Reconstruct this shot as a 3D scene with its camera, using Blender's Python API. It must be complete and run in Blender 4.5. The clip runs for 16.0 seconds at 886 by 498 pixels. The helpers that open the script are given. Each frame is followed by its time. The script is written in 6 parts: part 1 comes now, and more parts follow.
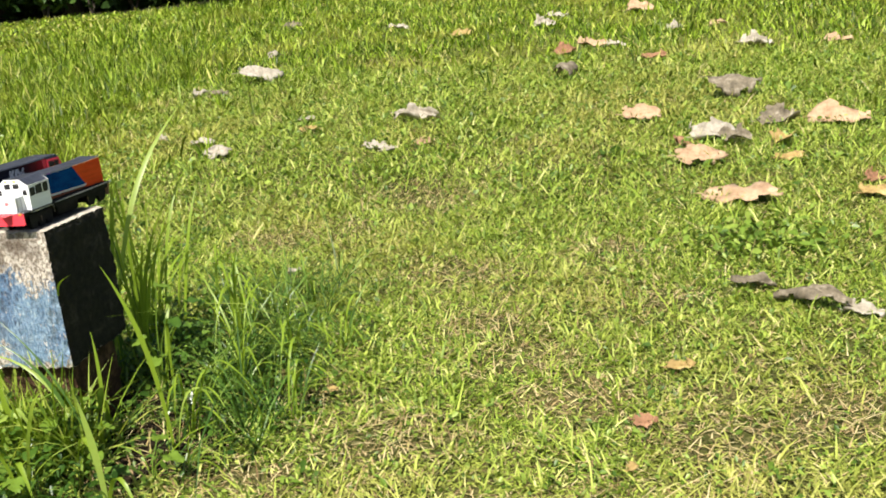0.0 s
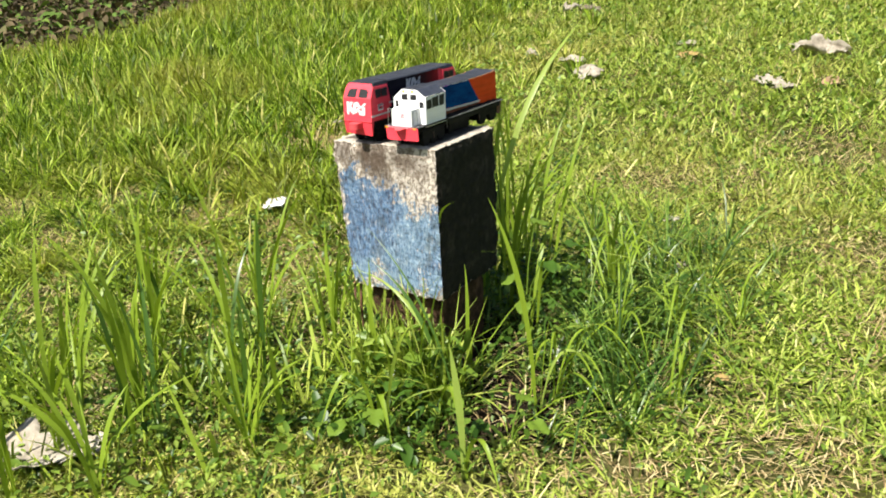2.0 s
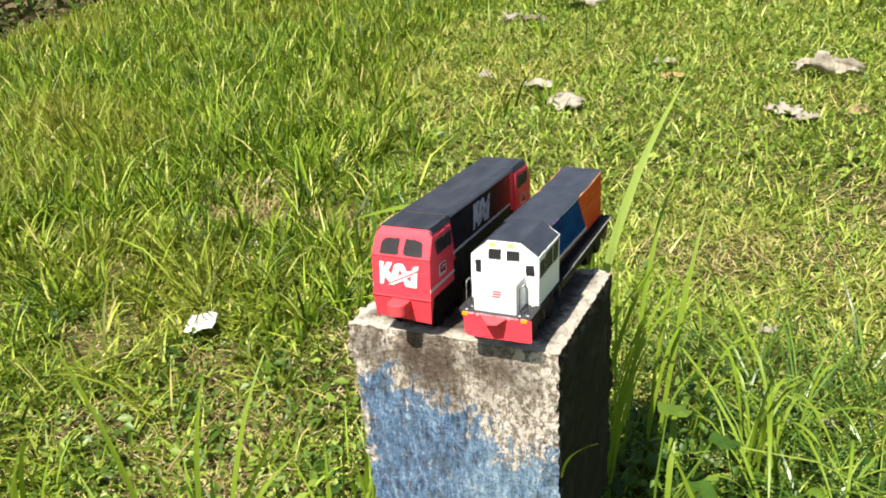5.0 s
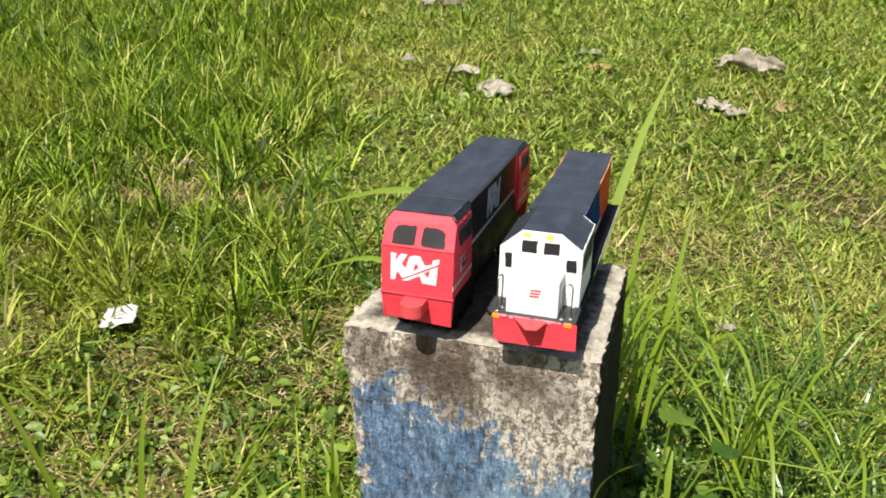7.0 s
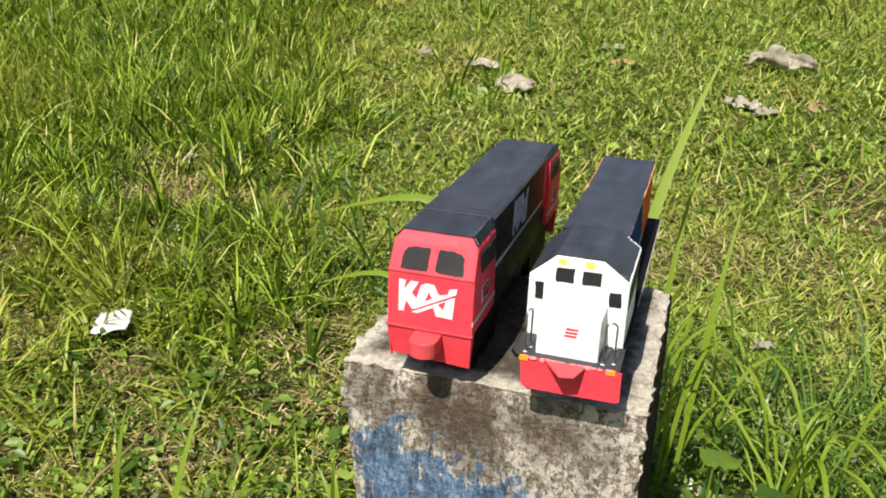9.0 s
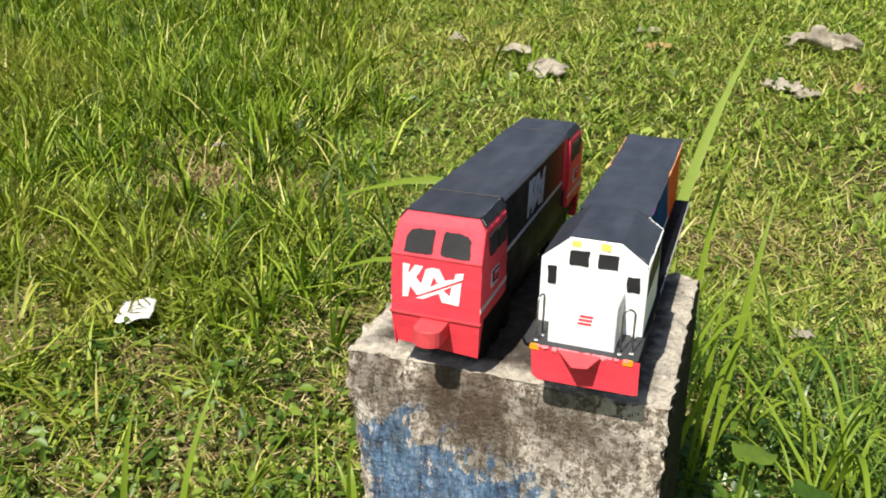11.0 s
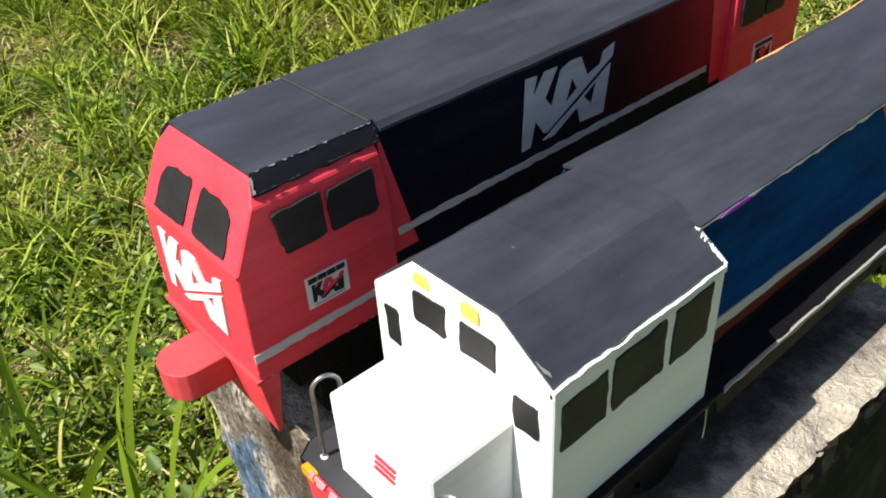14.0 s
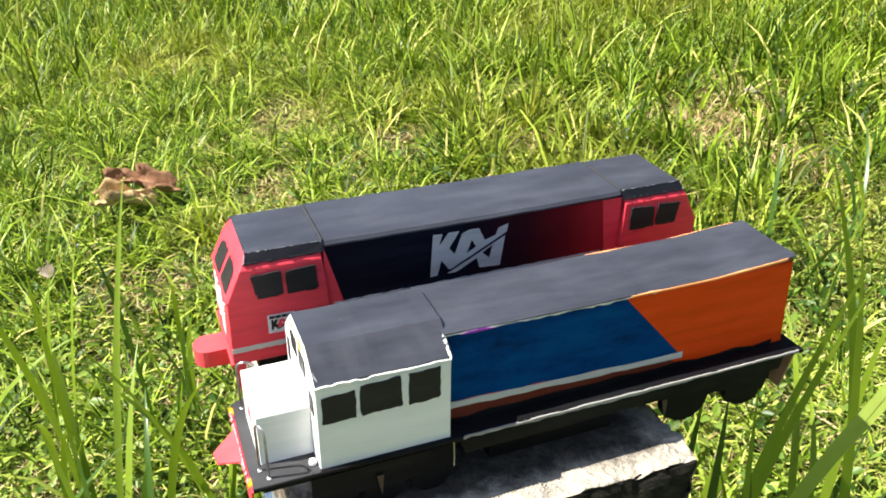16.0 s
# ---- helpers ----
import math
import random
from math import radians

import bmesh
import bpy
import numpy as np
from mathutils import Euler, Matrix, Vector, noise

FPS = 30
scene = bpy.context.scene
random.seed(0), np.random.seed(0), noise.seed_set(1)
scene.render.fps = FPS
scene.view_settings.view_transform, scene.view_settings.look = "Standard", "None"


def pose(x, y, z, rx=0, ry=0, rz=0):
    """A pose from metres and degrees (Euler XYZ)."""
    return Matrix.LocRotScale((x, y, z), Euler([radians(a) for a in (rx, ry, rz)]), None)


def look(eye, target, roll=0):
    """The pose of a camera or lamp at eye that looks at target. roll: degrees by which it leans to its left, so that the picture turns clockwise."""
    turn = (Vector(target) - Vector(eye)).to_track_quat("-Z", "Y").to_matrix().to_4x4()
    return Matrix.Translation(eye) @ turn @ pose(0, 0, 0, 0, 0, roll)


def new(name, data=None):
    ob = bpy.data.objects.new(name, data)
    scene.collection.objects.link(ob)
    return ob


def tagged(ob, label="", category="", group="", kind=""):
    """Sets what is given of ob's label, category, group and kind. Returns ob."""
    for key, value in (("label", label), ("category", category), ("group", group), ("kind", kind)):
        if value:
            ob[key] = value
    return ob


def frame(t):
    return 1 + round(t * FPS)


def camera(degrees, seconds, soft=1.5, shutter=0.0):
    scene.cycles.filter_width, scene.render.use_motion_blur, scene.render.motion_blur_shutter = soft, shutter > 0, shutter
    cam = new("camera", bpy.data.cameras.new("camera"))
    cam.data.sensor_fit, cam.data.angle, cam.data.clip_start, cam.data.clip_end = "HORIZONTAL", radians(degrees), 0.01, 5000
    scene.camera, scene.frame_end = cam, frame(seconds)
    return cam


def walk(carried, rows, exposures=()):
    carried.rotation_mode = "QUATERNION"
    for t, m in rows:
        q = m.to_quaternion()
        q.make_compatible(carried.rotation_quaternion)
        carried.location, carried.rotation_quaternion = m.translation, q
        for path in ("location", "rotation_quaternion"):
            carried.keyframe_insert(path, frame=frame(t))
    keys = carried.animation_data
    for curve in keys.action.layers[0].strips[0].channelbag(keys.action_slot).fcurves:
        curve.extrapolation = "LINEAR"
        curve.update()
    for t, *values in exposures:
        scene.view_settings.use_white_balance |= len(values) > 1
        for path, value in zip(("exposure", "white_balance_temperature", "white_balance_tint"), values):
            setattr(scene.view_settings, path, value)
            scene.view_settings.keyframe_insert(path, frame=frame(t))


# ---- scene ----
cam = camera(55.16, 16.0, soft=1.85)
PATH = [
    (0, (1.2229, -1.6097, 0.8860), (1.0765, -0.6564, 0.6215), -3.79),
    (0.5, (1.1627, -1.6079, 0.8970), (0.8773, -0.6813, 0.6517), -3.47),
    (1, (1.0960, -1.5919, 0.9121), (0.7001, -0.7060, 0.6703), -2.33),
    (1.5, (1.0367, -1.4797, 0.8859), (0.5699, -0.6420, 0.6023), -1.79),
    (2, (0.9594, -1.3583, 0.8630), (0.4701, -0.5523, 0.5297), -1.83),
    (2.5, (0.8636, -1.2719, 0.8624), (0.3705, -0.4737, 0.5164), -1.40),
    (3, (0.7154, -1.1634, 0.8748), (0.2465, -0.3594, 0.5091), -0.12),
    (3.5, (0.5793, -1.0415, 0.8754), (0.1186, -0.2277, 0.5211), -0.30),
    (4, (0.5065, -0.9144, 0.8850), (0.0235, -0.1067, 0.5469), -2.78),
    (4.5, (0.4395, -0.8304, 0.9020), (-0.0318, -0.0277, 0.5367), -2.85),
    (5, (0.3324, -0.7520, 0.8965), (-0.0484, 0.1083, 0.5576), -1.98),
    (5.2, (0.2926, -0.7435, 0.9029), (-0.0338, 0.1404, 0.5679), -0.56),
    (7.3, (0.1635, -0.6399, 0.8430), (-0.0984, 0.2571, 0.4867), 1.47),
    (7.5, (0.1536, -0.6079, 0.8378), (-0.1187, 0.2822, 0.4722), 1.51),
    (8, (0.1354, -0.5587, 0.8314), (-0.1481, 0.3253, 0.4597), 2.03),
    (8.2, (0.1292, -0.5681, 0.8360), (-0.1475, 0.3200, 0.4690), 2.10),
    (10.3, (0.1496, -0.5443, 0.8212), (-0.1347, 0.3468, 0.4675), 1.66),
    (10.5, (0.1493, -0.5424, 0.8195), (-0.1419, 0.3453, 0.4627), 1.51),
    (11, (0.1467, -0.5225, 0.8146), (-0.1704, 0.3509, 0.4448), 0.91),
    (11.5, (0.1527, -0.4636, 0.8105), (-0.1995, 0.3834, 0.4124), 0.44),
    (12, (0.1904, -0.3769, 0.8115), (-0.2183, 0.4246, 0.3750), -0.90),
    (12.5, (0.2153, -0.3246, 0.8056), (-0.2443, 0.4285, 0.3348), -1.15),
    (13, (0.2098, -0.2530, 0.7751), (-0.3002, 0.4505, 0.2800), -0.45),
    (13.5, (0.1944, -0.1547, 0.7454), (-0.3837, 0.4631, 0.2123), -1.43),
    (14, (0.1985, -0.1020, 0.7491), (-0.4329, 0.4182, 0.1739), -3.86),
    (14.5, (0.2886, -0.0572, 0.7768), (-0.4496, 0.3507, 0.2394), -3.39),
    (15, (0.4131, -0.0642, 0.8521), (-0.3806, 0.2714, 0.3447), -1.62),
    (15.5, (0.4398, -0.0614, 0.8680), (-0.3726, 0.2571, 0.3796), -0.09),
    (16, (0.4430, -0.0513, 0.8631), (-0.3789, 0.2675, 0.3909), 0.19),
]

EXPOSURES = [(0, 0.95), (0.5, 0.91), (1, 1.0), (1.5, 1.02), (2, 1.01), (3.5, 1.13), (5, 0.94), (7.5, 0.57), (11, 0.53), (12.5, 0.54), (13, 0.55), (13.5, 0.61), (14, 0.66), (14.5, 1.18), (15, 1.3), (16, 1.38)]
walk(cam, [(t, look(eye, target, roll)) for t, eye, target, roll in PATH], EXPOSURES)

# ---- world, sun, exposure ----
TO_SUN = Vector((-0.12, -0.69, 1.0)).normalized()
world = bpy.data.worlds.new("sky")
scene.world = world
world.use_nodes = True
wn = world.node_tree.nodes
sky = wn.new("ShaderNodeTexSky")
sky.sky_type = 'NISHITA'
sky.sun_disc = False
sky.sun_elevation = math.asin(TO_SUN.z)
sky.sun_rotation = math.atan2(TO_SUN.x, TO_SUN.y)
sky.air_density, sky.dust_density, sky.ozone_density = 1.0, 1.2, 1.0
world.node_tree.links.new(sky.outputs[0], wn["Background"].inputs[0])
wn["Background"].inputs[1].default_value = 0.064

sun_data = bpy.data.lights.new("sun", 'SUN')
sun_data.energy = 5.0
sun_data.angle = radians(0.53)
sun_data.color = (1.0, 0.95, 0.86)
sun_lamp = new("sun", sun_data)
sun_lamp.matrix_world = look(TO_SUN * 30, (0, 0, 0))

# ---- materials ----
class Nodes:
    """Short writing of a node material."""

    def __init__(self, name):
        self.m = bpy.data.materials.new(name)
        self.m.use_nodes = True
        self.t = self.m.node_tree
        self.b = self.t.nodes["Principled BSDF"]

    def node(self, kind, **values):
        n = self.t.nodes.new(kind)
        for key, value in values.items():
            n.inputs[key.replace("_", " ")].default_value = value
        return n

    def link(self, a, b):
        self.t.links.new(a, b)

    def coords(self):
        return self.node("ShaderNodeTexCoord").outputs["Object"]

    def noise(self, scale, detail=4.0, rough=0.6, stretch=None, at=None):
        n = self.node("ShaderNodeTexNoise", Scale=scale, Detail=detail, Roughness=rough)
        src = at or self.coords()
        if stretch:
            mp = self.node("ShaderNodeMapping", Scale=stretch)
            self.link(src, mp.inputs[0])
            src = mp.outputs[0]
        self.link(src, n.inputs["Vector"])
        return n.outputs["Fac"]

    def ramp(self, fac, *stops):
        r = self.t.nodes.new("ShaderNodeValToRGB")
        e = r.color_ramp.elements
        while len(e) < len(stops):
            e.new(0.5)
        for k, (p, c) in zip(e, stops):
            k.position = p
            k.color = (*c, 1) if len(c) == 3 else c
        self.link(fac, r.inputs[0])
        return r.outputs[0]

    def mask(self, fac, a, b):
        r = self.t.nodes.new("ShaderNodeMapRange")
        r.interpolation_type = 'SMOOTHSTEP'
        r.inputs[1].default_value, r.inputs[2].default_value = a, b
        self.link(fac, r.inputs[0])
        return r.outputs[0]

    def math(self, op, a, b):
        n = self.t.nodes.new("ShaderNodeMath")
        n.operation = op
        for i, v in ((0, a), (1, b)):
            if isinstance(v, (int, float)):
                n.inputs[i].default_value = v
            else:
                self.link(v, n.inputs[i])
        return n.outputs[0]

    def mix(self, fac, a, b, blend='MIX'):
        n = self.t.nodes.new("ShaderNodeMix")
        n.data_type, n.blend_type = 'RGBA', blend
        for i, v in ((0, fac), (6, a), (7, b)):
            if isinstance(v, (int, float)):
                n.inputs[i].default_value = v
            elif isinstance(v, tuple):
                n.inputs[i].default_value = (*v, 1)
            else:
                self.link(v, n.inputs[i])
        return n.outputs[2]

    def bump(self, height, strength, distance):
        n = self.node("ShaderNodeBump", Strength=strength, Distance=distance)
        self.link(height, n.inputs["Height"])
        self.link(n.outputs[0], self.b.inputs["Normal"])
        return n

    def done(self, colour, rough=0.6, spec=0.4):
        if isinstance(colour, tuple):
            self.b.inputs["Base Color"].default_value = (*colour, 1)
        else:
            self.link(colour, self.b.inputs["Base Color"])
        if isinstance(rough, (int, float)):
            self.b.inputs["Roughness"].default_value = rough
        else:
            self.link(rough, self.b.inputs["Roughness"])
        self.b.inputs["Specular IOR Level"].default_value = spec
        return self.m


def painted_card(name, colour, wear=(0.55, 0.5, 0.45), amount=0.5, rough=0.55, spec=0.35, brush=1.0):
    """Brush-painted card: faint brush streaks, small scuffs, a dull sheen."""
    n = Nodes(name)
    dark = tuple(c * (1 - 0.18 * brush) for c in colour)
    light = tuple(min(1.0, c * (1 + 0.12 * brush) + 0.006 * brush) for c in colour)
    streak = n.noise(60, 5, 0.65, stretch=(1.0, 0.25, 2.2))
    c = n.ramp(streak, (0.3, dark), (0.5, colour), (0.72, light))
    scuff = n.mask(n.noise(420, 3, 0.7), 0.72, 0.80)
    c = n.mix(n.math('MULTIPLY', scuff, amount), c, wear)
    n.bump(n.noise(900, 3, 0.6), 0.12, 0.0006)
    r = n.mask(n.noise(45, 3), 0.2, 0.8)
    r = n.math('ADD', n.math('MULTIPLY', r, 0.18), rough - 0.09)
    return n.done(c, r, spec)


def leaf_material(name, stops, glow, patch=None, rough=0.5, scale=0.9, spec=0.25):
    """Blades and leaves: each island its own tone, larger patches drier, some light shining through."""
    n = Nodes(name)
    geo = n.node("ShaderNodeNewGeometry")
    c = n.ramp(geo.outputs["Random Per Island"], *stops)
    if patch:
        f = n.mask(n.noise(scale, 4, 0.65), patch[0], patch[1])
        c = n.mix(n.math('MULTIPLY', f, patch[3]), c, patch[2])
    n.done(c, rough, spec)
    tr = n.node("ShaderNodeBsdfTranslucent")
    warm = n.mix(1.0, c, (1.0, 1.0, 0.55), 'MULTIPLY')
    n.link(warm, tr.inputs["Color"])
    mx = n.node("ShaderNodeMixShader", Fac=glow)
    n.link(n.b.outputs[0], mx.inputs[1])
    n.link(tr.outputs[0], mx.inputs[2])
    n.link(mx.outputs[0], n.t.nodes["Material Output"].inputs["Surface"])
    return n.m


def concrete(name, painted, shade_side=False, grime_and_shade=False):
    """Old weathered concrete with lichen specks; the painted side keeps a worn wash of blue."""
    n = Nodes(name)
    base = n.ramp(n.noise(26, 6, 0.7), (0.28, (0.1, 0.074, 0.05)), (0.4, (0.3, 0.245, 0.18)), (0.54, (0.5, 0.41, 0.3)), (0.75, (0.7, 0.62, 0.5)))
    grit = n.ramp(n.noise(170, 4, 0.7), (0.36, (0.06, 0.05, 0.04)), (0.47, (0.3, 0.26, 0.2)), (0.56, (0.52, 0.44, 0.34)), (0.68, (0.74, 0.68, 0.57)))
    c = n.mix(0.4, base, grit)
    specks = n.mask(n.noise(480, 3, 0.75), 0.55, 0.64)
    c = n.mix(n.math('MULTIPLY', specks, 0.7), c, (0.05, 0.04, 0.03))
    blotch = n.mask(n.noise(48, 6, 0.75), 0.5, 0.64)
    c = n.mix(n.math('MULTIPLY', blotch, 0.78), c, (0.12, 0.08, 0.048))
    crust = n.mask(n.noise(85, 5, 0.7), 0.53, 0.62)
    c = n.mix(n.math('MULTIPLY', crust, 0.6), c, (0.7, 0.64, 0.54))
    pits = n.mask(n.noise(110, 4, 0.65), 0.44, 0.36)
    c = n.mix(n.math('MULTIPLY', pits, 0.75), c, (0.06, 0.045, 0.03))
    streaks = n.mask(n.noise(34, 5, 0.65, stretch=(1.0, 1.0, 0.15)), 0.5, 0.64)
    c = n.mix(n.math('MULTIPLY', streaks, 0.75), c, (0.075, 0.05, 0.032))
    # side away from the sun: its shade put into the colour, mottled
    if shade_side:
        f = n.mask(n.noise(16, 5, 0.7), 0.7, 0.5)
        side_shade = n.ramp(n.noise(60, 5, 0.7), (0.3, (0.006, 0.0055, 0.004)), (0.6, (0.02, 0.018, 0.012)), (0.8, (0.045, 0.042, 0.03)))
        c = n.mix(n.math('ADD', n.math('MULTIPLY', f, 0.09), 0.905), c, side_shade)
    # inside the rim: brown grime, with the locomotives' shade put into its colour
    if grime_and_shade:
        sep = n.node("ShaderNodeSeparateXYZ")
        n.link(n.coords(), sep.inputs[0])
        rim = n.math('MAXIMUM', n.math('ABSOLUTE', sep.outputs[0], 0.0), n.math('ABSOLUTE', sep.outputs[1], 0.0))
        rim = n.math('ADD', rim, n.math('MULTIPLY', n.math('SUBTRACT', n.noise(40, 5, 0.7), 0.5), 0.05))
        grime_shade = n.ramp(n.noise(75, 5, 0.75), (0.3, (0.02, 0.015, 0.011)), (0.5, (0.06, 0.046, 0.035)), (0.7, (0.15, 0.12, 0.095)))
        c = n.mix(0.5, c, (0.74, 0.68, 0.57))
        c = n.mix(n.math('MULTIPLY', n.mask(rim, 0.114, 0.094), 0.92), c, grime_shade)
    if painted:
        sep = n.node("ShaderNodeSeparateXYZ")
        n.link(n.coords(), sep.inputs[0])
        px, pz = sep.outputs[0], sep.outputs[2]
        wob = n.math('SUBTRACT', n.noise(30, 6, 0.75), 0.5)
        speck = n.mask(n.noise(150, 4, 0.7, stretch=(1.0, 1.0, 0.6)), 0.47, 0.53)
        fine = n.mask(n.noise(420, 3, 0.7), 0.46, 0.6)
        crusty = n.mix(speck, (0.2, 0.155, 0.12), (0.74, 0.66, 0.57))
        crusty = n.mix(n.math('MULTIPLY', fine, 0.4), crusty, (0.8, 0.73, 0.62))
        cloud = n.mask(n.noise(20, 5, 0.7), 0.5, 0.68)
        crusty = n.mix(n.math('MULTIPLY', cloud, 0.55), crusty, (0.15, 0.105, 0.07))
        pit = n.mask(n.noise(260, 3, 0.7, stretch=(1.0, 1.0, 0.5)), 0.6, 0.66)
        c = n.mix(n.math('MULTIPLY', pit, 0.85), n.mix(0.2, crusty, c), (0.045, 0.032, 0.022))

        def spot(x, z, r, edge):
            """A ragged round patch on the face."""
            d = n.math('SQRT', n.math('ADD', n.math('POWER', n.math('SUBTRACT', px, x), 2.0), n.math('POWER', n.math('SUBTRACT', pz, z), 2.0)), 0.0)
            return n.mask(n.math('ADD', d, n.math('MULTIPLY', wob, edge)), r * 1.6, r * 0.5)

        def either(*ms):
            out = ms[0]
            for m in ms[1:]:
                out = n.math('MAXIMUM', out, m)
            return out

        for x, z, r, f in ((-0.042, 0.575, 0.02, 0.75), (-0.012, 0.56, 0.026, 0.7), (-0.1, 0.585, 0.022, 0.6), (0.03, 0.575, 0.02, 0.6), (0.06, 0.57, 0.018, 0.5), (0.0, 0.525, 0.02, 0.55), (0.09, 0.56, 0.016, 0.4)):
            c = n.mix(n.math('MULTIPLY', spot(x, z, r, 0.06), f), c, (0.06, 0.042, 0.028))
        # rain has washed brown dirt down from the top
        run = n.mask(n.math('ADD', pz, n.math('MULTIPLY', n.math('SUBTRACT', n.noise(60, 4, 0.7, stretch=(1.0, 1.0, 0.2)), 0.5), 0.16)), 0.515, 0.56)
        for x, w, f in ((-0.04, 0.012, 0.7), (-0.008, 0.018, 0.75), (0.055, 0.02, 0.45), (-0.085, 0.01, 0.4)):
            across = n.math('ABSOLUTE', n.math('ADD', n.math('SUBTRACT', px, x), n.math('MULTIPLY', wob, 0.03)), 0.0)
            c = n.mix(n.math('MULTIPLY', n.math('MULTIPLY', n.mask(across, w * 1.5, w * 0.5), run), f), c, (0.1, 0.068, 0.048))
        line = n.math('ADD', n.math('ADD', pz, n.math('MULTIPLY', px, 0.24)), n.math('MULTIPLY', wob, 0.14))
        top = n.mask(line, 0.556, 0.478)
        left = n.mask(n.math('ADD', px, n.math('MULTIPLY', wob, 0.12)), -0.124, -0.096)
        right = n.mask(n.math('ADD', px, n.math('MULTIPLY', wob, 0.1)), 0.145, 0.118)
        foot = n.mask(n.math('ADD', pz, n.math('MULTIPLY', wob, 0.1)), 0.28, 0.315)
        bare = either(spot(-0.03, 0.322, 0.016, 0.16), spot(0.085, 0.325, 0.02, 0.16), spot(0.075, 0.49, 0.03, 0.18))
        sheet = n.math('MULTIPLY', n.math('MULTIPLY', n.math('MULTIPLY', top, left), n.math('MULTIPLY', right, foot)), n.math('SUBTRACT', 1.0, n.math('MULTIPLY', bare, 0.62)))
        fleck = n.math('SUBTRACT', n.noise(170, 4, 0.75, stretch=(1.0, 1.0, 0.35)), 0.5)
        patch = n.math('SUBTRACT', n.noise(38, 5, 0.7), 0.5)
        f = n.mask(n.math('ADD', n.math('ADD', sheet, n.math('MULTIPLY', fleck, 3.0)), n.math('MULTIPLY', patch, 1.1)), 0.36, 0.62)
        f = n.math('MULTIPLY', n.math('MULTIPLY', f, n.mask(sheet, 0.04, 0.2)), 0.88)
        tone = n.noise(170, 4, 0.8, stretch=(1.0, 1.0, 0.32))
        deep = n.ramp(tone, (0.34, (0.008, 0.022, 0.05)), (0.45, (0.04, 0.1, 0.2)), (0.56, (0.09, 0.2, 0.36)), (0.67, (0.27, 0.38, 0.5)))
        pale = n.ramp(tone, (0.34, (0.035, 0.07, 0.12)), (0.46, (0.12, 0.23, 0.36)), (0.58, (0.25, 0.38, 0.5)), (0.7, (0.5, 0.58, 0.6)))
        low = either(spot(0.075, 0.42, 0.06, 0.14), spot(0.05, 0.36, 0.055, 0.14), n.mask(n.math('ADD', pz, n.math('MULTIPLY', wob, 0.15)), 0.38, 0.33))
        blue = n.mix(n.math('MULTIPLY', low, 0.9), deep, pale)
        algae = n.mask(n.noise(24, 5, 0.7, stretch=(1.0, 1.0, 0.45)), 0.52, 0.66)
        blue = n.mix(n.math('MULTIPLY', algae, 0.5), blue, (0.035, 0.055, 0.05))
        c = n.mix(f, c, blue)
    h = n.math('ADD', n.math('MULTIPLY', n.noise(90, 6, 0.72), 1.0), n.math('MULTIPLY', n.noise(320, 4, 0.7), 0.3))
    n.bump(h, 0.85, 0.009)
    return n.done(c, 0.9, 0.2)


M_RED = painted_card("red_paint", (0.78, 0.05, 0.075))
M_RED_CARD = painted_card("pink_red_card", (0.58, 0.06, 0.07), amount=0.2)
M_BLACK = painted_card("black_paint", (0.005, 0.005, 0.006), wear=(0.03, 0.03, 0.03), rough=0.65, spec=0.12)
M_ROOF = painted_card("slate_roof_paint", (0.038, 0.041, 0.053), wear=(0.17, 0.17, 0.175), amount=0.9, rough=0.4, spec=0.42, brush=1.6)
M_NAVY = painted_card("navy_black_paint", (0.005, 0.005, 0.013), wear=(0.02, 0.02, 0.035), rough=0.5, spec=0.08)
nv = Nodes("navy_to_red_paint")
vs = nv.node("ShaderNodeSeparateXYZ")
nv.link(nv.coords(), vs.inputs[0])
vy = nv.math('ADD', vs.outputs[1], nv.math('MULTIPLY', nv.math('SUBTRACT', nv.noise(60, 4), 0.5), 0.02))
vr = nv.math('MULTIPLY', nv.math('SUBTRACT', vy, 0.14), 10.0)
M_BLEND = nv.done(nv.ramp(vr, (0.0, (0.005, 0.005, 0.013)), (0.45, (0.035, 0.004, 0.009)), (0.75, (0.13, 0.006, 0.011)), (0.98, (0.3, 0.014, 0.022))), 0.55, 0.08)
M_GLASS = painted_card("dark_window_paint", (0.02, 0.019, 0.02), wear=(0.1, 0.1, 0.1), amount=0.5, rough=0.55, spec=0.2)
M_WHITE = painted_card("white_card", (0.8, 0.8, 0.79), wear=(0.62, 0.62, 0.6), amount=0.35, rough=0.6, brush=0.35)
M_SILVER = painted_card("pale_grey_stripe", (0.55, 0.54, 0.53), wear=(0.3, 0.3, 0.3))
M_LOGO = painted_card("white_sticker", (0.78, 0.77, 0.78), amount=0.1, rough=0.4)
nu = Nodes("blue_paint")
uc = nu.ramp(nu.noise(34, 5, 0.65, stretch=(1.0, 0.6, 1.6)), (0.3, (0.001, 0.014, 0.05)), (0.45, (0.001, 0.039, 0.16)), (0.6, (0.001, 0.057, 0.205)), (0.75, (0.004, 0.07, 0.15)))
us = nu.mask(nu.noise(90, 4, 0.6, stretch=(1.0, 0.12, 1.6)), 0.6, 0.72)
uc = nu.mix(nu.math('MULTIPLY', us, 0.35), uc, (0.004, 0.012, 0.03))
nu.bump(nu.noise(260, 4, 0.6, stretch=(1.0, 0.25, 1.0)), 0.25, 0.0008)
M_BLUE = nu.done(uc, 0.7, 0.03)
M_ORANGE = painted_card("orange_paint", (0.68, 0.054, 0.002), wear=(0.5, 0.12, 0.02), amount=0.3, spec=0.15)
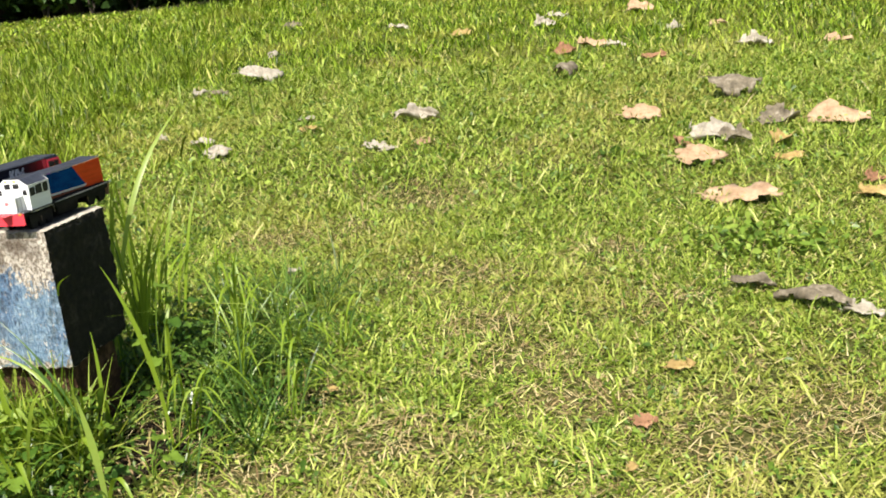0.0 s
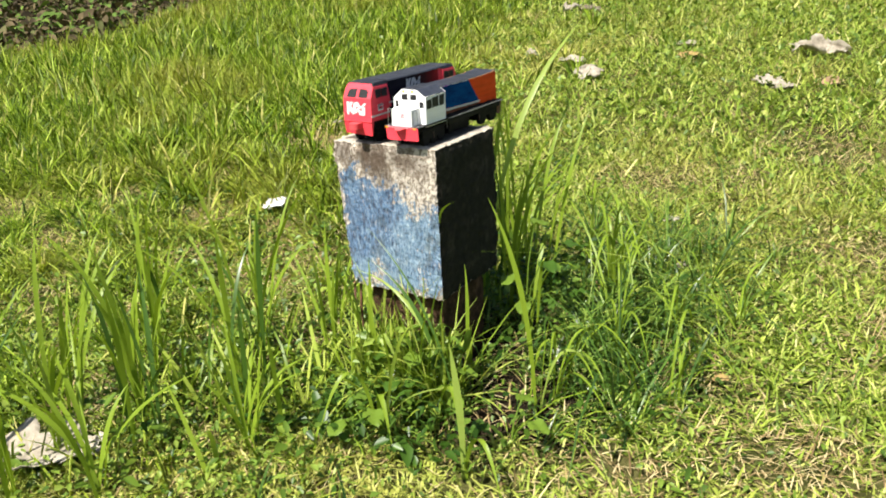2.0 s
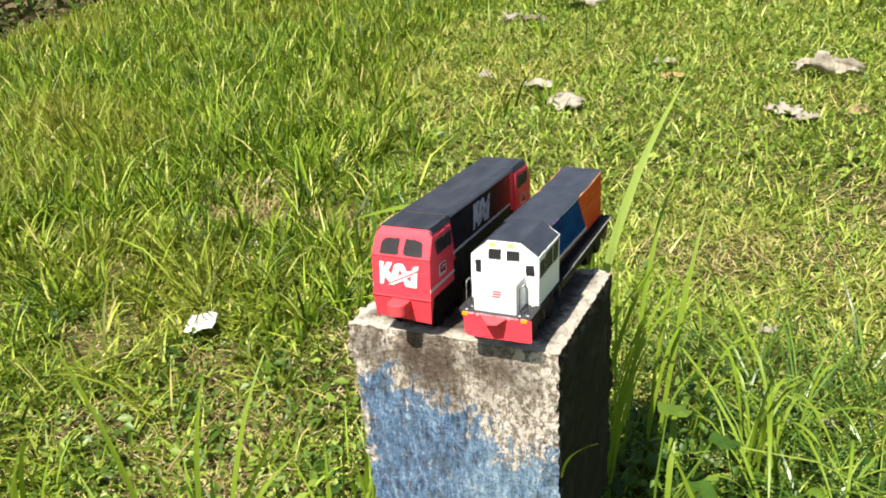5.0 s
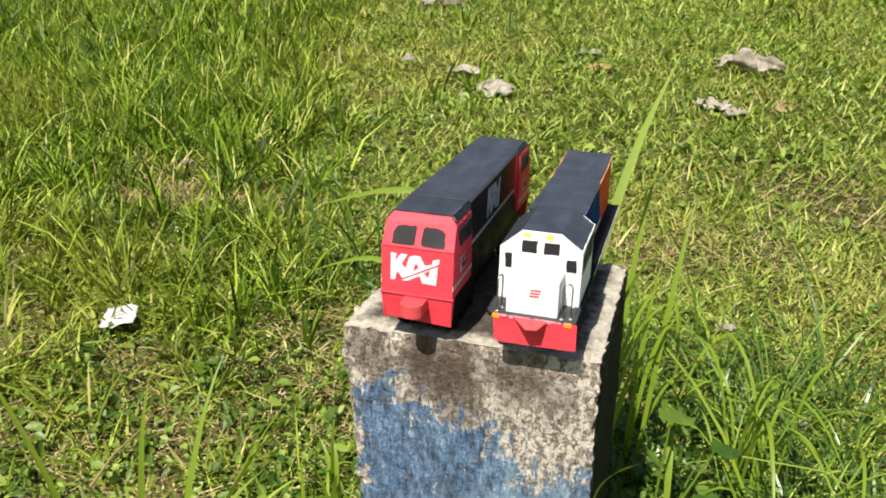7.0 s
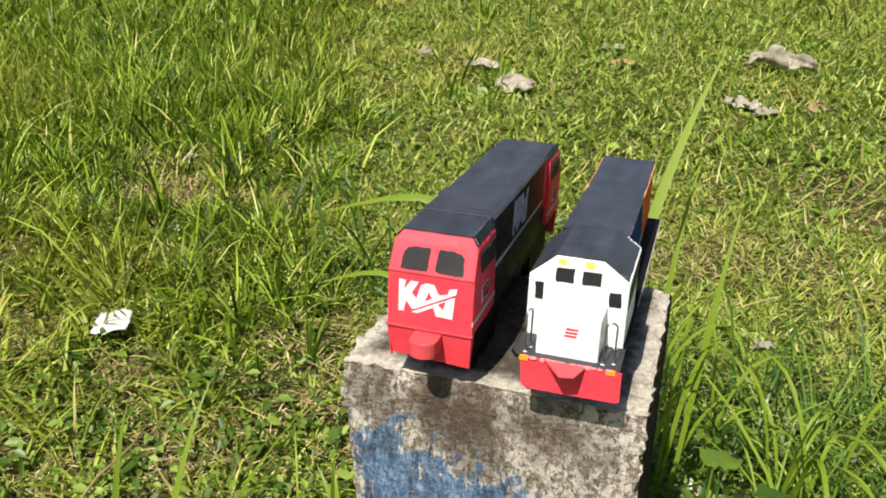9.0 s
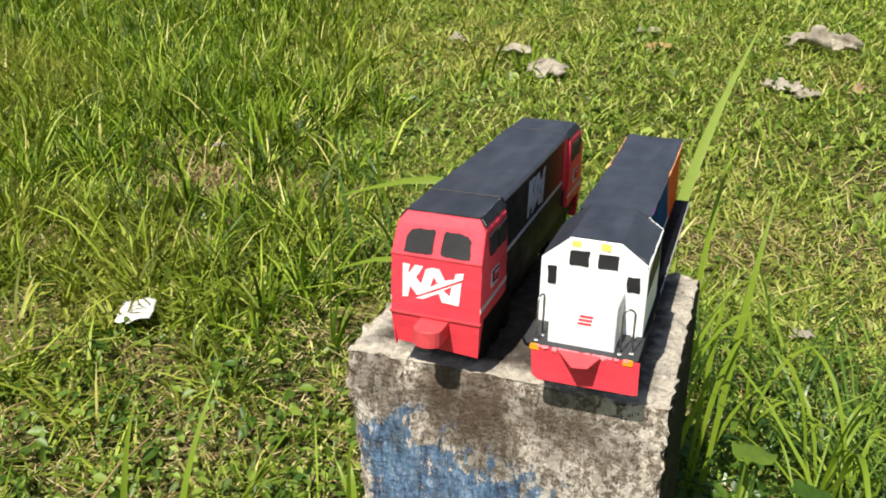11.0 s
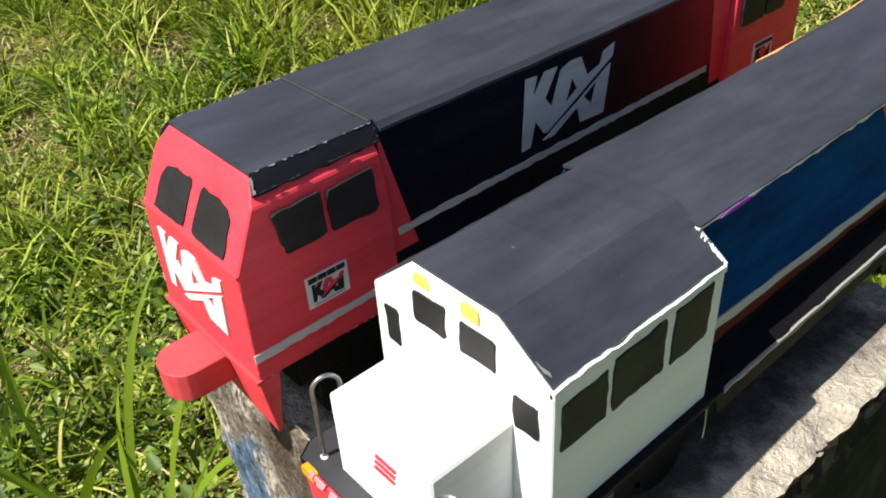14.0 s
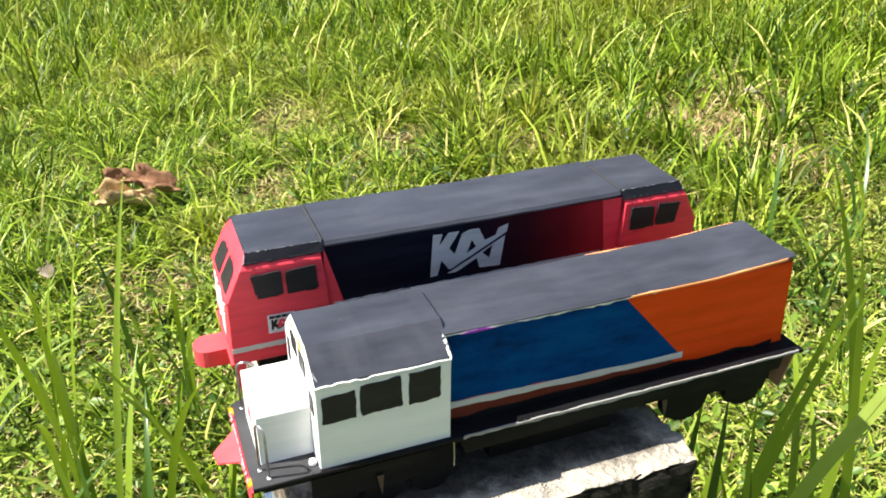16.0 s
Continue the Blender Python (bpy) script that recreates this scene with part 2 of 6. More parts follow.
M_RUST = painted_card("dull_orange_paint", (0.13, 0.018, 0.006), wear=(0.012, 0.006, 0.005), amount=0.9)
M_YELLOW = painted_card("yellow_paint", (0.85, 0.6, 0.12), amount=0.1)
M_AMBER = painted_card("amber_paint", (0.85, 0.3, 0.01), amount=0.1)
M_EDGE = painted_card("bare_card_edge", (0.7, 0.7, 0.68), wear=(0.4, 0.4, 0.4))
M_BROWN_CARD = painted_card("brown_card", (0.3, 0.17, 0.09), wear=(0.12, 0.07, 0.05))

nw = Nodes("steel_wire")
nw.b.inputs["Metallic"].default_value = 0.9
M_WIRE = nw.done(nw.ramp(nw.noise(300, 3), (0.3, (0.22, 0.22, 0.23)), (0.7, (0.5, 0.5, 0.5))), 0.38)
nr = Nodes("rusty_bar")
nr.bump(nr.noise(500, 4), 0.5, 0.002)
M_REBAR = nr.done(nr.ramp(nr.noise(160, 5), (0.3, (0.06, 0.03, 0.02)), (0.7, (0.2, 0.09, 0.05))), 0.9)

M_CONCRETE = concrete("weathered_concrete", False)
M_TOP = concrete("grimy_shaded_concrete_with_worn_rim", False, grime_and_shade=True)
M_SHADE_SIDE = concrete("side_shade_concrete", False, True)
M_PAINTED = concrete("weathered_concrete_blue_wash", True)
nf = Nodes("crumbling_foot")
nf.bump(nf.noise(60, 6, 0.75), 0.9, 0.012)
M_FOOT = nf.done(nf.ramp(nf.noise(38, 6, 0.7), (0.3, (0.02, 0.012, 0.007)), (0.5, (0.07, 0.04, 0.023)), (0.72, (0.17, 0.1, 0.055))), 0.95, 0.1)

ng = Nodes("lawn_soil")
big = ng.ramp(ng.noise(1.3, 5, 0.65), (0.35, (0.035, 0.048, 0.01)), (0.55, (0.095, 0.095, 0.026)), (0.7, (0.26, 0.21, 0.1)))
fine = ng.ramp(ng.noise(55, 6, 0.75), (0.3, (0.02, 0.026, 0.006)), (0.5, (0.09, 0.095, 0.024)), (0.7, (0.28, 0.24, 0.11)))
ng.bump(ng.noise(80, 6, 0.75), 0.8, 0.02)
# dark earth by the post, shade under the grass put into its colour
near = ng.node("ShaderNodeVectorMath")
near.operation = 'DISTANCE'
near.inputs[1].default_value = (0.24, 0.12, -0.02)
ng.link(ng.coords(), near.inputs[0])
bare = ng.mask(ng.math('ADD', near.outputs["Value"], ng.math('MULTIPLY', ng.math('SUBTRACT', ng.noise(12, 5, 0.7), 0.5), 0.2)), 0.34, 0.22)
earth_shade = ng.ramp(ng.noise(60, 6, 0.75), (0.3, (0.008, 0.006, 0.004)), (0.55, (0.028, 0.02, 0.012)), (0.75, (0.1, 0.065, 0.035)))
# close short turf round about
place = ng.node("ShaderNodeSeparateXYZ")
ng.link(ng.coords(), place.inputs[0])
away = ng.node("ShaderNodeVectorMath")
away.operation = 'DISTANCE'
away.inputs[1].default_value = (-0.3, 0.8, 0.05)
ng.link(ng.coords(), away.inputs[0])
rag = ng.math('MULTIPLY', ng.math('SUBTRACT', ng.noise(1.6, 5, 0.7), 0.5), 1.6)
outer = ng.math('MAXIMUM', ng.mask(ng.math('ADD', away.outputs["Value"], rag), 2.0, 3.2), ng.mask(ng.math('ADD', place.outputs[1], ng.math('MULTIPLY', rag, 0.3)), -0.75, -1.15))
turf = ng.ramp(ng.noise(150, 5, 0.8, stretch=(1.0, 1.0, 0.3)), (0.3, (0.022, 0.033, 0.006)), (0.48, (0.095, 0.115, 0.02)), (0.62, (0.17, 0.19, 0.036)), (0.78, (0.26, 0.25, 0.075)))
turf = ng.mix(ng.math('MULTIPLY', ng.mask(ng.noise(1.1, 4, 0.6), 0.45, 0.7), 0.4), turf, (0.13, 0.105, 0.04))
earth = ng.mix(ng.math('MULTIPLY', outer, 0.9), ng.mix(0.55, big, fine), turf)
M_SOIL = ng.done(ng.mix(bare, earth, earth_shade), 0.95, 0.1)
nm = Nodes("dark_litter")
nm.bump(nm.noise(14, 6, 0.75), 1.0, 0.08)
M_MUD = nm.done(nm.ramp(nm.noise(9, 6, 0.75), (0.35, (0.022, 0.019, 0.01)), (0.55, (0.055, 0.045, 0.022)), (0.75, (0.1, 0.08, 0.04))), 0.95, 0.1)
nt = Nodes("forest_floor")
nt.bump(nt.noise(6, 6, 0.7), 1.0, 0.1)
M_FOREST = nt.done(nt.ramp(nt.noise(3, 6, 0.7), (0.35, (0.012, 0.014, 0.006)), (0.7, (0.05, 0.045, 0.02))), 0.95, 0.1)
nb = Nodes("bark")
nb.bump(nb.noise(30, 5, 0.7, stretch=(1, 1, 0.25)), 0.9, 0.03)
M_BARK = nb.done(nb.ramp(nb.noise(22, 5, 0.7, stretch=(1, 1, 0.25)), (0.3, (0.04, 0.03, 0.022)), (0.7, (0.16, 0.13, 0.1))), 0.9, 0.1)

M_LAWN = leaf_material("lawn_blade", ((0.0, (0.05, 0.085, 0.008)), (0.25, (0.147, 0.225, 0.02)), (0.6, (0.303, 0.395, 0.05)), (0.88, (0.44, 0.5, 0.1)), (1.0, (0.66, 0.62, 0.26))), 0.22, (0.44, 0.68, (0.46, 0.39, 0.12), 0.5), rough=0.5, spec=0.22)
M_MEADOW = leaf_material("meadow_blade", ((0.0, (0.023, 0.05, 0.003)), (0.38, (0.09, 0.158, 0.008)), (0.72, (0.243, 0.358, 0.022)), (0.9, (0.46, 0.57, 0.075)), (1.0, (0.64, 0.56, 0.2))), 0.3, (0.48, 0.72, (0.4, 0.35, 0.07), 0.45), rough=0.45, spec=0.22)
M_TALL = leaf_material("tall_blade", ((0.0, (0.12, 0.19, 0.015)), (0.5, (0.26, 0.365, 0.03)), (1.0, (0.5, 0.56, 0.12))), 0.38, rough=0.4, spec=0.32)
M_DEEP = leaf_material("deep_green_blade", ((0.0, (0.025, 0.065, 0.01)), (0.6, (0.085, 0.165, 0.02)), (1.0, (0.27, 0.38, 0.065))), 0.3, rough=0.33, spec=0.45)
M_BLADE = leaf_material("pale_broad_blade", ((0.0, (0.3, 0.42, 0.07)), (1.0, (0.48, 0.58, 0.14))), 0.5, (0.5, 0.75, (0.3, 0.36, 0.06), 0.5), rough=0.35, scale=30, spec=0.4)
M_STRAW = leaf_material("dry_straw", ((0.0, (0.15, 0.09, 0.04)), (0.5, (0.4, 0.3, 0.13)), (1.0, (0.62, 0.52, 0.28))), 0.12, rough=0.7)
M_WEED = leaf_material("weed_leaf", ((0.0, (0.05, 0.1, 0.012)), (0.5, (0.14, 0.225, 0.025)), (1.0, (0.32, 0.41, 0.07))), 0.3, rough=0.42, spec=0.35)
# darker copy of weed_leaf: dark weeds, and shade put into the colour
M_DARK_SHADE_WEED = leaf_material("dark_shade_weed_leaf", ((0.0, (0.02, 0.055, 0.006)), (0.6, (0.06, 0.125, 0.014)), (1.0, (0.16, 0.25, 0.035))), 0.25, rough=0.4, spec=0.35)
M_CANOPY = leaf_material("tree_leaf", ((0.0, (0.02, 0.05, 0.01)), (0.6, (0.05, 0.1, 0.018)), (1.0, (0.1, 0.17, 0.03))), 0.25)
M_LITTER = leaf_material("brown_weed_leaf", ((0.0, (0.03, 0.022, 0.01)), (0.4, (0.1, 0.075, 0.034)), (0.62, (0.14, 0.105, 0.05)), (0.75, (0.06, 0.11, 0.016)), (1.0, (0.13, 0.2, 0.03))), 0.1, rough=0.8)


def dry_leaf_material(name, a, b, c):
    n = Nodes(name)
    v = n.noise(18, 5, 0.7)
    col = n.ramp(v, (0.28, a), (0.5, b), (0.75, c))
    vein = n.mask(n.noise(55, 3, 0.6, stretch=(1.0, 0.2, 1.0)), 0.56, 0.64)
    col = n.mix(n.math('MULTIPLY', vein, 0.4), col, a)
    n.bump(n.noise(70, 5, 0.7), 0.6, 0.006)
    return n.done(col, 0.75, 0.2)


M_LEAF_TAN = dry_leaf_material("tan_dry_leaf", (0.22, 0.135, 0.075), (0.39, 0.26, 0.155), (0.5, 0.365, 0.24))
M_LEAF_PALE = dry_leaf_material("pale_grey_dry_leaf", (0.15, 0.125, 0.09), (0.34, 0.3, 0.235), (0.5, 0.455, 0.375))
M_LEAF_DARK = dry_leaf_material("dark_rotten_leaf", (0.045, 0.036, 0.024), (0.17, 0.14, 0.095), (0.4, 0.35, 0.27))
M_LEAF_BROWN = dry_leaf_material("brown_dry_leaf", (0.12, 0.055, 0.03), (0.27, 0.14, 0.075), (0.42, 0.26, 0.15))
M_LEAF_GOLD = dry_leaf_material("golden_dry_leaf", (0.15, 0.095, 0.033), (0.35, 0.245, 0.09), (0.54, 0.42, 0.19))
M_LEAF_CREAM = dry_leaf_material("cream_and_brown_leaf", (0.11, 0.055, 0.025), (0.5, 0.35, 0.17), (0.68, 0.55, 0.33))
M_LEAF_WHITE = dry_leaf_material("bleached_leaf", (0.42, 0.4, 0.36), (0.62, 0.61, 0.57), (0.74, 0.73, 0.7))

# ---- helpers for shapes ----
def part(name, bm, material, parent=None, label="", smooth=False):
    """Links a bmesh as one mesh object, under a thing or a part if one is given."""
    me = bpy.data.meshes.new(name)
    bmesh.ops.recalc_face_normals(bm, faces=bm.faces)
    bm.to_mesh(me)
    bm.free()
    for m in (material if isinstance(material, (list, tuple)) else [material]):
        me.materials.append(m)
    if smooth:
        me.polygons.foreach_set("use_smooth", [True] * len(me.polygons))
    ob = new(name, me)
    ob.parent = parent
    if label:
        tagged(ob, label=label)
    return ob


def slab(bm, pts, vec):
    """A flat polygon given thickness along vec."""
    a = [bm.verts.new(p) for p in pts]
    b = [bm.verts.new(Vector(p) + Vector(vec)) for p in pts]
    bm.faces.new(a)
    bm.faces.new(b[::-1])
    for i in range(len(a)):
        j = (i + 1) % len(a)
        bm.faces.new((a[i], b[i], b[j], a[j]))


def box(bm, x0, x1, y0, y1, z0, z1):
    slab(bm, [(x0, y0, z0), (x1, y0, z0), (x1, y1, z0), (x0, y1, z0)], (0, 0, z1 - z0))


def soften(bm, offset):
    bmesh.ops.bevel(bm, geom=list(bm.edges), offset=offset, segments=1, affect='EDGES', clamp_overlap=True)
    return bm


def round_poly(pts, r, n=3):
    """Rounds the corners of a flat polygon."""
    out = []
    k = len(pts)
    for i in range(k):
        p, a, b = Vector(pts[i]), Vector(pts[i - 1]), Vector(pts[(i + 1) % k])
        s, e = p + (a - p).normalized() * r, p + (b - p).normalized() * r
        for j in range(n + 1):
            t = j / n
            out.append((1 - t) ** 2 * s + 2 * t * (1 - t) * p + t * t * e)
    return out


def tube(bm, path, radius, sides=7):
    """A tube along a path of points; radius may be a list."""
    rings = []
    for i, p in enumerate(path):
        p = Vector(p)
        d = (Vector(path[min(i + 1, len(path) - 1)]) - Vector(path[max(i - 1, 0)])).normalized()
        u = d.orthogonal().normalized() if i == 0 else (u - d * u.dot(d)).normalized()
        v = d.cross(u)
        r = radius[i] if isinstance(radius, (list, tuple)) else radius
        rings.append([bm.verts.new(p + r * (math.cos(2 * math.pi * k / sides) * u + math.sin(2 * math.pi * k / sides) * v)) for k in range(sides)])
    for a, b in zip(rings, rings[1:]):
        for k in range(sides):
            bm.faces.new((a[k], a[(k + 1) % sides], b[(k + 1) % sides], b[k]))
    bm.faces.new(rings[0][::-1])
    bm.faces.new(rings[-1])


def base(name, x, y, z, label, category, group=""):
    ob = new(name)
    ob.location = (x, y, z)
    ob.empty_display_size = 0.05
    return tagged(ob, label, category, group)


# ---- ground ----
def slope(x, y):
    """Height of the soil: a lawn rising gently towards the back, levelling far off."""
    far = 26.0
    yy = np.where(y > far, far + 8 * np.tanh((y - far) / 8), y)
    yy = np.where(yy < -8, -8 + 4 * np.tanh((yy + 8) / 4), yy)
    return 0.1 * yy - 0.03 + 0.012 * np.sin(2.1 * x + 0.7) * np.cos(1.7 * y + 0.3) + 0.006 * np.sin(7.3 * x + 1.9 * y) * np.cos(6.1 * y - 2.3 * x)


LITTER_EDGE = [(-5.6, 1.6), (-4.75, 2.6), (-4.65, 3.1), (-4.95, 4.0), (-5.3, 5.2), (-5.5, 6.5), (-6.1, 7.9), (-7.2, 8.1), (-8.6, 7.8), (-9.6, 6.6), (-12.5, 4.2), (-13.0, 1.0), (-8.0, 0.4)]


def inside(x, y, poly):
    x, y = np.asarray(x), np.asarray(y)
    r = np.zeros(x.shape, bool)
    for (x0, y0), (x1, y1) in zip(poly, poly[1:] + poly[:1]):
        c = (y0 > y) != (y1 > y)
        r ^= c & (x < (x1 - x0) * (y - y0) / (y1 - y0 + 1e-12) + x0)
    return r


WOOD_A, WOOD_D, WOOD_N = np.array([-9.2, 12.5]), np.array([0.976, 0.22]), np.array([0.22, -0.976])


def wood_depth(x, y):
    """How far behind the edge of the wood a place lies (negative: in front of it)."""
    return -((x - WOOD_A[0]) * WOOD_N[0] + (y - WOOD_A[1]) * WOOD_N[1])


def wood_along(x, y):
    return (x - WOOD_A[0]) * WOOD_D[0] + (y - WOOD_A[1]) * WOOD_D[1]


def sheet_axis(lo, hi, fine, grow, end):
    mid = list(np.arange(lo, hi + 1e-6, fine))
    out, s, v = [], fine, hi
    while v < end:
        s *= grow
        v += s
        out.append(v)
    left, s, v = [], fine, lo
    while v > -end:
        s *= grow
        v -= s
        left.append(v)
    return np.array(left[::-1] + mid + out)


gx, gy = sheet_axis(-3.0, 3.2, 0.07, 1.13, 900), sheet_axis(-1.6, 6.0, 0.08, 1.13, 900)
GX, GY = np.meshgrid(gx, gy)
GZ = slope(GX, GY)
nx, ny = len(gx), len(gy)
verts = np.stack([GX.ravel(), GY.ravel(), GZ.ravel()], 1)
ix = np.arange(nx - 1)[None, :] + nx * np.arange(ny - 1)[:, None]
quads = np.stack([ix, ix + 1, ix + nx + 1, ix + nx], -1).reshape(-1, 4)
gm = bpy.data.meshes.new("ground")
gm.from_pydata(verts.tolist(), [], quads.tolist())
cx, cy = verts[quads].mean(1)[:, 0], verts[quads].mean(1)[:, 1]
slot = np.where(inside(cx, cy, LITTER_EDGE), 1, 0)
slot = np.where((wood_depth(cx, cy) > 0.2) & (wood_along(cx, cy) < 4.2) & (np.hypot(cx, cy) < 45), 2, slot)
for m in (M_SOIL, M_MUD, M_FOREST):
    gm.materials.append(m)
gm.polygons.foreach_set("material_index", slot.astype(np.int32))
gm.polygons.foreach_set("use_smooth", np.ones(len(quads), bool))
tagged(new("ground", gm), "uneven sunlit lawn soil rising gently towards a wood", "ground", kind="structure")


# ---- concrete post ----
def rough_block(bm, x0, x1, y0, y1, z0, z1, cuts, amp, chip, lean=0.0, seed=0):
    """A cast block with an uneven skin and chipped edges; lean moves its foot sideways."""
    bmesh.ops.create_cube(bm, size=1)
    bmesh.ops.subdivide_edges(bm, edges=list(bm.edges), cuts=cuts, use_grid_fill=True)
    for v in bm.verts:
        u = v.co * 2
        p = Vector((x0 + (v.co.x + .5) * (x1 - x0), y0 + (v.co.y + .5) * (y1 - y0), z0 + (v.co.z + .5) * (z1 - z0)))
        s = Vector((seed * 3.1, seed * 1.7, seed))
        n1 = noise.noise(p * 22 + s) * 0.5 + noise.noise(p * 60 + s) * 0.3 + noise.noise(p * 140 + s) * 0.2
        near = [min(p.x - x0, x1 - p.x), min(p.y - y0, y1 - p.y), min(p.z - z0, z1 - p.z)]
        order = sorted(near)
        out = Vector([math.copysign(1, u[i]) if abs(u[i]) > 0.999 else 0 for i in range(3)])
        worn = chip * max(0.0, 1 - order[1] / 0.018) * (0.55 + 0.9 * noise.noise(p * 48 + s) + 0.6 * noise.noise(p * 130 + s) + 0.5 * noise.noise(p * 290 + s))
        p -= out * (amp * (0.6 + n1) + max(0.0, worn))
        f = (z1 - p.z) / (z1 - z0)
        p.x += f * (lean - 0.75 * lean * (p.x - 0.5 * (x0 + x1)) / (0.5 * (x1 - x0)))
        p.y += 0.35 * lean * f
        v.co = p


post = base("concrete_post", 0, 0.12, -0.1, "weathered square concrete post with worn blue wash, in long grass", "post")
bm = bmesh.new()
rough_block(bm, -0.125, 0.127, -0.003, 0.247, 0.183, 0.5025, 62, 0.0016, 0.0065, lean=0.015, seed=1)
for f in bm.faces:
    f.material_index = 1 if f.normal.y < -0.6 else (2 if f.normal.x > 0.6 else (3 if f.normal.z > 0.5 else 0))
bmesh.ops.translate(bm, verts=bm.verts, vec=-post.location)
part("post_body", bm, [M_CONCRETE, M_PAINTED, M_SHADE_SIDE, M_TOP], post)
bm = bmesh.new()
rough_block(bm, -0.075, 0.112, 0.026, 0.225, -0.1, 0.19, 16, 0.004, 0.012, seed=2)
bmesh.ops.translate(bm, verts=bm.verts, vec=-post.location)
part("post_foot", bm, M_FOOT, post, "crumbling brown earth-stained footing")
for bx, by in ((-0.094, 0.006), (-0.087, 0.018)):
    bm = bmesh.new()
    tube(bm, [(bx + 0.004 * math.sin(5 * k), by, 0.19 - 0.055 * k) for k in range(6)], 0.0026, 6)
    bmesh.ops.translate(bm, verts=bm.verts, vec=-post.location)
    part("reinforcing_bar", bm, M_REBAR, post, "rusty exposed reinforcing bar", smooth=True)

# ---- model locomotives of painted card ----
TOP = 0.5005


def ragged(pts, amount, n):
    """A hand-cut outline: each side broken into short, slightly uneven steps within its plane."""
    pts = [Vector(p) for p in pts]
    r = random.Random(int(sum(abs(p.x) + abs(p.y) + abs(p.z) for p in pts) * 1e5))
    out = []
    for a, b in zip(pts, pts[1:] + pts[:1]):
        k = max(1, int((b - a).length / 0.003))
        for i in range(k):
            j = Vector((r.uniform(-1, 1), r.uniform(-1, 1), r.uniform(-1, 1))) * amount
            out.append(a.lerp(b, i / k) + j - n * j.dot(n))
    return out


def panel(name, pts, normal, material, parent, label="", thick=0.0005, rough=0.0):
    """A thin painted piece of card lying on a face: pts in order, pushed out along normal."""
    n = Vector(normal).normalized()
    if rough:
        pts = ragged(pts, rough, n)
    bm = bmesh.new()
    slab(bm, [Vector(p) - n * 0.0003 for p in pts], n * (thick + 0.0003))
    return part(name, bm, material, parent, label)


def folded_sheet(bm, rows, thick):
    """A folded sheet of card: rows of points across it, given thickness downwards."""
    top = [[bm.verts.new(p) for p in r] for r in rows]
    low = [[bm.verts.new(Vector(p) - Vector((0, 0, thick))) for p in r] for r in rows]
    n, m = len(rows), len(rows[0])
    for i in range(n - 1):
        for k in range(m - 1):
            bm.faces.new((top[i][k], top[i][k + 1], top[i + 1][k + 1], top[i + 1][k]))
            bm.faces.new((low[i][k], low[i + 1][k], low[i + 1][k + 1], low[i][k + 1]))
    for i in range(n - 1):
        bm.faces.new((top[i][0], top[i + 1][0], low[i + 1][0], low[i][0]))
        bm.faces.new((top[i][-1], low[i][-1], low[i + 1][-1], top[i + 1][-1]))
    for k in range(m - 1):
        bm.faces.new((top[0][k], low[0][k], low[0][k + 1], top[0][k + 1]))
        bm.faces.new((top[-1][k], top[-1][k + 1], low[-1][k + 1], low[-1][k]))


def worn_edge(parent, p0, p1, across, n, size, rng, material, label):
    """Small ragged chips where paint has rubbed off along a card edge."""
    bm = bmesh.new()
    p0, p1, across = Vector(p0), Vector(p1), Vector(across)
    up = (p1 - p0).cross(across).normalized()
    up = up if up.z >= 0 else -up
    for _ in range(n):
        f = rng.random()
        l, w = size * rng.uniform(0.4, 2.6) / (p1 - p0).length, size * rng.uniform(0.15, 0.7)
        a, b = p0.lerp(p1, f), p0.lerp(p1, min(1.0, f + l))
        m = a.lerp(b, rng.uniform(0.3, 0.7))
        slab(bm, [a, b, b + across * w * rng.uniform(0.1, 0.9), m + across * w, a + across * w * rng.uniform(0.0, 0.6)], up * rng.uniform(0.0002, 0.0004))
    return tagged(part("worn_edge", bm, material, parent), label, kind="stuff")


def wobble(pts, amount, rng):
    return [Vector(p) + Vector((rng.uniform(-1, 1), rng.uniform(-1, 1), rng.uniform(-1, 1))) * amount for p in pts]


EMBLEM = [  # plain slanted blocks, unit box
    [(-0.0, -0.0), (0.098, 0.011), (0.139, 0.354), (0.095, 0.741), (0.129, 0.976), (0.001, 0.994)],
    [(0.098, 0.705), (0.215, 0.987), (0.362, 0.981), (0.236, 0.612)],
    [(0.095, 0.741), (0.235, 0.624), (0.334, 0.442), (0.413, 0.311), (0.248, 0.132), (0.139, 0.354)],
    [(0.324, 0.427), (0.408, 0.908), (0.509, 0.98), (0.645, 0.973), (0.743, 0.67), (0.617, 0.563), (0.552, 0.731), (0.49, 0.406), (0.391, 0.31)],
    [(0.396, 0.313), (0.743, 0.67), (0.901, 0.744), (0.926, 0.906), (1.065, 0.97), (1.055, 0.786), (0.289, 0.118), (0.243, 0.128)],
    [(0.246, 0.018), (0.31, 0.068), (1.034, 0.692), (1.024, 0.546), (0.87, 0.532), (0.72, 0.375), (0.648, 0.269), (0.37, 0.023)],
    [(0.703, 0.02), (0.648, 0.269), (0.72, 0.375), (0.832, 0.216), (1.001, -0.006)],
    [(0.832, 0.216), (0.87, 0.532), (1.034, 0.692), (1.001, -0.006)],
]


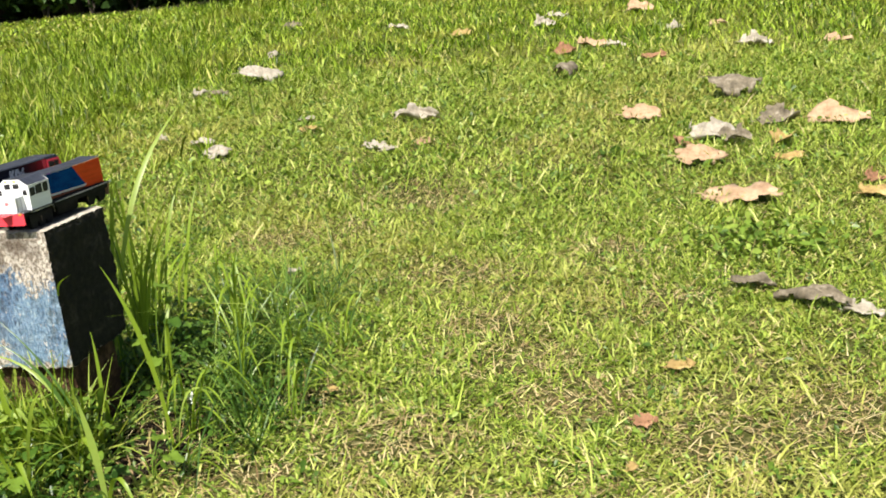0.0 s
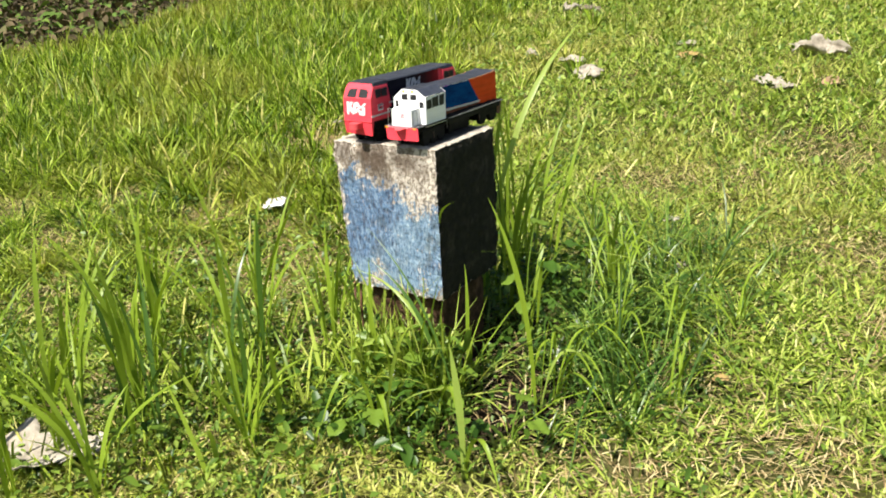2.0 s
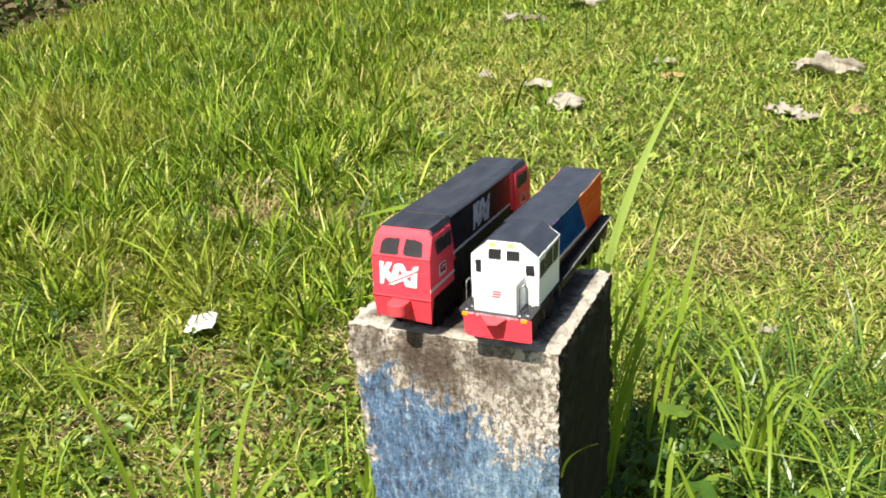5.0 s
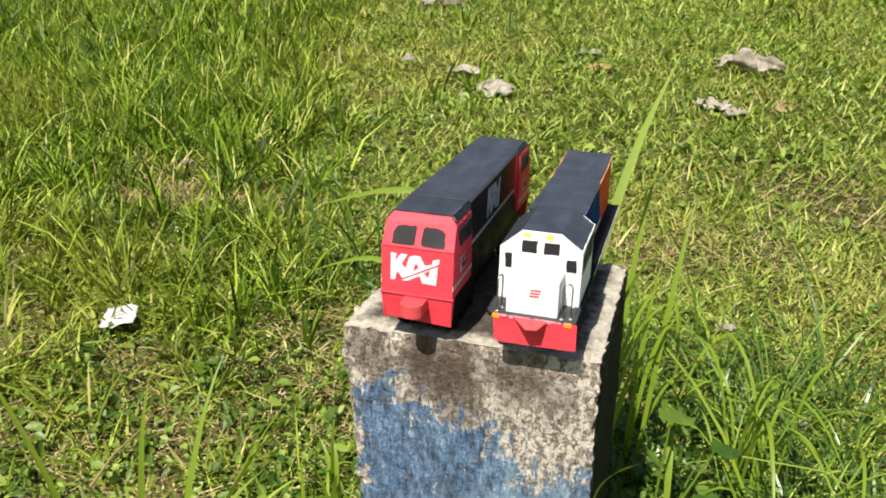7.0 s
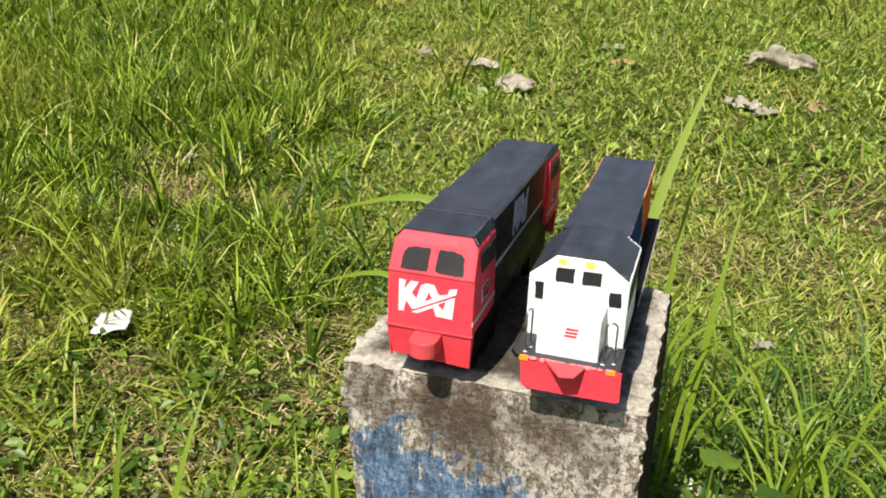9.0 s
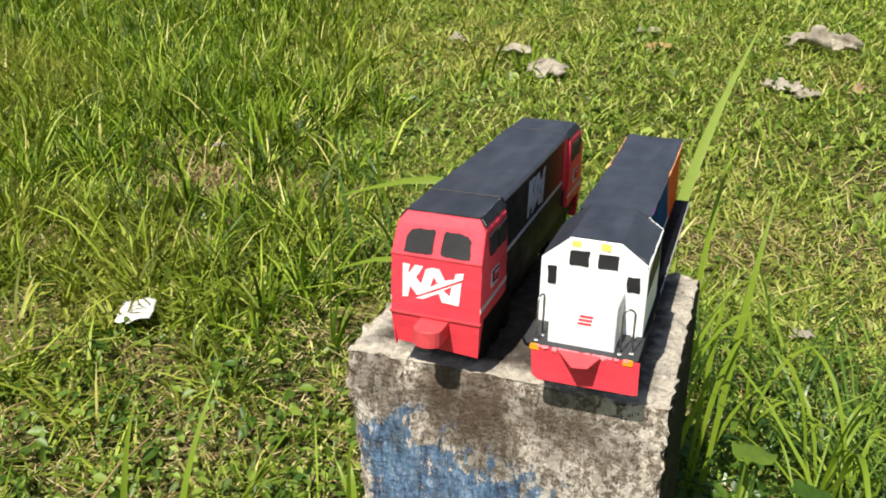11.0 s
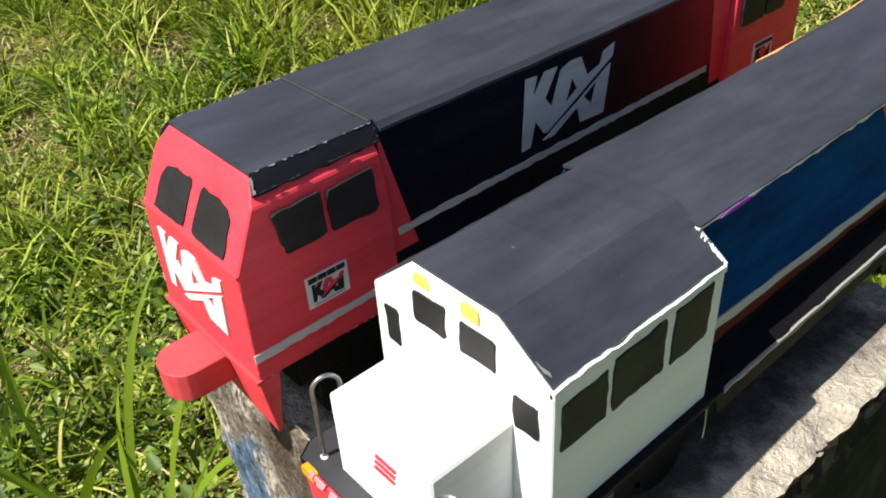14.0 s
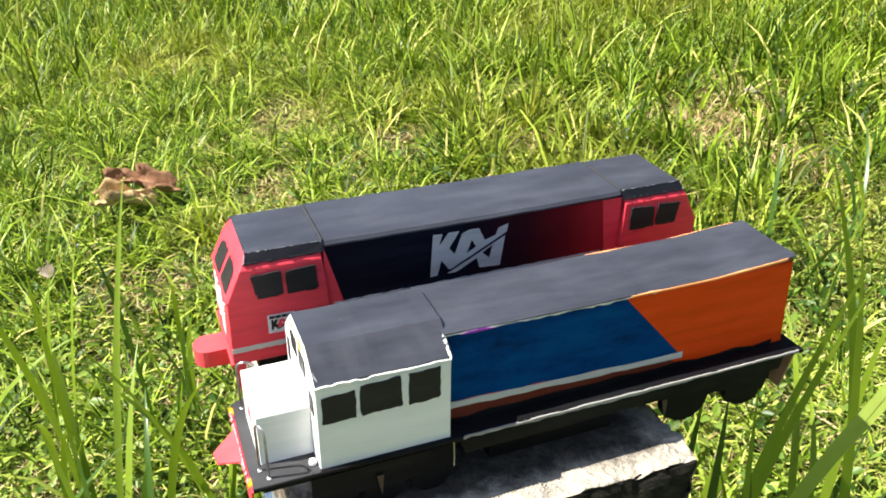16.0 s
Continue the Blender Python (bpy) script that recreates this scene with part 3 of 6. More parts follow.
def emblem(parent, origin, u, v, normal, material, accent=None, thick=0.0007):
    """The sign of the railway as plain slanted blocks under one sticker."""
    n = Vector(normal).normalized()
    for k, poly in enumerate(EMBLEM):
        bm = bmesh.new()
        slab(bm, [Vector(origin) + Vector(u) * a + Vector(v) * b - n * 0.0002 for a, b in poly], n * (thick + 0.00005 * k))
        part("emblem_block", bm, accent if accent and 2 < k < 5 else material, parent)


def wheelset(parent, ys, half, radius, name):
    """One bogie: two scalloped side frames and the wheels between them."""
    for s in (-1, 1):
        bm = bmesh.new()
        pts = [(s * half, ys[0] - radius * 1.1, 0.032), (s * half, ys[0] - radius * 1.1, radius * 1.0)]
        for y in ys:
            for k in range(9):
                a = math.pi + math.pi * k / 8
                pts.append((s * half, y + radius * math.cos(a), radius + 0.0015 + radius * math.sin(a) * 0.98))
        pts += [(s * half, ys[-1] + radius * 1.1, radius), (s * half, ys[-1] + radius * 1.1, 0.032)]
        slab(bm, pts, (-s * 0.0022, 0, 0))
        part("side_frame", bm, M_BLACK, parent)
        for y in ys:
            bm = bmesh.new()
            bmesh.ops.create_cone(bm, cap_ends=True, segments=20, radius1=radius, radius2=radius, depth=0.004)
            bmesh.ops.rotate(bm, verts=bm.verts, matrix=Matrix.Rotation(math.pi / 2, 3, 'Y'))
            bmesh.ops.translate(bm, verts=bm.verts, vec=(s * (half - 0.006), y, radius))
            part("wheel", bm, M_BLACK, parent)


def red_locomotive():
    """Two-cab diesel: red cabs, dark hood between them."""
    xc = -0.0425
    t = base("model_locomotive", xc, 0, TOP, "handmade card model locomotive, red cabs, black hood, on concrete post", "model train", "card locomotives on the post")
    hw, rw = 0.0335, 0.0272          # half widths of cab and roof
    zc, zr, zb = 0.0912, 0.1197, 0.0465  # crease, roof, lower edge of the shell
    # long hood between the cabs
    bw = 0.0298
    bm = bmesh.new()
    prof = [(-bw, 0.040), (bw, 0.040), (bw, 0.1180), (bw - 0.001, 0.119), (-bw + 0.001, 0.119), (-bw, 0.1180)]
    slab(bm, [(x, 0.046, z) for x, z in prof], (0, 0.213, 0))
    part("hood", soften(bm, 0.0004), M_NAVY, t, "navy-black painted hood")
    bm = bmesh.new()
    nseg = 14
    rows = []
    for i in range(nseg + 1):
        y = 0.0475 + (0.2575 - 0.0475) * i / nseg
        sag = -0.0007 * math.sin(math.pi * i / nseg) + 0.0002 * math.sin(i * 2.3)
        rows.append([(x, y, 0.1206 + sag - d) for x, d in ((-bw - 0.0006, 0.002), (-bw + 0.0012, 0), (0, -0.0003), (bw - 0.0012, 0), (bw + 0.0006, 0.002))])
    folded_sheet(bm, rows, 0.0012)
    part("roof", bm, M_ROOF, t, "slate-black painted card roof")
    for s in (-1, 1):
        n = (s, 0, 0)
        x = s * bw
        z0, z1 = 0.0775, 0.1165
        panel("red_side_panel", [(x, 0.046, 0.0665), (x, 0.060, 0.0665), (x, 0.0465, z1), (x, 0.046, z1)], n, M_RED, t)
        panel("red_side_panel", [(x, 0.249, 0.0665), (x, 0.2585, 0.0665), (x, 0.2585, z1), (x, 0.2435, z1)], n, M_RED, t)
        panel("shaded_side_panel", [(x, 0.142, 0.0775), (x, 0.2495, 0.0775), (x, 0.2435, z1), (x, 0.142, z1)], n, M_BLEND, t, "side paint running from navy into dark red", thick=0.0003)
        panel("stripe", [(x, 0.051, 0.0735), (x, 0.244, 0.0745), (x, 0.2445, 0.0775), (x, 0.051, 0.0765)], n, M_SILVER, t, "pale grey painted stripe", thick=0.0007, rough=0.0004)
        if s > 0:
            emblem(t, (x, 0.1165, 0.0815), (0, 0.05, 0), (0, 0.002, 0.031), n, M_SILVER)
        else:
            emblem(t, (x, 0.1685, 0.0815), (0, -0.05, 0), (0, -0.002, 0.031), n, M_SILVER)
    # cabs
    for front in (True, False):
        def Y(v):
            return v if front else 0.3055 - v
        fy = -1 if front else 1
        label = "red cab with a raked windscreen" if front else "red rear cab"
        bm = bmesh.new()
        # shell: lower box, raked upper half, bevelled roof edges
        low = [(-hw, Y(-0.0165), zb), (hw, Y(-0.0165), zb), (hw, Y(0.0475), zb), (-hw, Y(0.0475), zb)]
        mid = [(-hw, Y(-0.0155), zc), (hw, Y(-0.0155), zc), (hw, Y(0.0465), zc), (-hw, Y(0.0465), zc)]
        top = [(-hw + 0.001, Y(-0.0058), 0.1115), (hw - 0.001, Y(-0.0058), 0.1115), (hw - 0.001, Y(0.0445), 0.1115), (-hw + 0.001, Y(0.0445), 0.1115)]
        cap = [(-rw, Y(-0.0015), zr - 0.0008), (rw, Y(-0.0015), zr - 0.0008), (rw, Y(0.0445), zr - 0.0008), (-rw, Y(0.0445), zr - 0.0008)]
        rings = [[bm.verts.new(p) for p in r] for r in (low, mid, top, cap)]
        for a, b in zip(rings, rings[1:]):
            for k in range(4):
                bm.faces.new((a[k], a[(k + 1) % 4], b[(k + 1) % 4], b[k]))
        bm.faces.new(rings[0][::-1])
        bm.faces.new(rings[-1])
        cab = part("cab", soften(bm, 0.0005), M_RED, t, label)
        # roof sheet over the cab with a short black flap down each side
        bm = bmesh.new()
        fx, fz = rw + 0.66 * (hw - rw), zr + 0.0004 - 0.66 * (zr - 0.1118)
        rows = [[(x, Y(v), zr + 0.0008 + 0.0002 * math.sin(40 * x + 90 * v)) for x in (-rw, -0.012, 0.012, rw)] for v in (-0.0012, 0.014, 0.031, 0.0482)]
        folded_sheet(bm, rows, 0.0013)
        part("cab_roof", bm, M_ROOF, cab, "slate-black folded card roof")
        for s in (-1, 1):
            bm = bmesh.new()
            k = 12
            edge = [(s * (fx + 0.0002 + 0.0002 * math.sin(1.9 * i)), Y(-0.0036 + 0.0498 * i / k), fz + 0.0004 * math.sin(2.3 * i + s)) for i in range(k + 1)]
            slab(bm, [(s * rw, Y(-0.0012), zr + 0.0007)] + edge + [(s * rw, Y(0.0482), zr + 0.0007)], (-s * 0.0007, 0, -0.0008))
            part("roof_flap", bm, M_FLAP, cab, "glossy black roof flap with scuffs")
        bm = bmesh.new()
        box(bm, -rw, rw, Y(0.0462) - 0.0009, Y(0.0462) + 0.0009, zr, zr + 0.0017)
        part("roof_seam", soften(bm, 0.0003), M_PLATE, cab, "scuffed dark grey seam")
        # windscreen panes
        r0, r1 = Vector((0, Y(-0.0155), zc)), Vector((0, Y(-0.0015), zr))
        up = r1 - r0
        nrm = Vector((0, fy * up.z, -fy * up.y if fy > 0 else up.y))
        nrm = Vector((0, fy * abs(up.z), abs(up.y))).normalized()
        for s in (-1, 1):
            q = [(s * 0.0028, 0.08), (s * 0.0245, 0.06), (s * 0.0235, 0.48), (s * 0.0195, 0.60), (s * 0.0032, 0.62)]
            pts = [Vector((x, 0, 0)) + r0 + up * f for x, f in q]
            panel("windscreen_pane", round_poly(pts, 0.0018), nrm, M_GLASS, cab, "charcoal painted windscreen pane", thick=0.0006, rough=0.0005)
        bm = bmesh.new()
        box(bm, -hw - 0.0002, hw + 0.0002, Y(-0.0157) - 0.0004, Y(-0.0157) + 0.0004, zc - 0.0005, zc + 0.0005)
        part("nose_crease", bm, M_RED_CARD, cab)
        # side panes, stripe and maker's plate
        for s in (-1, 1):
            n = (s, 0, 0)
            x = s * hw
            for y0, y1, cut in ((-0.0005, 0.0192, 0.0035), (0.0208, 0.0408, 0.0)):
                pts = [(x, Y(y0 + cut), 0.0912), (x, Y(y1), 0.0915), (x, Y(y1 - 0.0006), 0.1085), (x, Y(y0 + 0.0005), 0.1075)]
                panel("side_pane", round_poly(pts, 0.0018), n, M_GLASS, cab, "charcoal painted side window", thick=0.0008, rough=0.0005)
            panel("cab_stripe", [(x, Y(-0.016), 0.0552), (x, Y(0.047), 0.0560), (x, Y(0.047), 0.0592), (x, Y(-0.016), 0.0586)], n, M_SILVER, cab, "pale grey painted stripe", thick=0.0004, rough=0.0004)
            plate = panel("plate", [(x, Y(0.0075), 0.0652), (x, Y(0.0248), 0.0652), (x, Y(0.0248), 0.0782), (x, Y(0.0075), 0.0782)], n, M_LOGO, cab, "white sticker with black bars", thick=0.0004)
            for k in range(4):
                y0 = 0.0085 + 0.0039 * k
                panel("plate_bar", [(x, Y(y0), 0.0757), (x, Y(y0 + 0.0034), 0.0757), (x, Y(y0 + 0.0034), 0.0775), (x, Y(y0), 0.0775)], n, M_GLASS, plate, thick=0.0009)
            flip = 1 if (s > 0) == front else -1
            emblem(plate, (x, Y(0.0095 if flip > 0 else 0.0225), 0.0675), (0, (Y(1) - Y(0)) * 0.0125 * flip, 0), (0, 0, 0.0072), n, M_GLASS, M_RED, 0.0009)
            panel("plate_bar", [(x, Y(0.0095), 0.0660), (x, Y(0.0225), 0.0660), (x, Y(0.0225), 0.0666), (x, Y(0.0095), 0.0666)], n, M_SILVER, plate, thick=0.0009)
        # sign on the nose
        ny = Y(-0.0163)
        if front:
            emblem(cab, (-0.0245, ny, 0.0595), (0.0425, 0, -0.0005), (0, 0.0006, 0.0255), (0, -1, 0.02), M_LOGO)
        else:
            emblem(cab, (0.0245, ny, 0.0595), (-0.0425, 0, 0), (0, -0.0006, 0.0255), (0, 1, 0.02), M_LOGO)
        # skirt and coupler box
        bm = bmesh.new()
        a = [(-hw, Y(-0.0168), zb + 0.0008), (hw, Y(-0.0168), zb + 0.0008), (hw - 0.0018, Y(-0.0128), 0.0185), (-hw + 0.0032, Y(-0.0122), 0.0215)]
        slab(bm, a, (0, -fy * 0.0012, 0))
        part("skirt", bm, M_RED, cab, "red card skirt below the nose")
        for s in (-1, 1):
            bm = bmesh.new()
            slab(bm, [(s * hw, Y(-0.0165), zb), (s * hw, Y(-0.0085), zb), (s * (hw - 0.0018), Y(-0.0112), 0.019), (s * (hw - 0.0018), Y(-0.0128), 0.0185)], (-s * 0.001, 0, 0))
            part("skirt_side", bm, M_RED, cab)
        bm = bmesh.new()
        outline = [(-0.0105, Y(-0.015), 0)] + [(-0.0105 + 0.021 * (0.5 - 0.5 * math.cos(math.pi * k / 8)), Y(-0.0295 - 0.0085 * math.sin(math.pi * k / 8)), 0) for k in range(9)] + [(0.0105, Y(-0.015), 0)]
        slab(bm, [Vector(p) + Vector((0, 0, 0.0325)) for p in outline], (0, 0, 0.0125))
        part("coupler_box", soften(bm, 0.0004), M_RED_CARD, cab, "rounded red card coupler box")
        bm = bmesh.new()
        box(bm, -hw - 0.0008, hw + 0.0008, min(Y(-0.0178), Y(-0.0155)), max(Y(-0.0178), Y(-0.0155)), zb - 0.0002, zb + 0.0012)
        part("nose_lip", bm, M_RED_CARD, cab)
        wr = random.Random(31 if front else 32)
        g = "paint rubbed off along the roof edge"
        zt = zr + 0.0009
        for s in (-1, 1):
            worn_edge(cab, (s * (hw + 0.0001), Y(-0.0163), zb + 0.002), (s * (hw + 0.0001), Y(-0.0156), zc), (0, -fy, 0), 5, 0.0012, wr, M_PINK, "pale pink rubbed corner")
            worn_edge(cab, (s * (hw + 0.0001), Y(-0.012), zb + 0.0004), (s * (hw + 0.0001), Y(0.045), zb + 0.0004), (0, 0, 1), 9, 0.0012, wr, M_PINK, "pale pink rubbed lower edge")
        worn_edge(cab, (-rw, Y(-0.001), zt), (rw, Y(-0.001), zt), (0, -fy, 0), 4, 0.0011, wr, M_PLATE, g)
        worn_edge(cab, (-rw, Y(0.0455), zt), (rw, Y(0.0455), zt), (0, fy, 0), 4, 0.0012, wr, M_PLATE, g)
        for s in (-1, 1):
            drop = Vector((s * (fx - rw), 0, fz - zt)).normalized()
            worn_edge(cab, (s * rw, Y(-0.001), zt), (s * rw, Y(0.047), zt), drop, 16, 0.0011, wr, M_SCUFF, g)
            worn_edge(cab, (s * (fx + 0.0004), Y(-0.002), fz + 0.0006), (s * (fx + 0.0004), Y(0.045), fz + 0.0006), -drop, 9, 0.0012, wr, M_PLATE, g)
            worn_edge(cab, (s * rw, Y(-0.0014), zt), (s * (fx + 0.0002), Y(-0.0034), fz + 0.0006), (0, -fy, 0), 6, 0.0022, wr, M_SCUFF, g)
    # frame, fuel tank and bogies
    bm = bmesh.new()
    box(bm, -0.0285, 0.0285, 0.0005, 0.305, 0.0285, 0.0465)
    part("underframe", soften(bm, 0.0008), M_BLACK, t)
    bm = bmesh.new()
    slab(bm, [(-0.026, 0.115, 0.03), (0.026, 0.115, 0.03), (0.02, 0.115, 0.008), (-0.02, 0.115, 0.008)], (0, 0.08, 0))
    part("fuel_tank", soften(bm, 0.001), M_BLACK, t)
    for ys in ((0.022, 0.048, 0.074), (0.228, 0.254, 0.280)):
        truck = part("bogie", bogie_core(ys), M_BLACK, t)
        wheelset(truck, ys, 0.0275, 0.0115, "bogie")
    return t


def bogie_core(ys):
    bm = bmesh.new()
    box(bm, -0.020, 0.020, ys[0] - 0.008, ys[-1] + 0.008, 0.009, 0.031)
    return soften(bm, 0.001)


def white_locomotive():
    """Hood unit: white cab and nose, long hood in blue and orange, on a dark footplate."""
    xc = 0.0620
    rng = random.Random(5)
    t = base("model_locomotive", xc, 0, TOP, "handmade card model locomotive, white cab, blue and orange hood", "model train", "card locomotives on the post")
    # footplate
    fw = 0.0398
    bm = bmesh.new()
    slab(bm, [(-fw + 0.004, -0.0242, 0.0418), (fw, -0.0242, 0.0418), (fw, 0.334, 0.0418), (-fw, 0.334, 0.0418), (-fw, -0.018, 0.0418)], (0, 0, 0.0024))
    part("footplate", soften(bm, 0.0004), M_BLACK, t, "black painted card footplate")
    bm = bmesh.new()
    slab(bm, [(-fw + 0.005, -0.0238, 0.0441), (fw - 0.0006, -0.0238, 0.0441), (fw - 0.0006, 0.0124, 0.0441), (-fw + 0.001, 0.0124, 0.0441), (-fw + 0.001, -0.0175, 0.0441)], (0, 0, 0.0005))
    part("front_deck", bm, M_PLATE, t, "dark grey scuffed front deck")
    for s in (-1, 1):
        bm = bmesh.new()
        k = 46
        up, lo = [], []
        for i in range(k + 1):
            y = 0.094 + 0.236 * i / k
            up.append((s * (fw + 0.0002), y, 0.0444 + 0.0003 * rng.uniform(-1, 1)))
            lo.append((s * (fw + 0.0002), y, 0.0428 - (0.0006 if 6 < i < 30 else 0.0) + 0.0006 * rng.uniform(-1, 1)))
        slab(bm, up + lo[::-1], (-s * 0.001, 0, 0))
        part("footplate_edge", bm, M_GREY, t, "bare pale edge of the card")
        bm = bmesh.new()
        slab(bm, [(s * (fw - 0.002), 0.092, 0.0418), (s * (fw - 0.002), 0.320, 0.0418), (s * (fw - 0.002), 0.318, 0.032), (s * (fw - 0.002), 0.096, 0.030)], (-s * 0.001, 0, 0))
        part("valance", bm, M_BLACK, t)
    # long hood
    hwid = 0.0262
    y0, y1 = 0.0862, 0.3265
    bm = bmesh.new()
    prof = [(-hwid, 0.0442), (hwid, 0.0442), (hwid, 0.1038), (-hwid, 0.1038)]
    slab(bm, [(x, y0, z) for x, z in prof], (0, y1 - y0, 0))
    for v in bm.verts:
        if v.co.y > 0.3 and v.co.z > 0.08:
            v.co.y -= 0.004
            v.co.z += 0.0012
    part("hood", soften(bm, 0.0004), M_ORANGE, t, "orange card hood")
    bm = bmesh.new()
    rows = []
    for i in range(19):
        f = i / 18
        y = y0 + 0.0005 + (0.3228 - y0) * f
        z = 0.1074 + 0.0028 * max(0.0, (f - 0.82) / 0.18) - 0.0011 * math.sin(math.pi * min(1, f / 0.85)) + 0.0002 * math.sin(i * 1.7)
        rows.append([(x, y, z - d) for x, d in ((-hwid - 0.0006, 0.0008), (-hwid + 0.003, 0.0), (-0.008, 0.0006), (0.009, 0.0006), (hwid - 0.003, 0.0), (hwid + 0.0006, 0.0008))])
    folded_sheet(bm, rows, 0.0011)
    part("hood_roof", bm, M_ROOF, t, "slate-black painted card roof, slightly sagging")
    for s in (-1, 1):
        n = (s, 0, 0)
        x = s * hwid
        k = 16
        lower = [(x, y0 + (0.2445 - y0) * i / k, 0.0598 - 0.0046 * i / k + 0.0006 * rng.uniform(-1, 1)) for i in range(k + 1)]
        panel("blue_side", lower + [(x, 0.2005, 0.1046), (x, y0, 0.1046)], n, M_BLUE, t, "blue painted hood side", thick=0.0003)
        st_lo = [(x, y0 + 0.002 + (0.2475 - y0 - 0.002) * i / k, 0.0552 - 0.0042 * i / k + 0.0005 * rng.uniform(-1, 1)) for i in range(k + 1)]
        st_hi = [(x, y0 + 0.002 + (0.2475 - y0 - 0.002) * i / k, 0.0596 - 0.0046 * i / k + 0.0005 * rng.uniform(-1, 1)) for i in range(k + 1)]
        panel("side_stripe", st_lo + st_hi[::-1], n, M_SILVER, t, "uneven white painted stripe", thick=0.0006)
        panel("lower_side", [(x, y0, 0.0445), (x, 0.246, 0.0445), (x, 0.240, 0.0512), (x, y0, 0.0553)], n, M_RUST, t, "scuffed dull orange lower side", thick=0.0002)
        # black ragged strip low on the hood: shade there put into the colour
        dk = [(x, y0 + (0.318 - y0) * i / k, 0.0482 - 0.0012 * i / k + 0.0014 * rng.uniform(-1, 1)) for i in range(k + 1)]
        panel("foot_shade", [(x, y0, 0.0443), (x, 0.318, 0.0443)] + dk[::-1], n, M_BLACK, t, "black strip for the shade along the hood's foot", thick=0.0005)
        # worn pale line along the roof edge
        if s > 0:
            e_lo, e_hi = [], []
            for i in range(61):
                y = y0 + (0.316 - y0) * i / 60
                lift = 0.0026 * max(0.0, (i / 60 - 0.82) / 0.18) - 0.0011 * math.sin(math.pi * min(1, i / 51))
                w = rng.uniform(0.0001, 0.0005) + (rng.uniform(0, 0.0011) if rng.random() < 0.3 else 0)
                e_lo.append((x, y, 0.1056 + lift - w))
                e_hi.append((x, y, 0.1058 + lift + rng.uniform(-0.0001, 0.0003)))
            panel("roof_edge", e_lo + e_hi[::-1], n, M_EDGE, t, "chipped pale edge of the roof card", thick=0.0007)
            panel("purple_scuff", [(x, 0.097, 0.1046), (x, 0.105, 0.1040), (x, 0.116, 0.1044), (x, 0.112, 0.1055), (x, 0.102, 0.1056)], n, M_PURPLE, t, "small purple paint scuff", thick=0.0011)
        panel("orange_roof_edge", [(x, 0.204, 0.1046), (x, 0.262, 0.1044), (x, 0.3165, 0.1072), (x, 0.3165, 0.1088), (x, 0.262, 0.1056), (x, 0.204, 0.1056)], n, M_PEACH, t, "pale orange worn roof edge", thick=0.0012)
    # cab
    cw, rw = 0.0368, 0.0172
    c0, c1 = 0.0125, 0.0872
    zs, zt = 0.0962, 0.1102
    prof = [(-cw, 0.0396), (cw, 0.0396), (cw, zs), (rw, zt), (-rw, zt), (-cw, zs - 0.003)]
    bm = bmesh.new()
    slab(bm, [(x, c0, z) for x, z in prof], (0, c1 - c0, 0))
    cab = part("cab", soften(bm, 0.0005), M_WHITE, t, "white card cab")
    bm = bmesh.new()
    fold = [(-cw + 0.0006, zs - 0.0018), (-rw, zt + 0.0006), (rw, zt + 0.0006), (cw - 0.0008, zs + 0.0016)]
    rows = []
    for i in range(13):
        y = c0 + 0.0006 + (c1 - c0 + 0.0004) * i / 12
        rows.append([(x + 0.0003 * rng.uniform(-1, 1), y, z + 0.0004 + 0.0002 * rng.uniform(-1, 1)) for x, z in fold])
    folded_sheet(bm, rows, 0.0010)
    part("cab_roof", bm, M_ROOF, cab, "slate-black folded card roof")
    # bare edge along the gutter and the back of the cab
    for s in (1,):
        bm = bmesh.new()
        hi, lo = [], []
        for i in range(25):
            y = c0 + (c1 - c0) * i / 24
            hi.append((s * (cw + 0.0003), y, zs + 0.0012 + 0.0006 * rng.uniform(-1, 1) - (0.003 if s < 0 else 0)))
            lo.append((s * (cw + 0.0003), y, zs - 0.0012 + 0.0004 * rng.uniform(-1, 1) - (0.003 if s < 0 else 0)))
        slab(bm, hi + lo[::-1], (-s * 0.0016, 0, 0))
        part("gutter", bm, M_EDGE, cab, "rough white edge of the roof card")
    bm = bmesh.new()
    for i in range(16):
        f0, f1 = i / 16, (i + 1) / 16
        if i < 6:
            continue
        p0 = Vector((rw, c1, zt + 0.0004)).lerp(Vector((cw, c1, zs + 0.0008)), f0)
        p1 = Vector((rw, c1, zt + 0.0004)).lerp(Vector((cw, c1, zs + 0.0008)), f1)
        if rng.random() < 0.25:
            continue
        w = rng.uniform(0.0003, 0.0014) + (0.0014 * rng.random() if i < 10 else 0.0)
        slab(bm, [p0, p1, p1 + Vector((0, -w, 0)), p0 + Vector((rng.uniform(0, 0.001), -w * 0.6, 0))], (0, 0.0006, 0.0008))
    part("torn_edge", bm, M_EDGE, cab, "torn white card edge")
    wr = random.Random(34)
    drop = Vector((cw - rw, 0, zs - zt)).normalized()
    worn_edge(cab, (rw + 0.008, c1, zt - 0.0052), (cw - 0.002, c1, zs + 0.0026), (0, -1, 0), 7, 0.0019, wr, M_EDGE, "torn white card corner")
    worn_edge(cab, (cw - 0.008, c0 + 0.001, zs + 0.0066), (cw - 0.0016, c0 + 0.001, zs + 0.002), (0, 1, 0), 5, 0.0024, wr, M_SCUFF, "scratch on the roof paint")
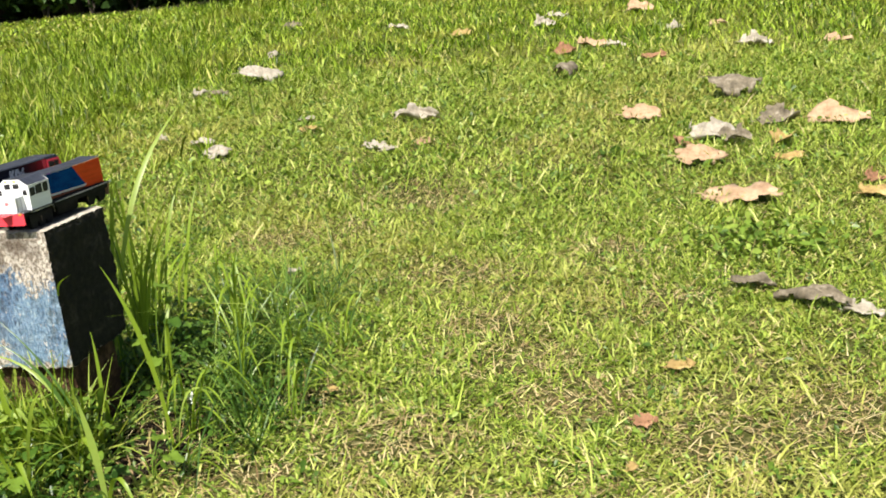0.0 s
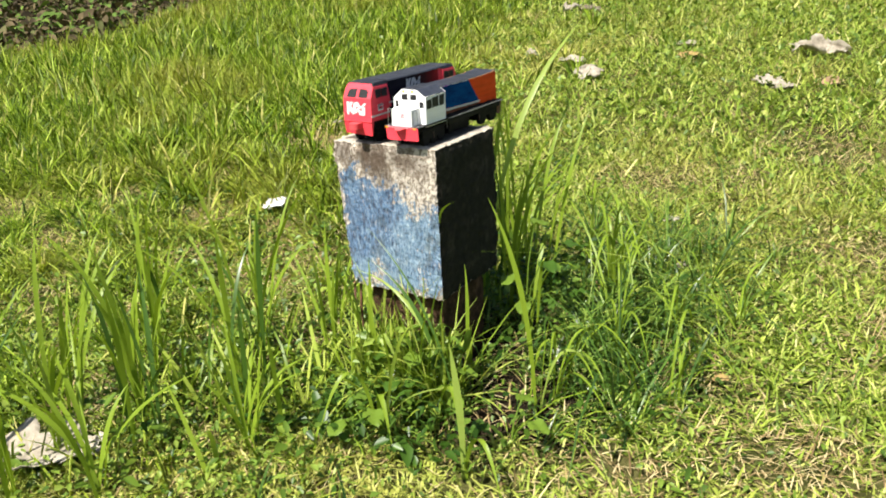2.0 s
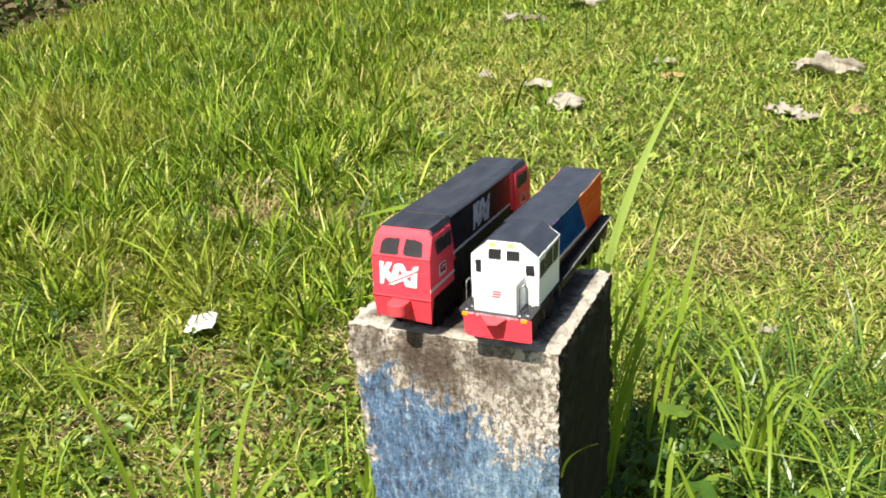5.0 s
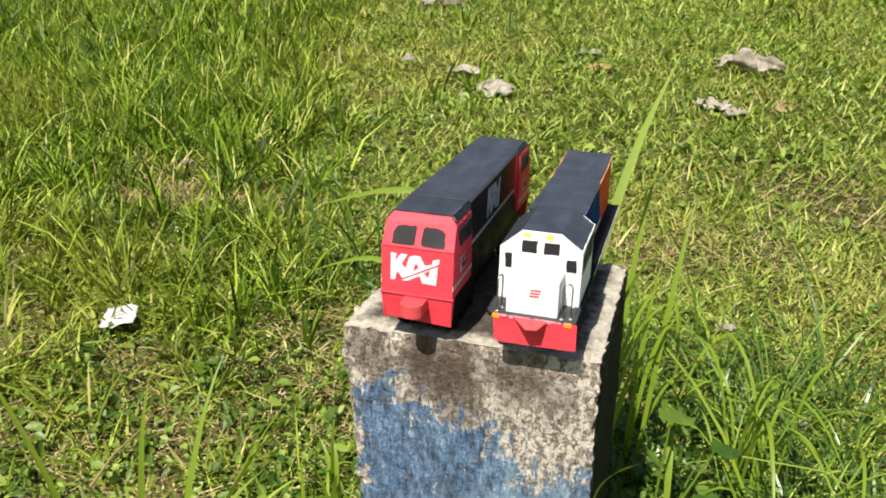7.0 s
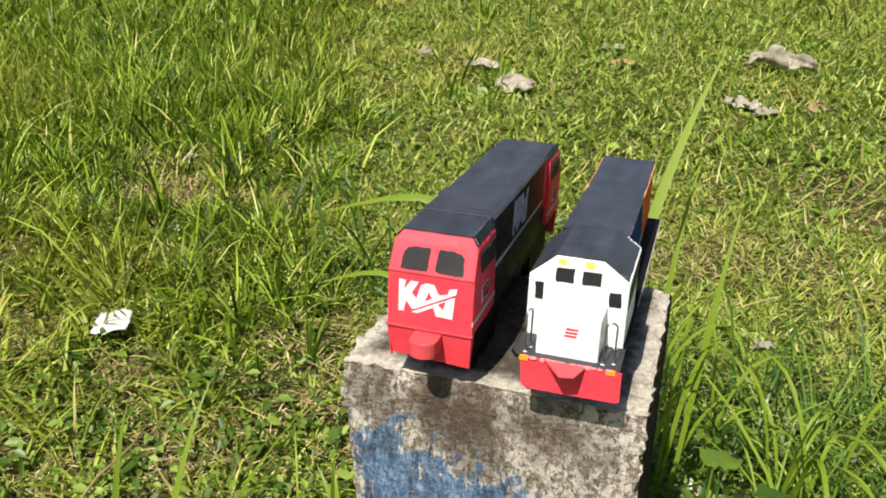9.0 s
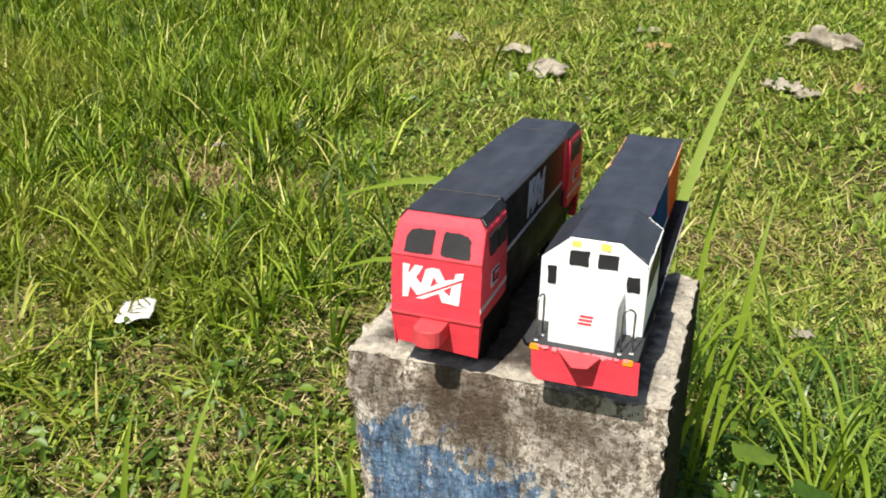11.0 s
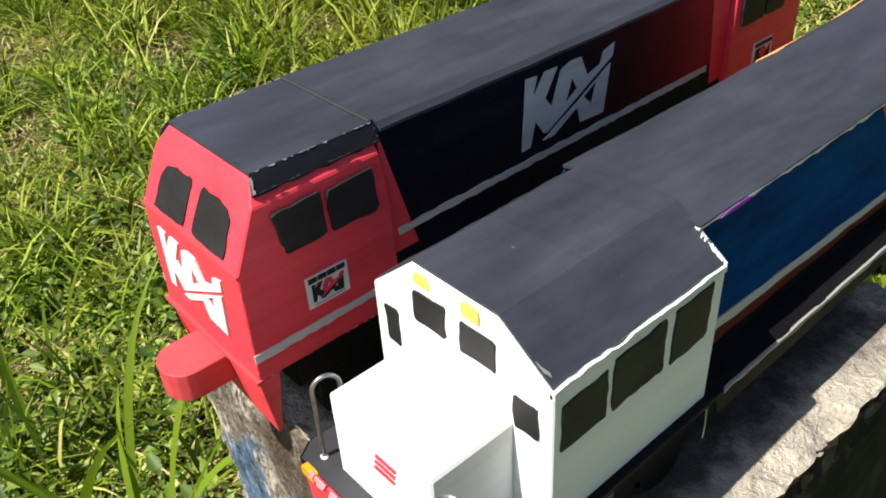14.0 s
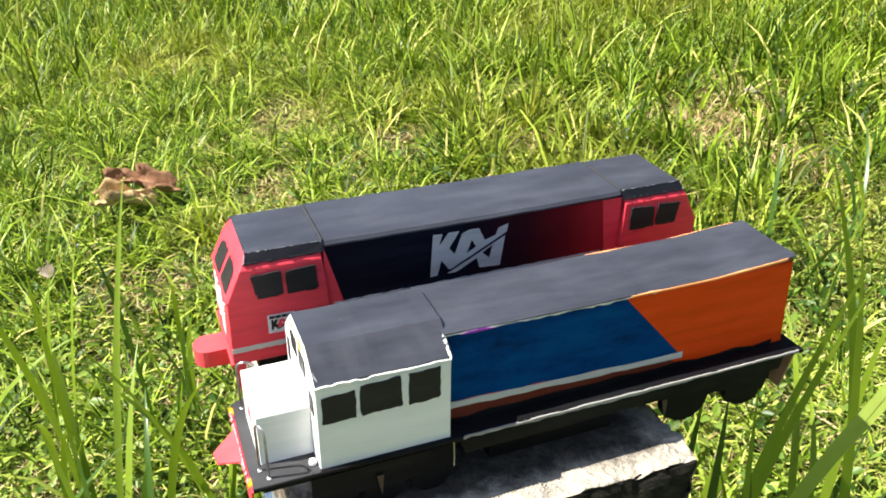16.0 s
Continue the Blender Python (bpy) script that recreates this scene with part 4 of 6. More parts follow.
    for s in (-1, 1):
        for a, b, z0, z1 in ((0.0155, 0.0338, 0.0737, 0.0912), (0.0362, 0.0590, 0.0738, 0.0936), (0.0628, 0.0808, 0.0738, 0.0940)):
            pts = [(s * cw, a, z0), (s * cw, b, z0 + 0.0006), (s * cw, b, z1 + 0.0004), (s * cw, a, z1 - 0.0004)]
            panel("side_pane", round_poly(wobble(pts, 0.0003, rng), 0.0009, 2), (s, 0, 0), M_GLASS, cab, "black painted side window", thick=0.0005, rough=0.0005)
    fx = -xc
    for x0, x1, z0, z1 in ((0.0300, 0.0368, 0.0745, 0.0878), (0.0448, 0.0585, 0.0902, 0.1012), (0.0645, 0.0782, 0.0905, 0.1012), (0.0850, 0.0938, 0.0768, 0.0875)):
        pts = [(fx + x0, c0, z0), (fx + x1, c0, z0), (fx + x1, c0, z1), (fx + x0, c0, z1)]
        panel("front_pane", round_poly(wobble(pts, 0.0003, rng), 0.0010, 2), (0, -1, 0), M_GLASS, cab, "dark grey painted front window", thick=0.0005, rough=0.0004)
    for x in (0.0492, 0.0692):
        pts = round_poly(wobble([(fx + x - 0.0034, c0, 0.1040), (fx + x + 0.0034, c0, 0.1040), (fx + x + 0.0030, c0, 0.1085), (fx + x - 0.0030, c0, 0.1085)], 0.0003, rng), 0.0012)
        panel("headlight", pts, (0, -1, 0), M_YELLOW, cab, "yellow painted headlight", thick=0.0005)
    # nose
    nw2, n0, n1 = 0.0225, -0.0172, 0.0128
    bm = bmesh.new()
    prof = [(-nw2, 0.0440), (nw2, 0.0440), (nw2, 0.0765), (nw2 - 0.005, 0.0795), (-nw2 + 0.005, 0.0795), (-nw2, 0.0765)]
    slab(bm, [(x, n0, z) for x, z in prof], (0, n1 - n0, 0))
    nose = part("nose", soften(bm, 0.0007), M_WHITE, t, "white card nose")
    for i in range(3):
        z = 0.0614 + 0.0027 * i
        pts = [(-0.0032 + 0.0006 * i, n0, z), (0.0056 + 0.0006 * i, n0, z), (0.0062 + 0.0006 * i, n0, z + 0.0014), (-0.0026 + 0.0006 * i, n0, z + 0.0014)]
        panel("nose_bar", pts, (0, -1, 0), M_RED, nose, "small red painted bar", thick=0.0004)
    # wire handrails on the front platform
    for x, y, dx, dy in ((-0.0300, -0.0185, 0.0022, 0.0085), (0.0262, -0.0180, 0.0075, 0.0035)):
        bm = bmesh.new()
        arc = [(0.5 - 0.5 * math.cos(math.pi * k / 8), 0.0045 * math.sin(math.pi * k / 8)) for k in range(9)]
        tube(bm, [(x, y, 0.0438)] + [(x + dx * f, y + dy * f, 0.0725 + h) for f, h in arc] + [(x + dx, y + dy, 0.0438)], 0.00075, 6)
        part("handrail", bm, M_WIRE, t, "bent steel wire handrail", smooth=True)
        for px, py in ((x, y), (x + dx, y + dy)):
            bm = bmesh.new()
            bmesh.ops.create_icosphere(bm, subdivisions=1, radius=0.0014)
            bmesh.ops.scale(bm, verts=bm.verts, vec=(1.2, 1.0, 0.6))
            bmesh.ops.translate(bm, verts=bm.verts, vec=(px, py, 0.0446))
            part("glue_drop", bm, M_EDGE, t)
    bm = bmesh.new()
    bmesh.ops.create_icosphere(bm, subdivisions=2, radius=0.0022)
    for v in bm.verts:
        v.co *= 1 + 0.35 * noise.noise(v.co * 500)
    bmesh.ops.translate(bm, verts=bm.verts, vec=(0.0315, 0.0095, 0.0462))
    part("glue_drop", bm, M_EDGE, t, "lump of dried white glue", smooth=True)
    # front beam
    bm = bmesh.new()
    slab(bm, [(-0.0318, -0.0252, 0.0440), (0.0408, -0.0252, 0.0440), (0.0412, -0.0246, 0.0205), (0.038, -0.0246, 0.0195), (-0.026, -0.0246, 0.0185), (-0.0302, -0.0246, 0.0215)], (0, 0.0012, 0))
    beam = part("buffer_beam", bm, M_RED, t, "red card buffer beam with a torn top edge")
    bm = bmesh.new()
    slab(bm, [(-0.014, -0.0250, 0.0436), (0.016, -0.0250, 0.0434), (0.0095, -0.0385, 0.0408), (-0.001, -0.0395, 0.0402)], (0, 0.0004, 0.0010))
    part("coupler_flap", bm, M_RED_CARD, beam, "pink-red folded card coupler flap")
    bm = bmesh.new()
    for i in range(22):
        if rng.random() < 0.2:
            continue
        x, w = -0.028 + 0.0029 * i + rng.uniform(-0.001, 0.001), rng.uniform(0.002, 0.0055)
        h = rng.uniform(0.0004, 0.0012) + (rng.uniform(0.0, 0.0022) if abs(x) < 0.018 else 0.0)
        lower = [(x + w * f, -0.0258 - rng.uniform(0, 0.0008), 0.0443 - h * rng.uniform(0.35, 1.0)) for f in (0.95, 0.7, 0.45, 0.2, 0.02)]
        slab(bm, [(x, -0.0256, 0.0446 + rng.uniform(0, 0.0006)), (x + w, -0.0256, 0.0445 + rng.uniform(0, 0.0006))] + lower, (0, 0.0006, 0.0003))
    part("torn_paper", bm, M_PINK, beam, "torn pink card edge")
    for x in (-0.0292, 0.0330):
        bm = bmesh.new()
        slab(bm, round_poly([(x - 0.0034, -0.0258, 0.0412), (x + 0.0034, -0.0258, 0.0412), (x + 0.0034, -0.0258, 0.0448), (x - 0.0034, -0.0258, 0.0448)], 0.0012), (0, 0.0022, 0))
        part("marker_light", bm, M_AMBER, beam, "orange painted marker light")
    # rear beam, tank, bogies
    bm = bmesh.new()
    slab(bm, [(-0.036, 0.331, 0.042), (0.036, 0.331, 0.042), (0.034, 0.325, 0.0125), (-0.034, 0.325, 0.0125)], (0, 0.0012, 0))
    part("rear_beam", bm, M_BROWN_CARD, t, "bare brown card rear beam")
    bm = bmesh.new()
    box(bm, -0.0265, 0.0265, -0.018, 0.326, 0.0275, 0.0425)
    part("underframe", soften(bm, 0.0008), M_BLACK, t)
    bm = bmesh.new()
    slab(bm, [(-0.028, 0.118, 0.032), (0.028, 0.118, 0.032), (0.023, 0.118, 0.006), (-0.023, 0.118, 0.006)], (0, 0.085, 0))
    part("fuel_tank", soften(bm, 0.001), M_BLACK, t)
    for ys, radius in (((0.022, 0.050, 0.078), 0.0125), ((0.254, 0.301), 0.0165)):
        truck = part("bogie", bogie_core(ys), M_BLACK, t)
        wheelset(truck, ys, 0.0300, radius, "bogie")
    for y in (0.047, 0.236):
        bm = bmesh.new()
        slab(bm, [(0.0315, y - 0.002, 0.024), (0.0315, y + 0.002, 0.024), (0.0325, y + 0.0005, 0.010)], (-0.0008, 0, 0))
        part("spring_tab", bm, M_TAB, t, "dark brown card tab")
    bm = bmesh.new()
    tube(bm, [(cw, 0.0892, 0.040), (cw + 0.0006, 0.0895, 0.030), (cw + 0.0004, 0.0894, 0.0225)], 0.0004, 5)
    part("step_wire", bm, M_WIRE, t)
    return t


M_GREY = painted_card("worn_grey_edge", (0.3, 0.29, 0.28), wear=(0.01, 0.01, 0.01), amount=1.0)
M_PLATE = painted_card("dark_grey_paint", (0.035, 0.035, 0.038), wear=(0.3, 0.3, 0.3), amount=0.8)
M_PEACH = painted_card("worn_orange_edge", (0.85, 0.36, 0.14), wear=(0.8, 0.7, 0.6), amount=0.8)
M_FLAP = painted_card("scuffed_black_paint", (0.007, 0.007, 0.009), wear=(0.13, 0.13, 0.13), amount=0.8, rough=0.4, spec=0.3)
M_TAB = painted_card("dark_brown_card", (0.07, 0.042, 0.028), wear=(0.2, 0.13, 0.08))
M_SCUFF = painted_card("rubbed_grey_card", (0.24, 0.245, 0.25), wear=(0.06, 0.06, 0.07), amount=0.9)
M_PINK = painted_card("rubbed_pink_card", (0.74, 0.2, 0.22), amount=0.3)
M_PURPLE = painted_card("purple_paint", (0.2, 0.03, 0.3), amount=0.1)
red_locomotive()
white_locomotive()

# ---- grass and weeds ----
RNG = np.random.default_rng(11)


def ribbon_mesh(name, material, pos, heading, length, width, lean, bend, levels=3, fold=0.0):
    """Many blades as one mesh: each rises from pos, leans towards heading and bends over."""
    n = len(pos)
    ts = np.linspace(0, 1, levels)
    dirx, diry = np.cos(heading), np.sin(heading)
    verts = np.zeros((n, 2 * levels - 1, 3))
    twist = RNG.uniform(-0.9, 0.9, n)
    sx, sy = -np.sin(heading + twist), np.cos(heading + twist)
    x, z = np.zeros(n), np.zeros(n)
    prev = 0.0
    for i, t in enumerate(ts):
        if i:
            a = lean + bend * (t + prev) / 2
            x = x + length * (t - prev) * np.sin(a)
            z = z + length * (t - prev) * np.cos(a)
        prev = t
        c = np.stack([pos[:, 0] + dirx * x, pos[:, 1] + diry * x, pos[:, 2] + np.maximum(z, 0.004 * t)], 1)
        if i < levels - 1:
            w = width * (1.0 - 0.45 * t) * 0.5
            off = np.stack([sx * w, sy * w, np.zeros(n)], 1)
            verts[:, 2 * i] = c - off
            verts[:, 2 * i + 1] = c + off
        else:
            verts[:, -1] = c
    k = 2 * levels - 1
    start = (np.arange(n) * k)[:, None]
    faces_q = np.concatenate([start + np.array([[2 * i, 2 * i + 1, 2 * i + 3, 2 * i + 2]]) for i in range(levels - 2)], 0) if levels > 2 else np.zeros((0, 4), int)
    faces_t = start + np.array([[k - 3, k - 2, k - 1]])
    return raw_mesh(name, verts.reshape(-1, 3), faces_q, faces_t, material)


def raw_mesh(name, verts, quads, tris, material):
    me = bpy.data.meshes.new(name)
    me.vertices.add(len(verts))
    me.vertices.foreach_set("co", verts.astype(np.float32).ravel())
    loops = np.concatenate([quads.ravel(), tris.ravel()]).astype(np.int32)
    me.loops.add(len(loops))
    me.loops.foreach_set("vertex_index", loops)
    nq, nt = len(quads), len(tris)
    starts = np.concatenate([np.arange(nq) * 4, nq * 4 + np.arange(nt) * 3]).astype(np.int32)
    me.polygons.add(nq + nt)
    me.polygons.foreach_set("loop_start", starts)
    me.update(calc_edges=True)
    me.validate()
    me.materials.append(material)
    return me


def patchy(x, y, s, seed):
    """Smooth value from 0 to 1 that varies over s metres."""
    v = 0
    r = np.random.default_rng(seed)
    for k in range(6):
        a, p = r.uniform(0, 2 * np.pi), r.uniform(0, 6)
        f = 2 * np.pi / (s * r.uniform(0.6, 1.6))
        v = v + np.sin(f * (x * np.cos(a) + y * np.sin(a)) + p)
    return np.clip(0.5 + v / 6, 0, 1)


def meadow(x, y):
    """1 on the long grass that borders the trodden lawn, 0 on the lawn."""
    edge = np.interp(y, [-2, 0.2, 0.9, 2.5, 4.5, 6, 12], [-0.2, -0.3, -0.55, -1.15, -1.7, -1.75, -3.2])
    edge = edge + 0.25 * (patchy(x, y, 0.9, 3) - 0.5)
    return np.clip((edge - x) / 0.5, 0, 1)


def near_post(x, y, m=0.0):
    return (x > -0.125 - m) & (x < 0.15 + m) & (y > 0.0 - m) & (y < 0.245 + m)


def scatter(n, x0, x1, y0, y1):
    soft = 0.06 * min(x1 - x0, y1 - y0)      # ragged borders
    return RNG.uniform(x0, x1, n) + RNG.normal(0, soft, n), RNG.uniform(y0, y1, n) + RNG.normal(0, soft, n)


def grass(name, label, material, n, area, length, width, lean, bend, keep=None, levels=3, up=0.0):
    x, y = scatter(n, *area)
    ok = ~near_post(x, y, 0.004) & ~inside(x, y, LITTER_EDGE) & ~((wood_depth(x, y) > 0.3) & (wood_along(x, y) < 4.4))
    if keep is not None:
        ok &= RNG.uniform(0, 1, n) < keep(x, y)
    x, y = x[ok], y[ok]
    m = len(x)
    pos = np.stack([x, y, slope(x, y) + up], 1)
    L = length(x, y) * RNG.lognormal(0, 0.33, m)
    W = width * RNG.uniform(0.6, 1.4, m)
    me = ribbon_mesh(name, material, pos, RNG.uniform(0, 2 * np.pi, m), L, W, np.abs(RNG.normal(lean, 0.35, m)), np.abs(RNG.normal(bend, 0.5, m)), levels)
    ob = tagged(new(name, me), label, "grass", kind="stuff")
    return ob


def around_post(x, y):
    """Long grass that the mower leaves round the post and in front of it."""
    d = np.hypot(np.maximum(np.abs(x - 0.02) - 0.15, 0), np.maximum(np.abs(y - 0.12) - 0.14, 0))
    a = np.exp(-(d / 0.16) ** 2)
    right = np.exp(-(((x - 0.36) / 0.18) ** 2 + ((y - 0.28) / 0.3) ** 2))
    front = np.exp(-(((x + 0.3) / 0.36) ** 2 + ((y + 0.22) / 0.24) ** 2))
    return np.clip(0.8 * a + 0.9 * right + 0.75 * front, 0, 1)


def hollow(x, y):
    """Bare earth beside the post; its dark colour holds the shade under the grass."""
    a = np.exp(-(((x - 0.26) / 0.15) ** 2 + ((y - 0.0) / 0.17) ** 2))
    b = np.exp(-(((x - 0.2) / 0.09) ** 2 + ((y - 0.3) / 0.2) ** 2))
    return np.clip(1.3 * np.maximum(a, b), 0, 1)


DRY = [(0.66, 1.8, 0.2), (0.88, 1.03, 0.18), (1.11, 0.43, 0.16), (0.54, 0.25, 0.12), (1.49, 0.79, 0.13), (0.83, 0.06, 0.18), (1, 0.63, 0.15), (1.21, 0.24, 0.16), (0.35, 1.46, 0.16), (1.36, 1.17, 0.14), (0.5, -0.1, 0.12), (0.95, -0.35, 0.24), (1.3, -0.25, 0.2), (1.55, 0.1, 0.18), (1.8, 0.2, 0.2), (-1.37, 1.48, 0.24), (-1.25, 1.3, 0.3), (-0.95, 1.33, 0.14), (-0.5, 0.6, 0.17), (-0.97, 1.02, 0.13), (-0.8, 0.55, 0.13), (-0.56, 0.8, 0.13), (-1.6, 0.6, 0.13), (-1.37, 0.87, 0.12), (-1.15, -0.08, 0.15), (-0.85, -0.03, 0.12), (-0.45, 0.24, 0.13), (-0.67, 0.2, 0.12), (-0.2, 0.03, 0.1), (-0.6, -0.3, 0.12), (-0.62, 0.42, 0.16), (-0.42, 0.45, 0.12), (-0.95, 0.3, 0.14), (-1.15, 0.62, 0.16), (-0.3, 0.12, 0.1), (-1.75, 1.0, 0.18), (-1.5, 0.25, 0.14), (-1.95, 0.35, 0.16), (0.14, 1.37, 0.16), (0.56, 1.95, 0.2)]


def dry(x, y):
    """Sun-dried thin places of the lawn."""
    v = 0.0 * x
    for a, b, r in DRY:
        v = np.maximum(v, np.exp(-(((x - a) / r) ** 2 + ((y - b) / (r * 0.8)) ** 2)))
    return np.clip(v * (0.8 + 0.6 * patchy(x, y, 0.12, 77)), 0, 1)


def tufts(name, label, material, n, area, length, width, blades=9, lean=0.45, bend=1.0, keep=None, levels=4, spread=0.012, upright=0.1):
    """Grass in tufts: the blades of one tuft fan out from its crown and share a size."""
    cx, cy = scatter(n, *area)
    ok = ~near_post(cx, cy, 0.01) & ~inside(cx, cy, LITTER_EDGE) & ~((wood_depth(cx, cy) > 0.3) & (wood_along(cx, cy) < 4.4))
    if keep is not None:
        ok &= RNG.uniform(0, 1, n) < keep(cx, cy)
    cx, cy = cx[ok], cy[ok]
    m = len(cx)
    size = length(cx, cy) * RNG.lognormal(0, 0.25, m)
    drift = 2 * np.pi * patchy(cx, cy, 0.5, 131)
    k = np.repeat(np.arange(m), RNG.poisson(blades, m) + 2)
    q = len(k)
    heading = np.where(RNG.uniform(0, 1, q) < upright, drift[k] + RNG.normal(0, 0.5, q), RNG.uniform(0, 2 * np.pi, q))
    off = spread * np.sqrt(RNG.uniform(0, 1, q))
    x, y = cx[k] + off * np.cos(heading), cy[k] + off * np.sin(heading)
    ok = ~near_post(x, y, 0.004)
    k, heading, x, y, q = k[ok], heading[ok], x[ok], y[ok], int(ok.sum())
    pos = np.stack([x, y, slope(x, y) - 0.002], 1)
    L = size[k] * RNG.lognormal(0, 0.3, q)
    W = width * RNG.uniform(0.55, 1.35, q)
    me = ribbon_mesh(name, material, pos, heading, L, W, np.abs(RNG.normal(lean, 0.3, q)), np.abs(RNG.normal(bend, 0.5, q)), levels)
    return tagged(new(name, me), label, "grass", kind="stuff")


def open_lawn(x, y):
    return (1 - meadow(x, y)) * (1 - 0.85 * dry(x, y)) * (1 - 0.8 * around_post(x, y)) * (1 - hollow(x, y))


def fresh(x, y):
    return meadow(x, y) * (1 - 0.92 * dry(x, y)) * (1 - 0.6 * around_post(x, y)) * (1 - hollow(x, y))


def gaps(s, seed, lo=0.25, hi=1.0):
    """Closed sward with ragged gaps of about s metres."""
    return lambda x, y: np.clip(lo + 2.4 * (patchy(x, y, s, seed) - 0.36) + 0.8 * (patchy(x, y, s * 0.35, seed + 1) - 0.5), 0.06, hi)


thin = gaps(0.22, 51)
# trodden lawn of broad low blades
grass("lawn_grass", "short trodden broad-bladed lawn grass, yellow-green", M_LAWN, 215000, (-1.2, 2.4, -0.9, 1.75), lambda x, y: 0.03 + 0.01 * patchy(x, y, 0.35, 8), 0.0049, 1.02, 0.55, lambda x, y: open_lawn(x, y) * (0.35 + 0.65 * thin(x, y)))
tufts("lawn_grass", "low green tufts in the trodden lawn", M_LAWN, 6500, (-1.2, 2.4, -0.9, 1.75), lambda x, y: 0.045 + 0 * x, 0.0048, 8, 0.8, 0.7, lambda x, y: open_lawn(x, y) * np.clip(2.2 * patchy(x, y, 0.3, 57) - 0.7, 0.02, 1), levels=3)
grass("lawn_grass", "short sunlit lawn grass up the slope", M_LAWN, 160000, (-2.6, 4.0, 1.7, 5.4), lambda x, y: 0.05 + 0.014 * patchy(x, y, 0.5, 8), 0.006, 0.95, 0.5, lambda x, y: open_lawn(x, y) * (0.45 + 0.55 * thin(x, y)))
# left of the post the lawn grows longer and stays uneven
grass("meadow_undergrass", "low broad-bladed grass between the tufts", M_LAWN, 95000, (-3.0, 0.1, -0.9, 1.6), lambda x, y: 0.04 + 0 * x, 0.005, 0.95, 0.6, lambda x, y: fresh(x, y) * (0.3 + 0.7 * thin(x, y)))
tufts("meadow_grass", "uneven tufts of green lawn grass beside the post", M_MEADOW, 12500, (-3.0, 0.0, -0.9, 1.1), lambda x, y: 0.055 + 0.03 * patchy(x, y, 0.3, 5), 0.0052, 10, 0.6, 1.15, lambda x, y: (0.15 + 0.85 * fresh(x, y)) * thin(x, y) * (1 - dry(x, y)) * (1 - hollow(x, y)))
tufts("meadow_grass", "upright fresh green meadow grass", M_MEADOW, 6600, (-2.9, -0.3, 0.7, 2.3), lambda x, y: 0.068 + 0.028 * np.clip(y - 0.7, 0, 1) + 0.025 * patchy(x, y, 0.4, 6), 0.0072, 11, 0.34, 0.9, lambda x, y: fresh(x, y) * gaps(0.25, 61, 0.5)(x, y))
tufts("meadow_grass", "long lying blades bent over in the meadow", M_MEADOW, 500, (-2.6, -0.2, -0.2, 2.0), lambda x, y: 0.13 + 0 * x, 0.0058, 3, 0.4, 1.7, lambda x, y: fresh(x, y), levels=5)
tufts("meadow_grass", "upright fresh green meadow grass up the slope", M_MEADOW, 12500, (-5.6, -0.6, 2.1, 6.6), lambda x, y: 0.078 + 0.035 * patchy(x, y, 0.7, 5), 0.0095, 9, 0.32, 0.8, lambda x, y: (0.05 + 0.95 * meadow(x, y)) * gaps(0.4, 63, 0.55)(x, y), levels=3, spread=0.03)
grass("meadow_undergrass", "short green grass low in the meadow", M_MEADOW, 45000, (-3.2, -0.4, 0.9, 5.4), lambda x, y: 0.06 + 0 * x, 0.009, 0.7, 0.6, lambda x, y: fresh(x, y))
tufts("meadow_grass", "fresh green grass beside the dark hollow", M_MEADOW, 4200, (-5.6, -2.7, -2.0, 2.3), lambda x, y: 0.1 + 0 * x, 0.009, 9, 0.35, 0.8, levels=3, spread=0.025)
# farther up the slope
grass("far_grass", "sunlit green grass farther up the slope", M_MEADOW, 76000, (-5.2, 7.0, 5.2, 14.0), lambda x, y: 0.085 + 0.045 * meadow(x, y), 0.0135, 0.6, 0.7)
grass("far_grass", "short sunlit green grass before the wood", M_MEADOW, 62000, (-15.5, -3.5, 1.0, 14.6), lambda x, y: 0.055 + 0 * x, 0.028, 0.75, 0.6)
grass("far_grass", "sunlit green grass at the top of the slope", M_MEADOW, 20000, (-4.0, 12.0, 13.0, 28.0), lambda x, y: 0.15 + 0 * x, 0.045, 0.4, 0.6)
# straw
grass("dry_straw", "dry straw lying between the lawn blades", M_STRAW, 105000, (-2.0, 2.5, -0.9, 2.5), lambda x, y: 0.028 + 0 * x, 0.0028, 1.3, 0.3, lambda x, y: np.clip(0.12 + 0.36 * patchy(x, y, 0.45, 21) + 0.9 * dry(x, y), 0, 1) * (1 - 0.7 * hollow(x, y)), up=0.007)
grass("dry_straw", "long dry stems lying in the grass", M_STRAW, 2600, (-1.7, 2.4, -0.8, 1.8), lambda x, y: 0.085 + 0 * x, 0.0026, 1.15, 0.5, lambda x, y: np.clip(0.25 + dry(x, y), 0, 1) * (1 - hollow(x, y)), levels=4, up=0.012)
grass("dry_straw", "patch of bleached straw in the meadow", M_STRAW, 9000, (-1.7, -0.7, 0.8, 1.75), lambda x, y: 0.05 + 0 * x, 0.0038, 0.95, 0.5, lambda x, y: dry(x, y) ** 1.5, up=0.006)
grass("dry_straw", "brown dead roots and straw in the bare hollow", M_STRAW, 260, (0.12, 0.42, -0.12, 0.25), lambda x, y: 0.05 + 0 * x, 0.0035, 1.2, 0.4, lambda x, y: hollow(x, y), up=0.004)


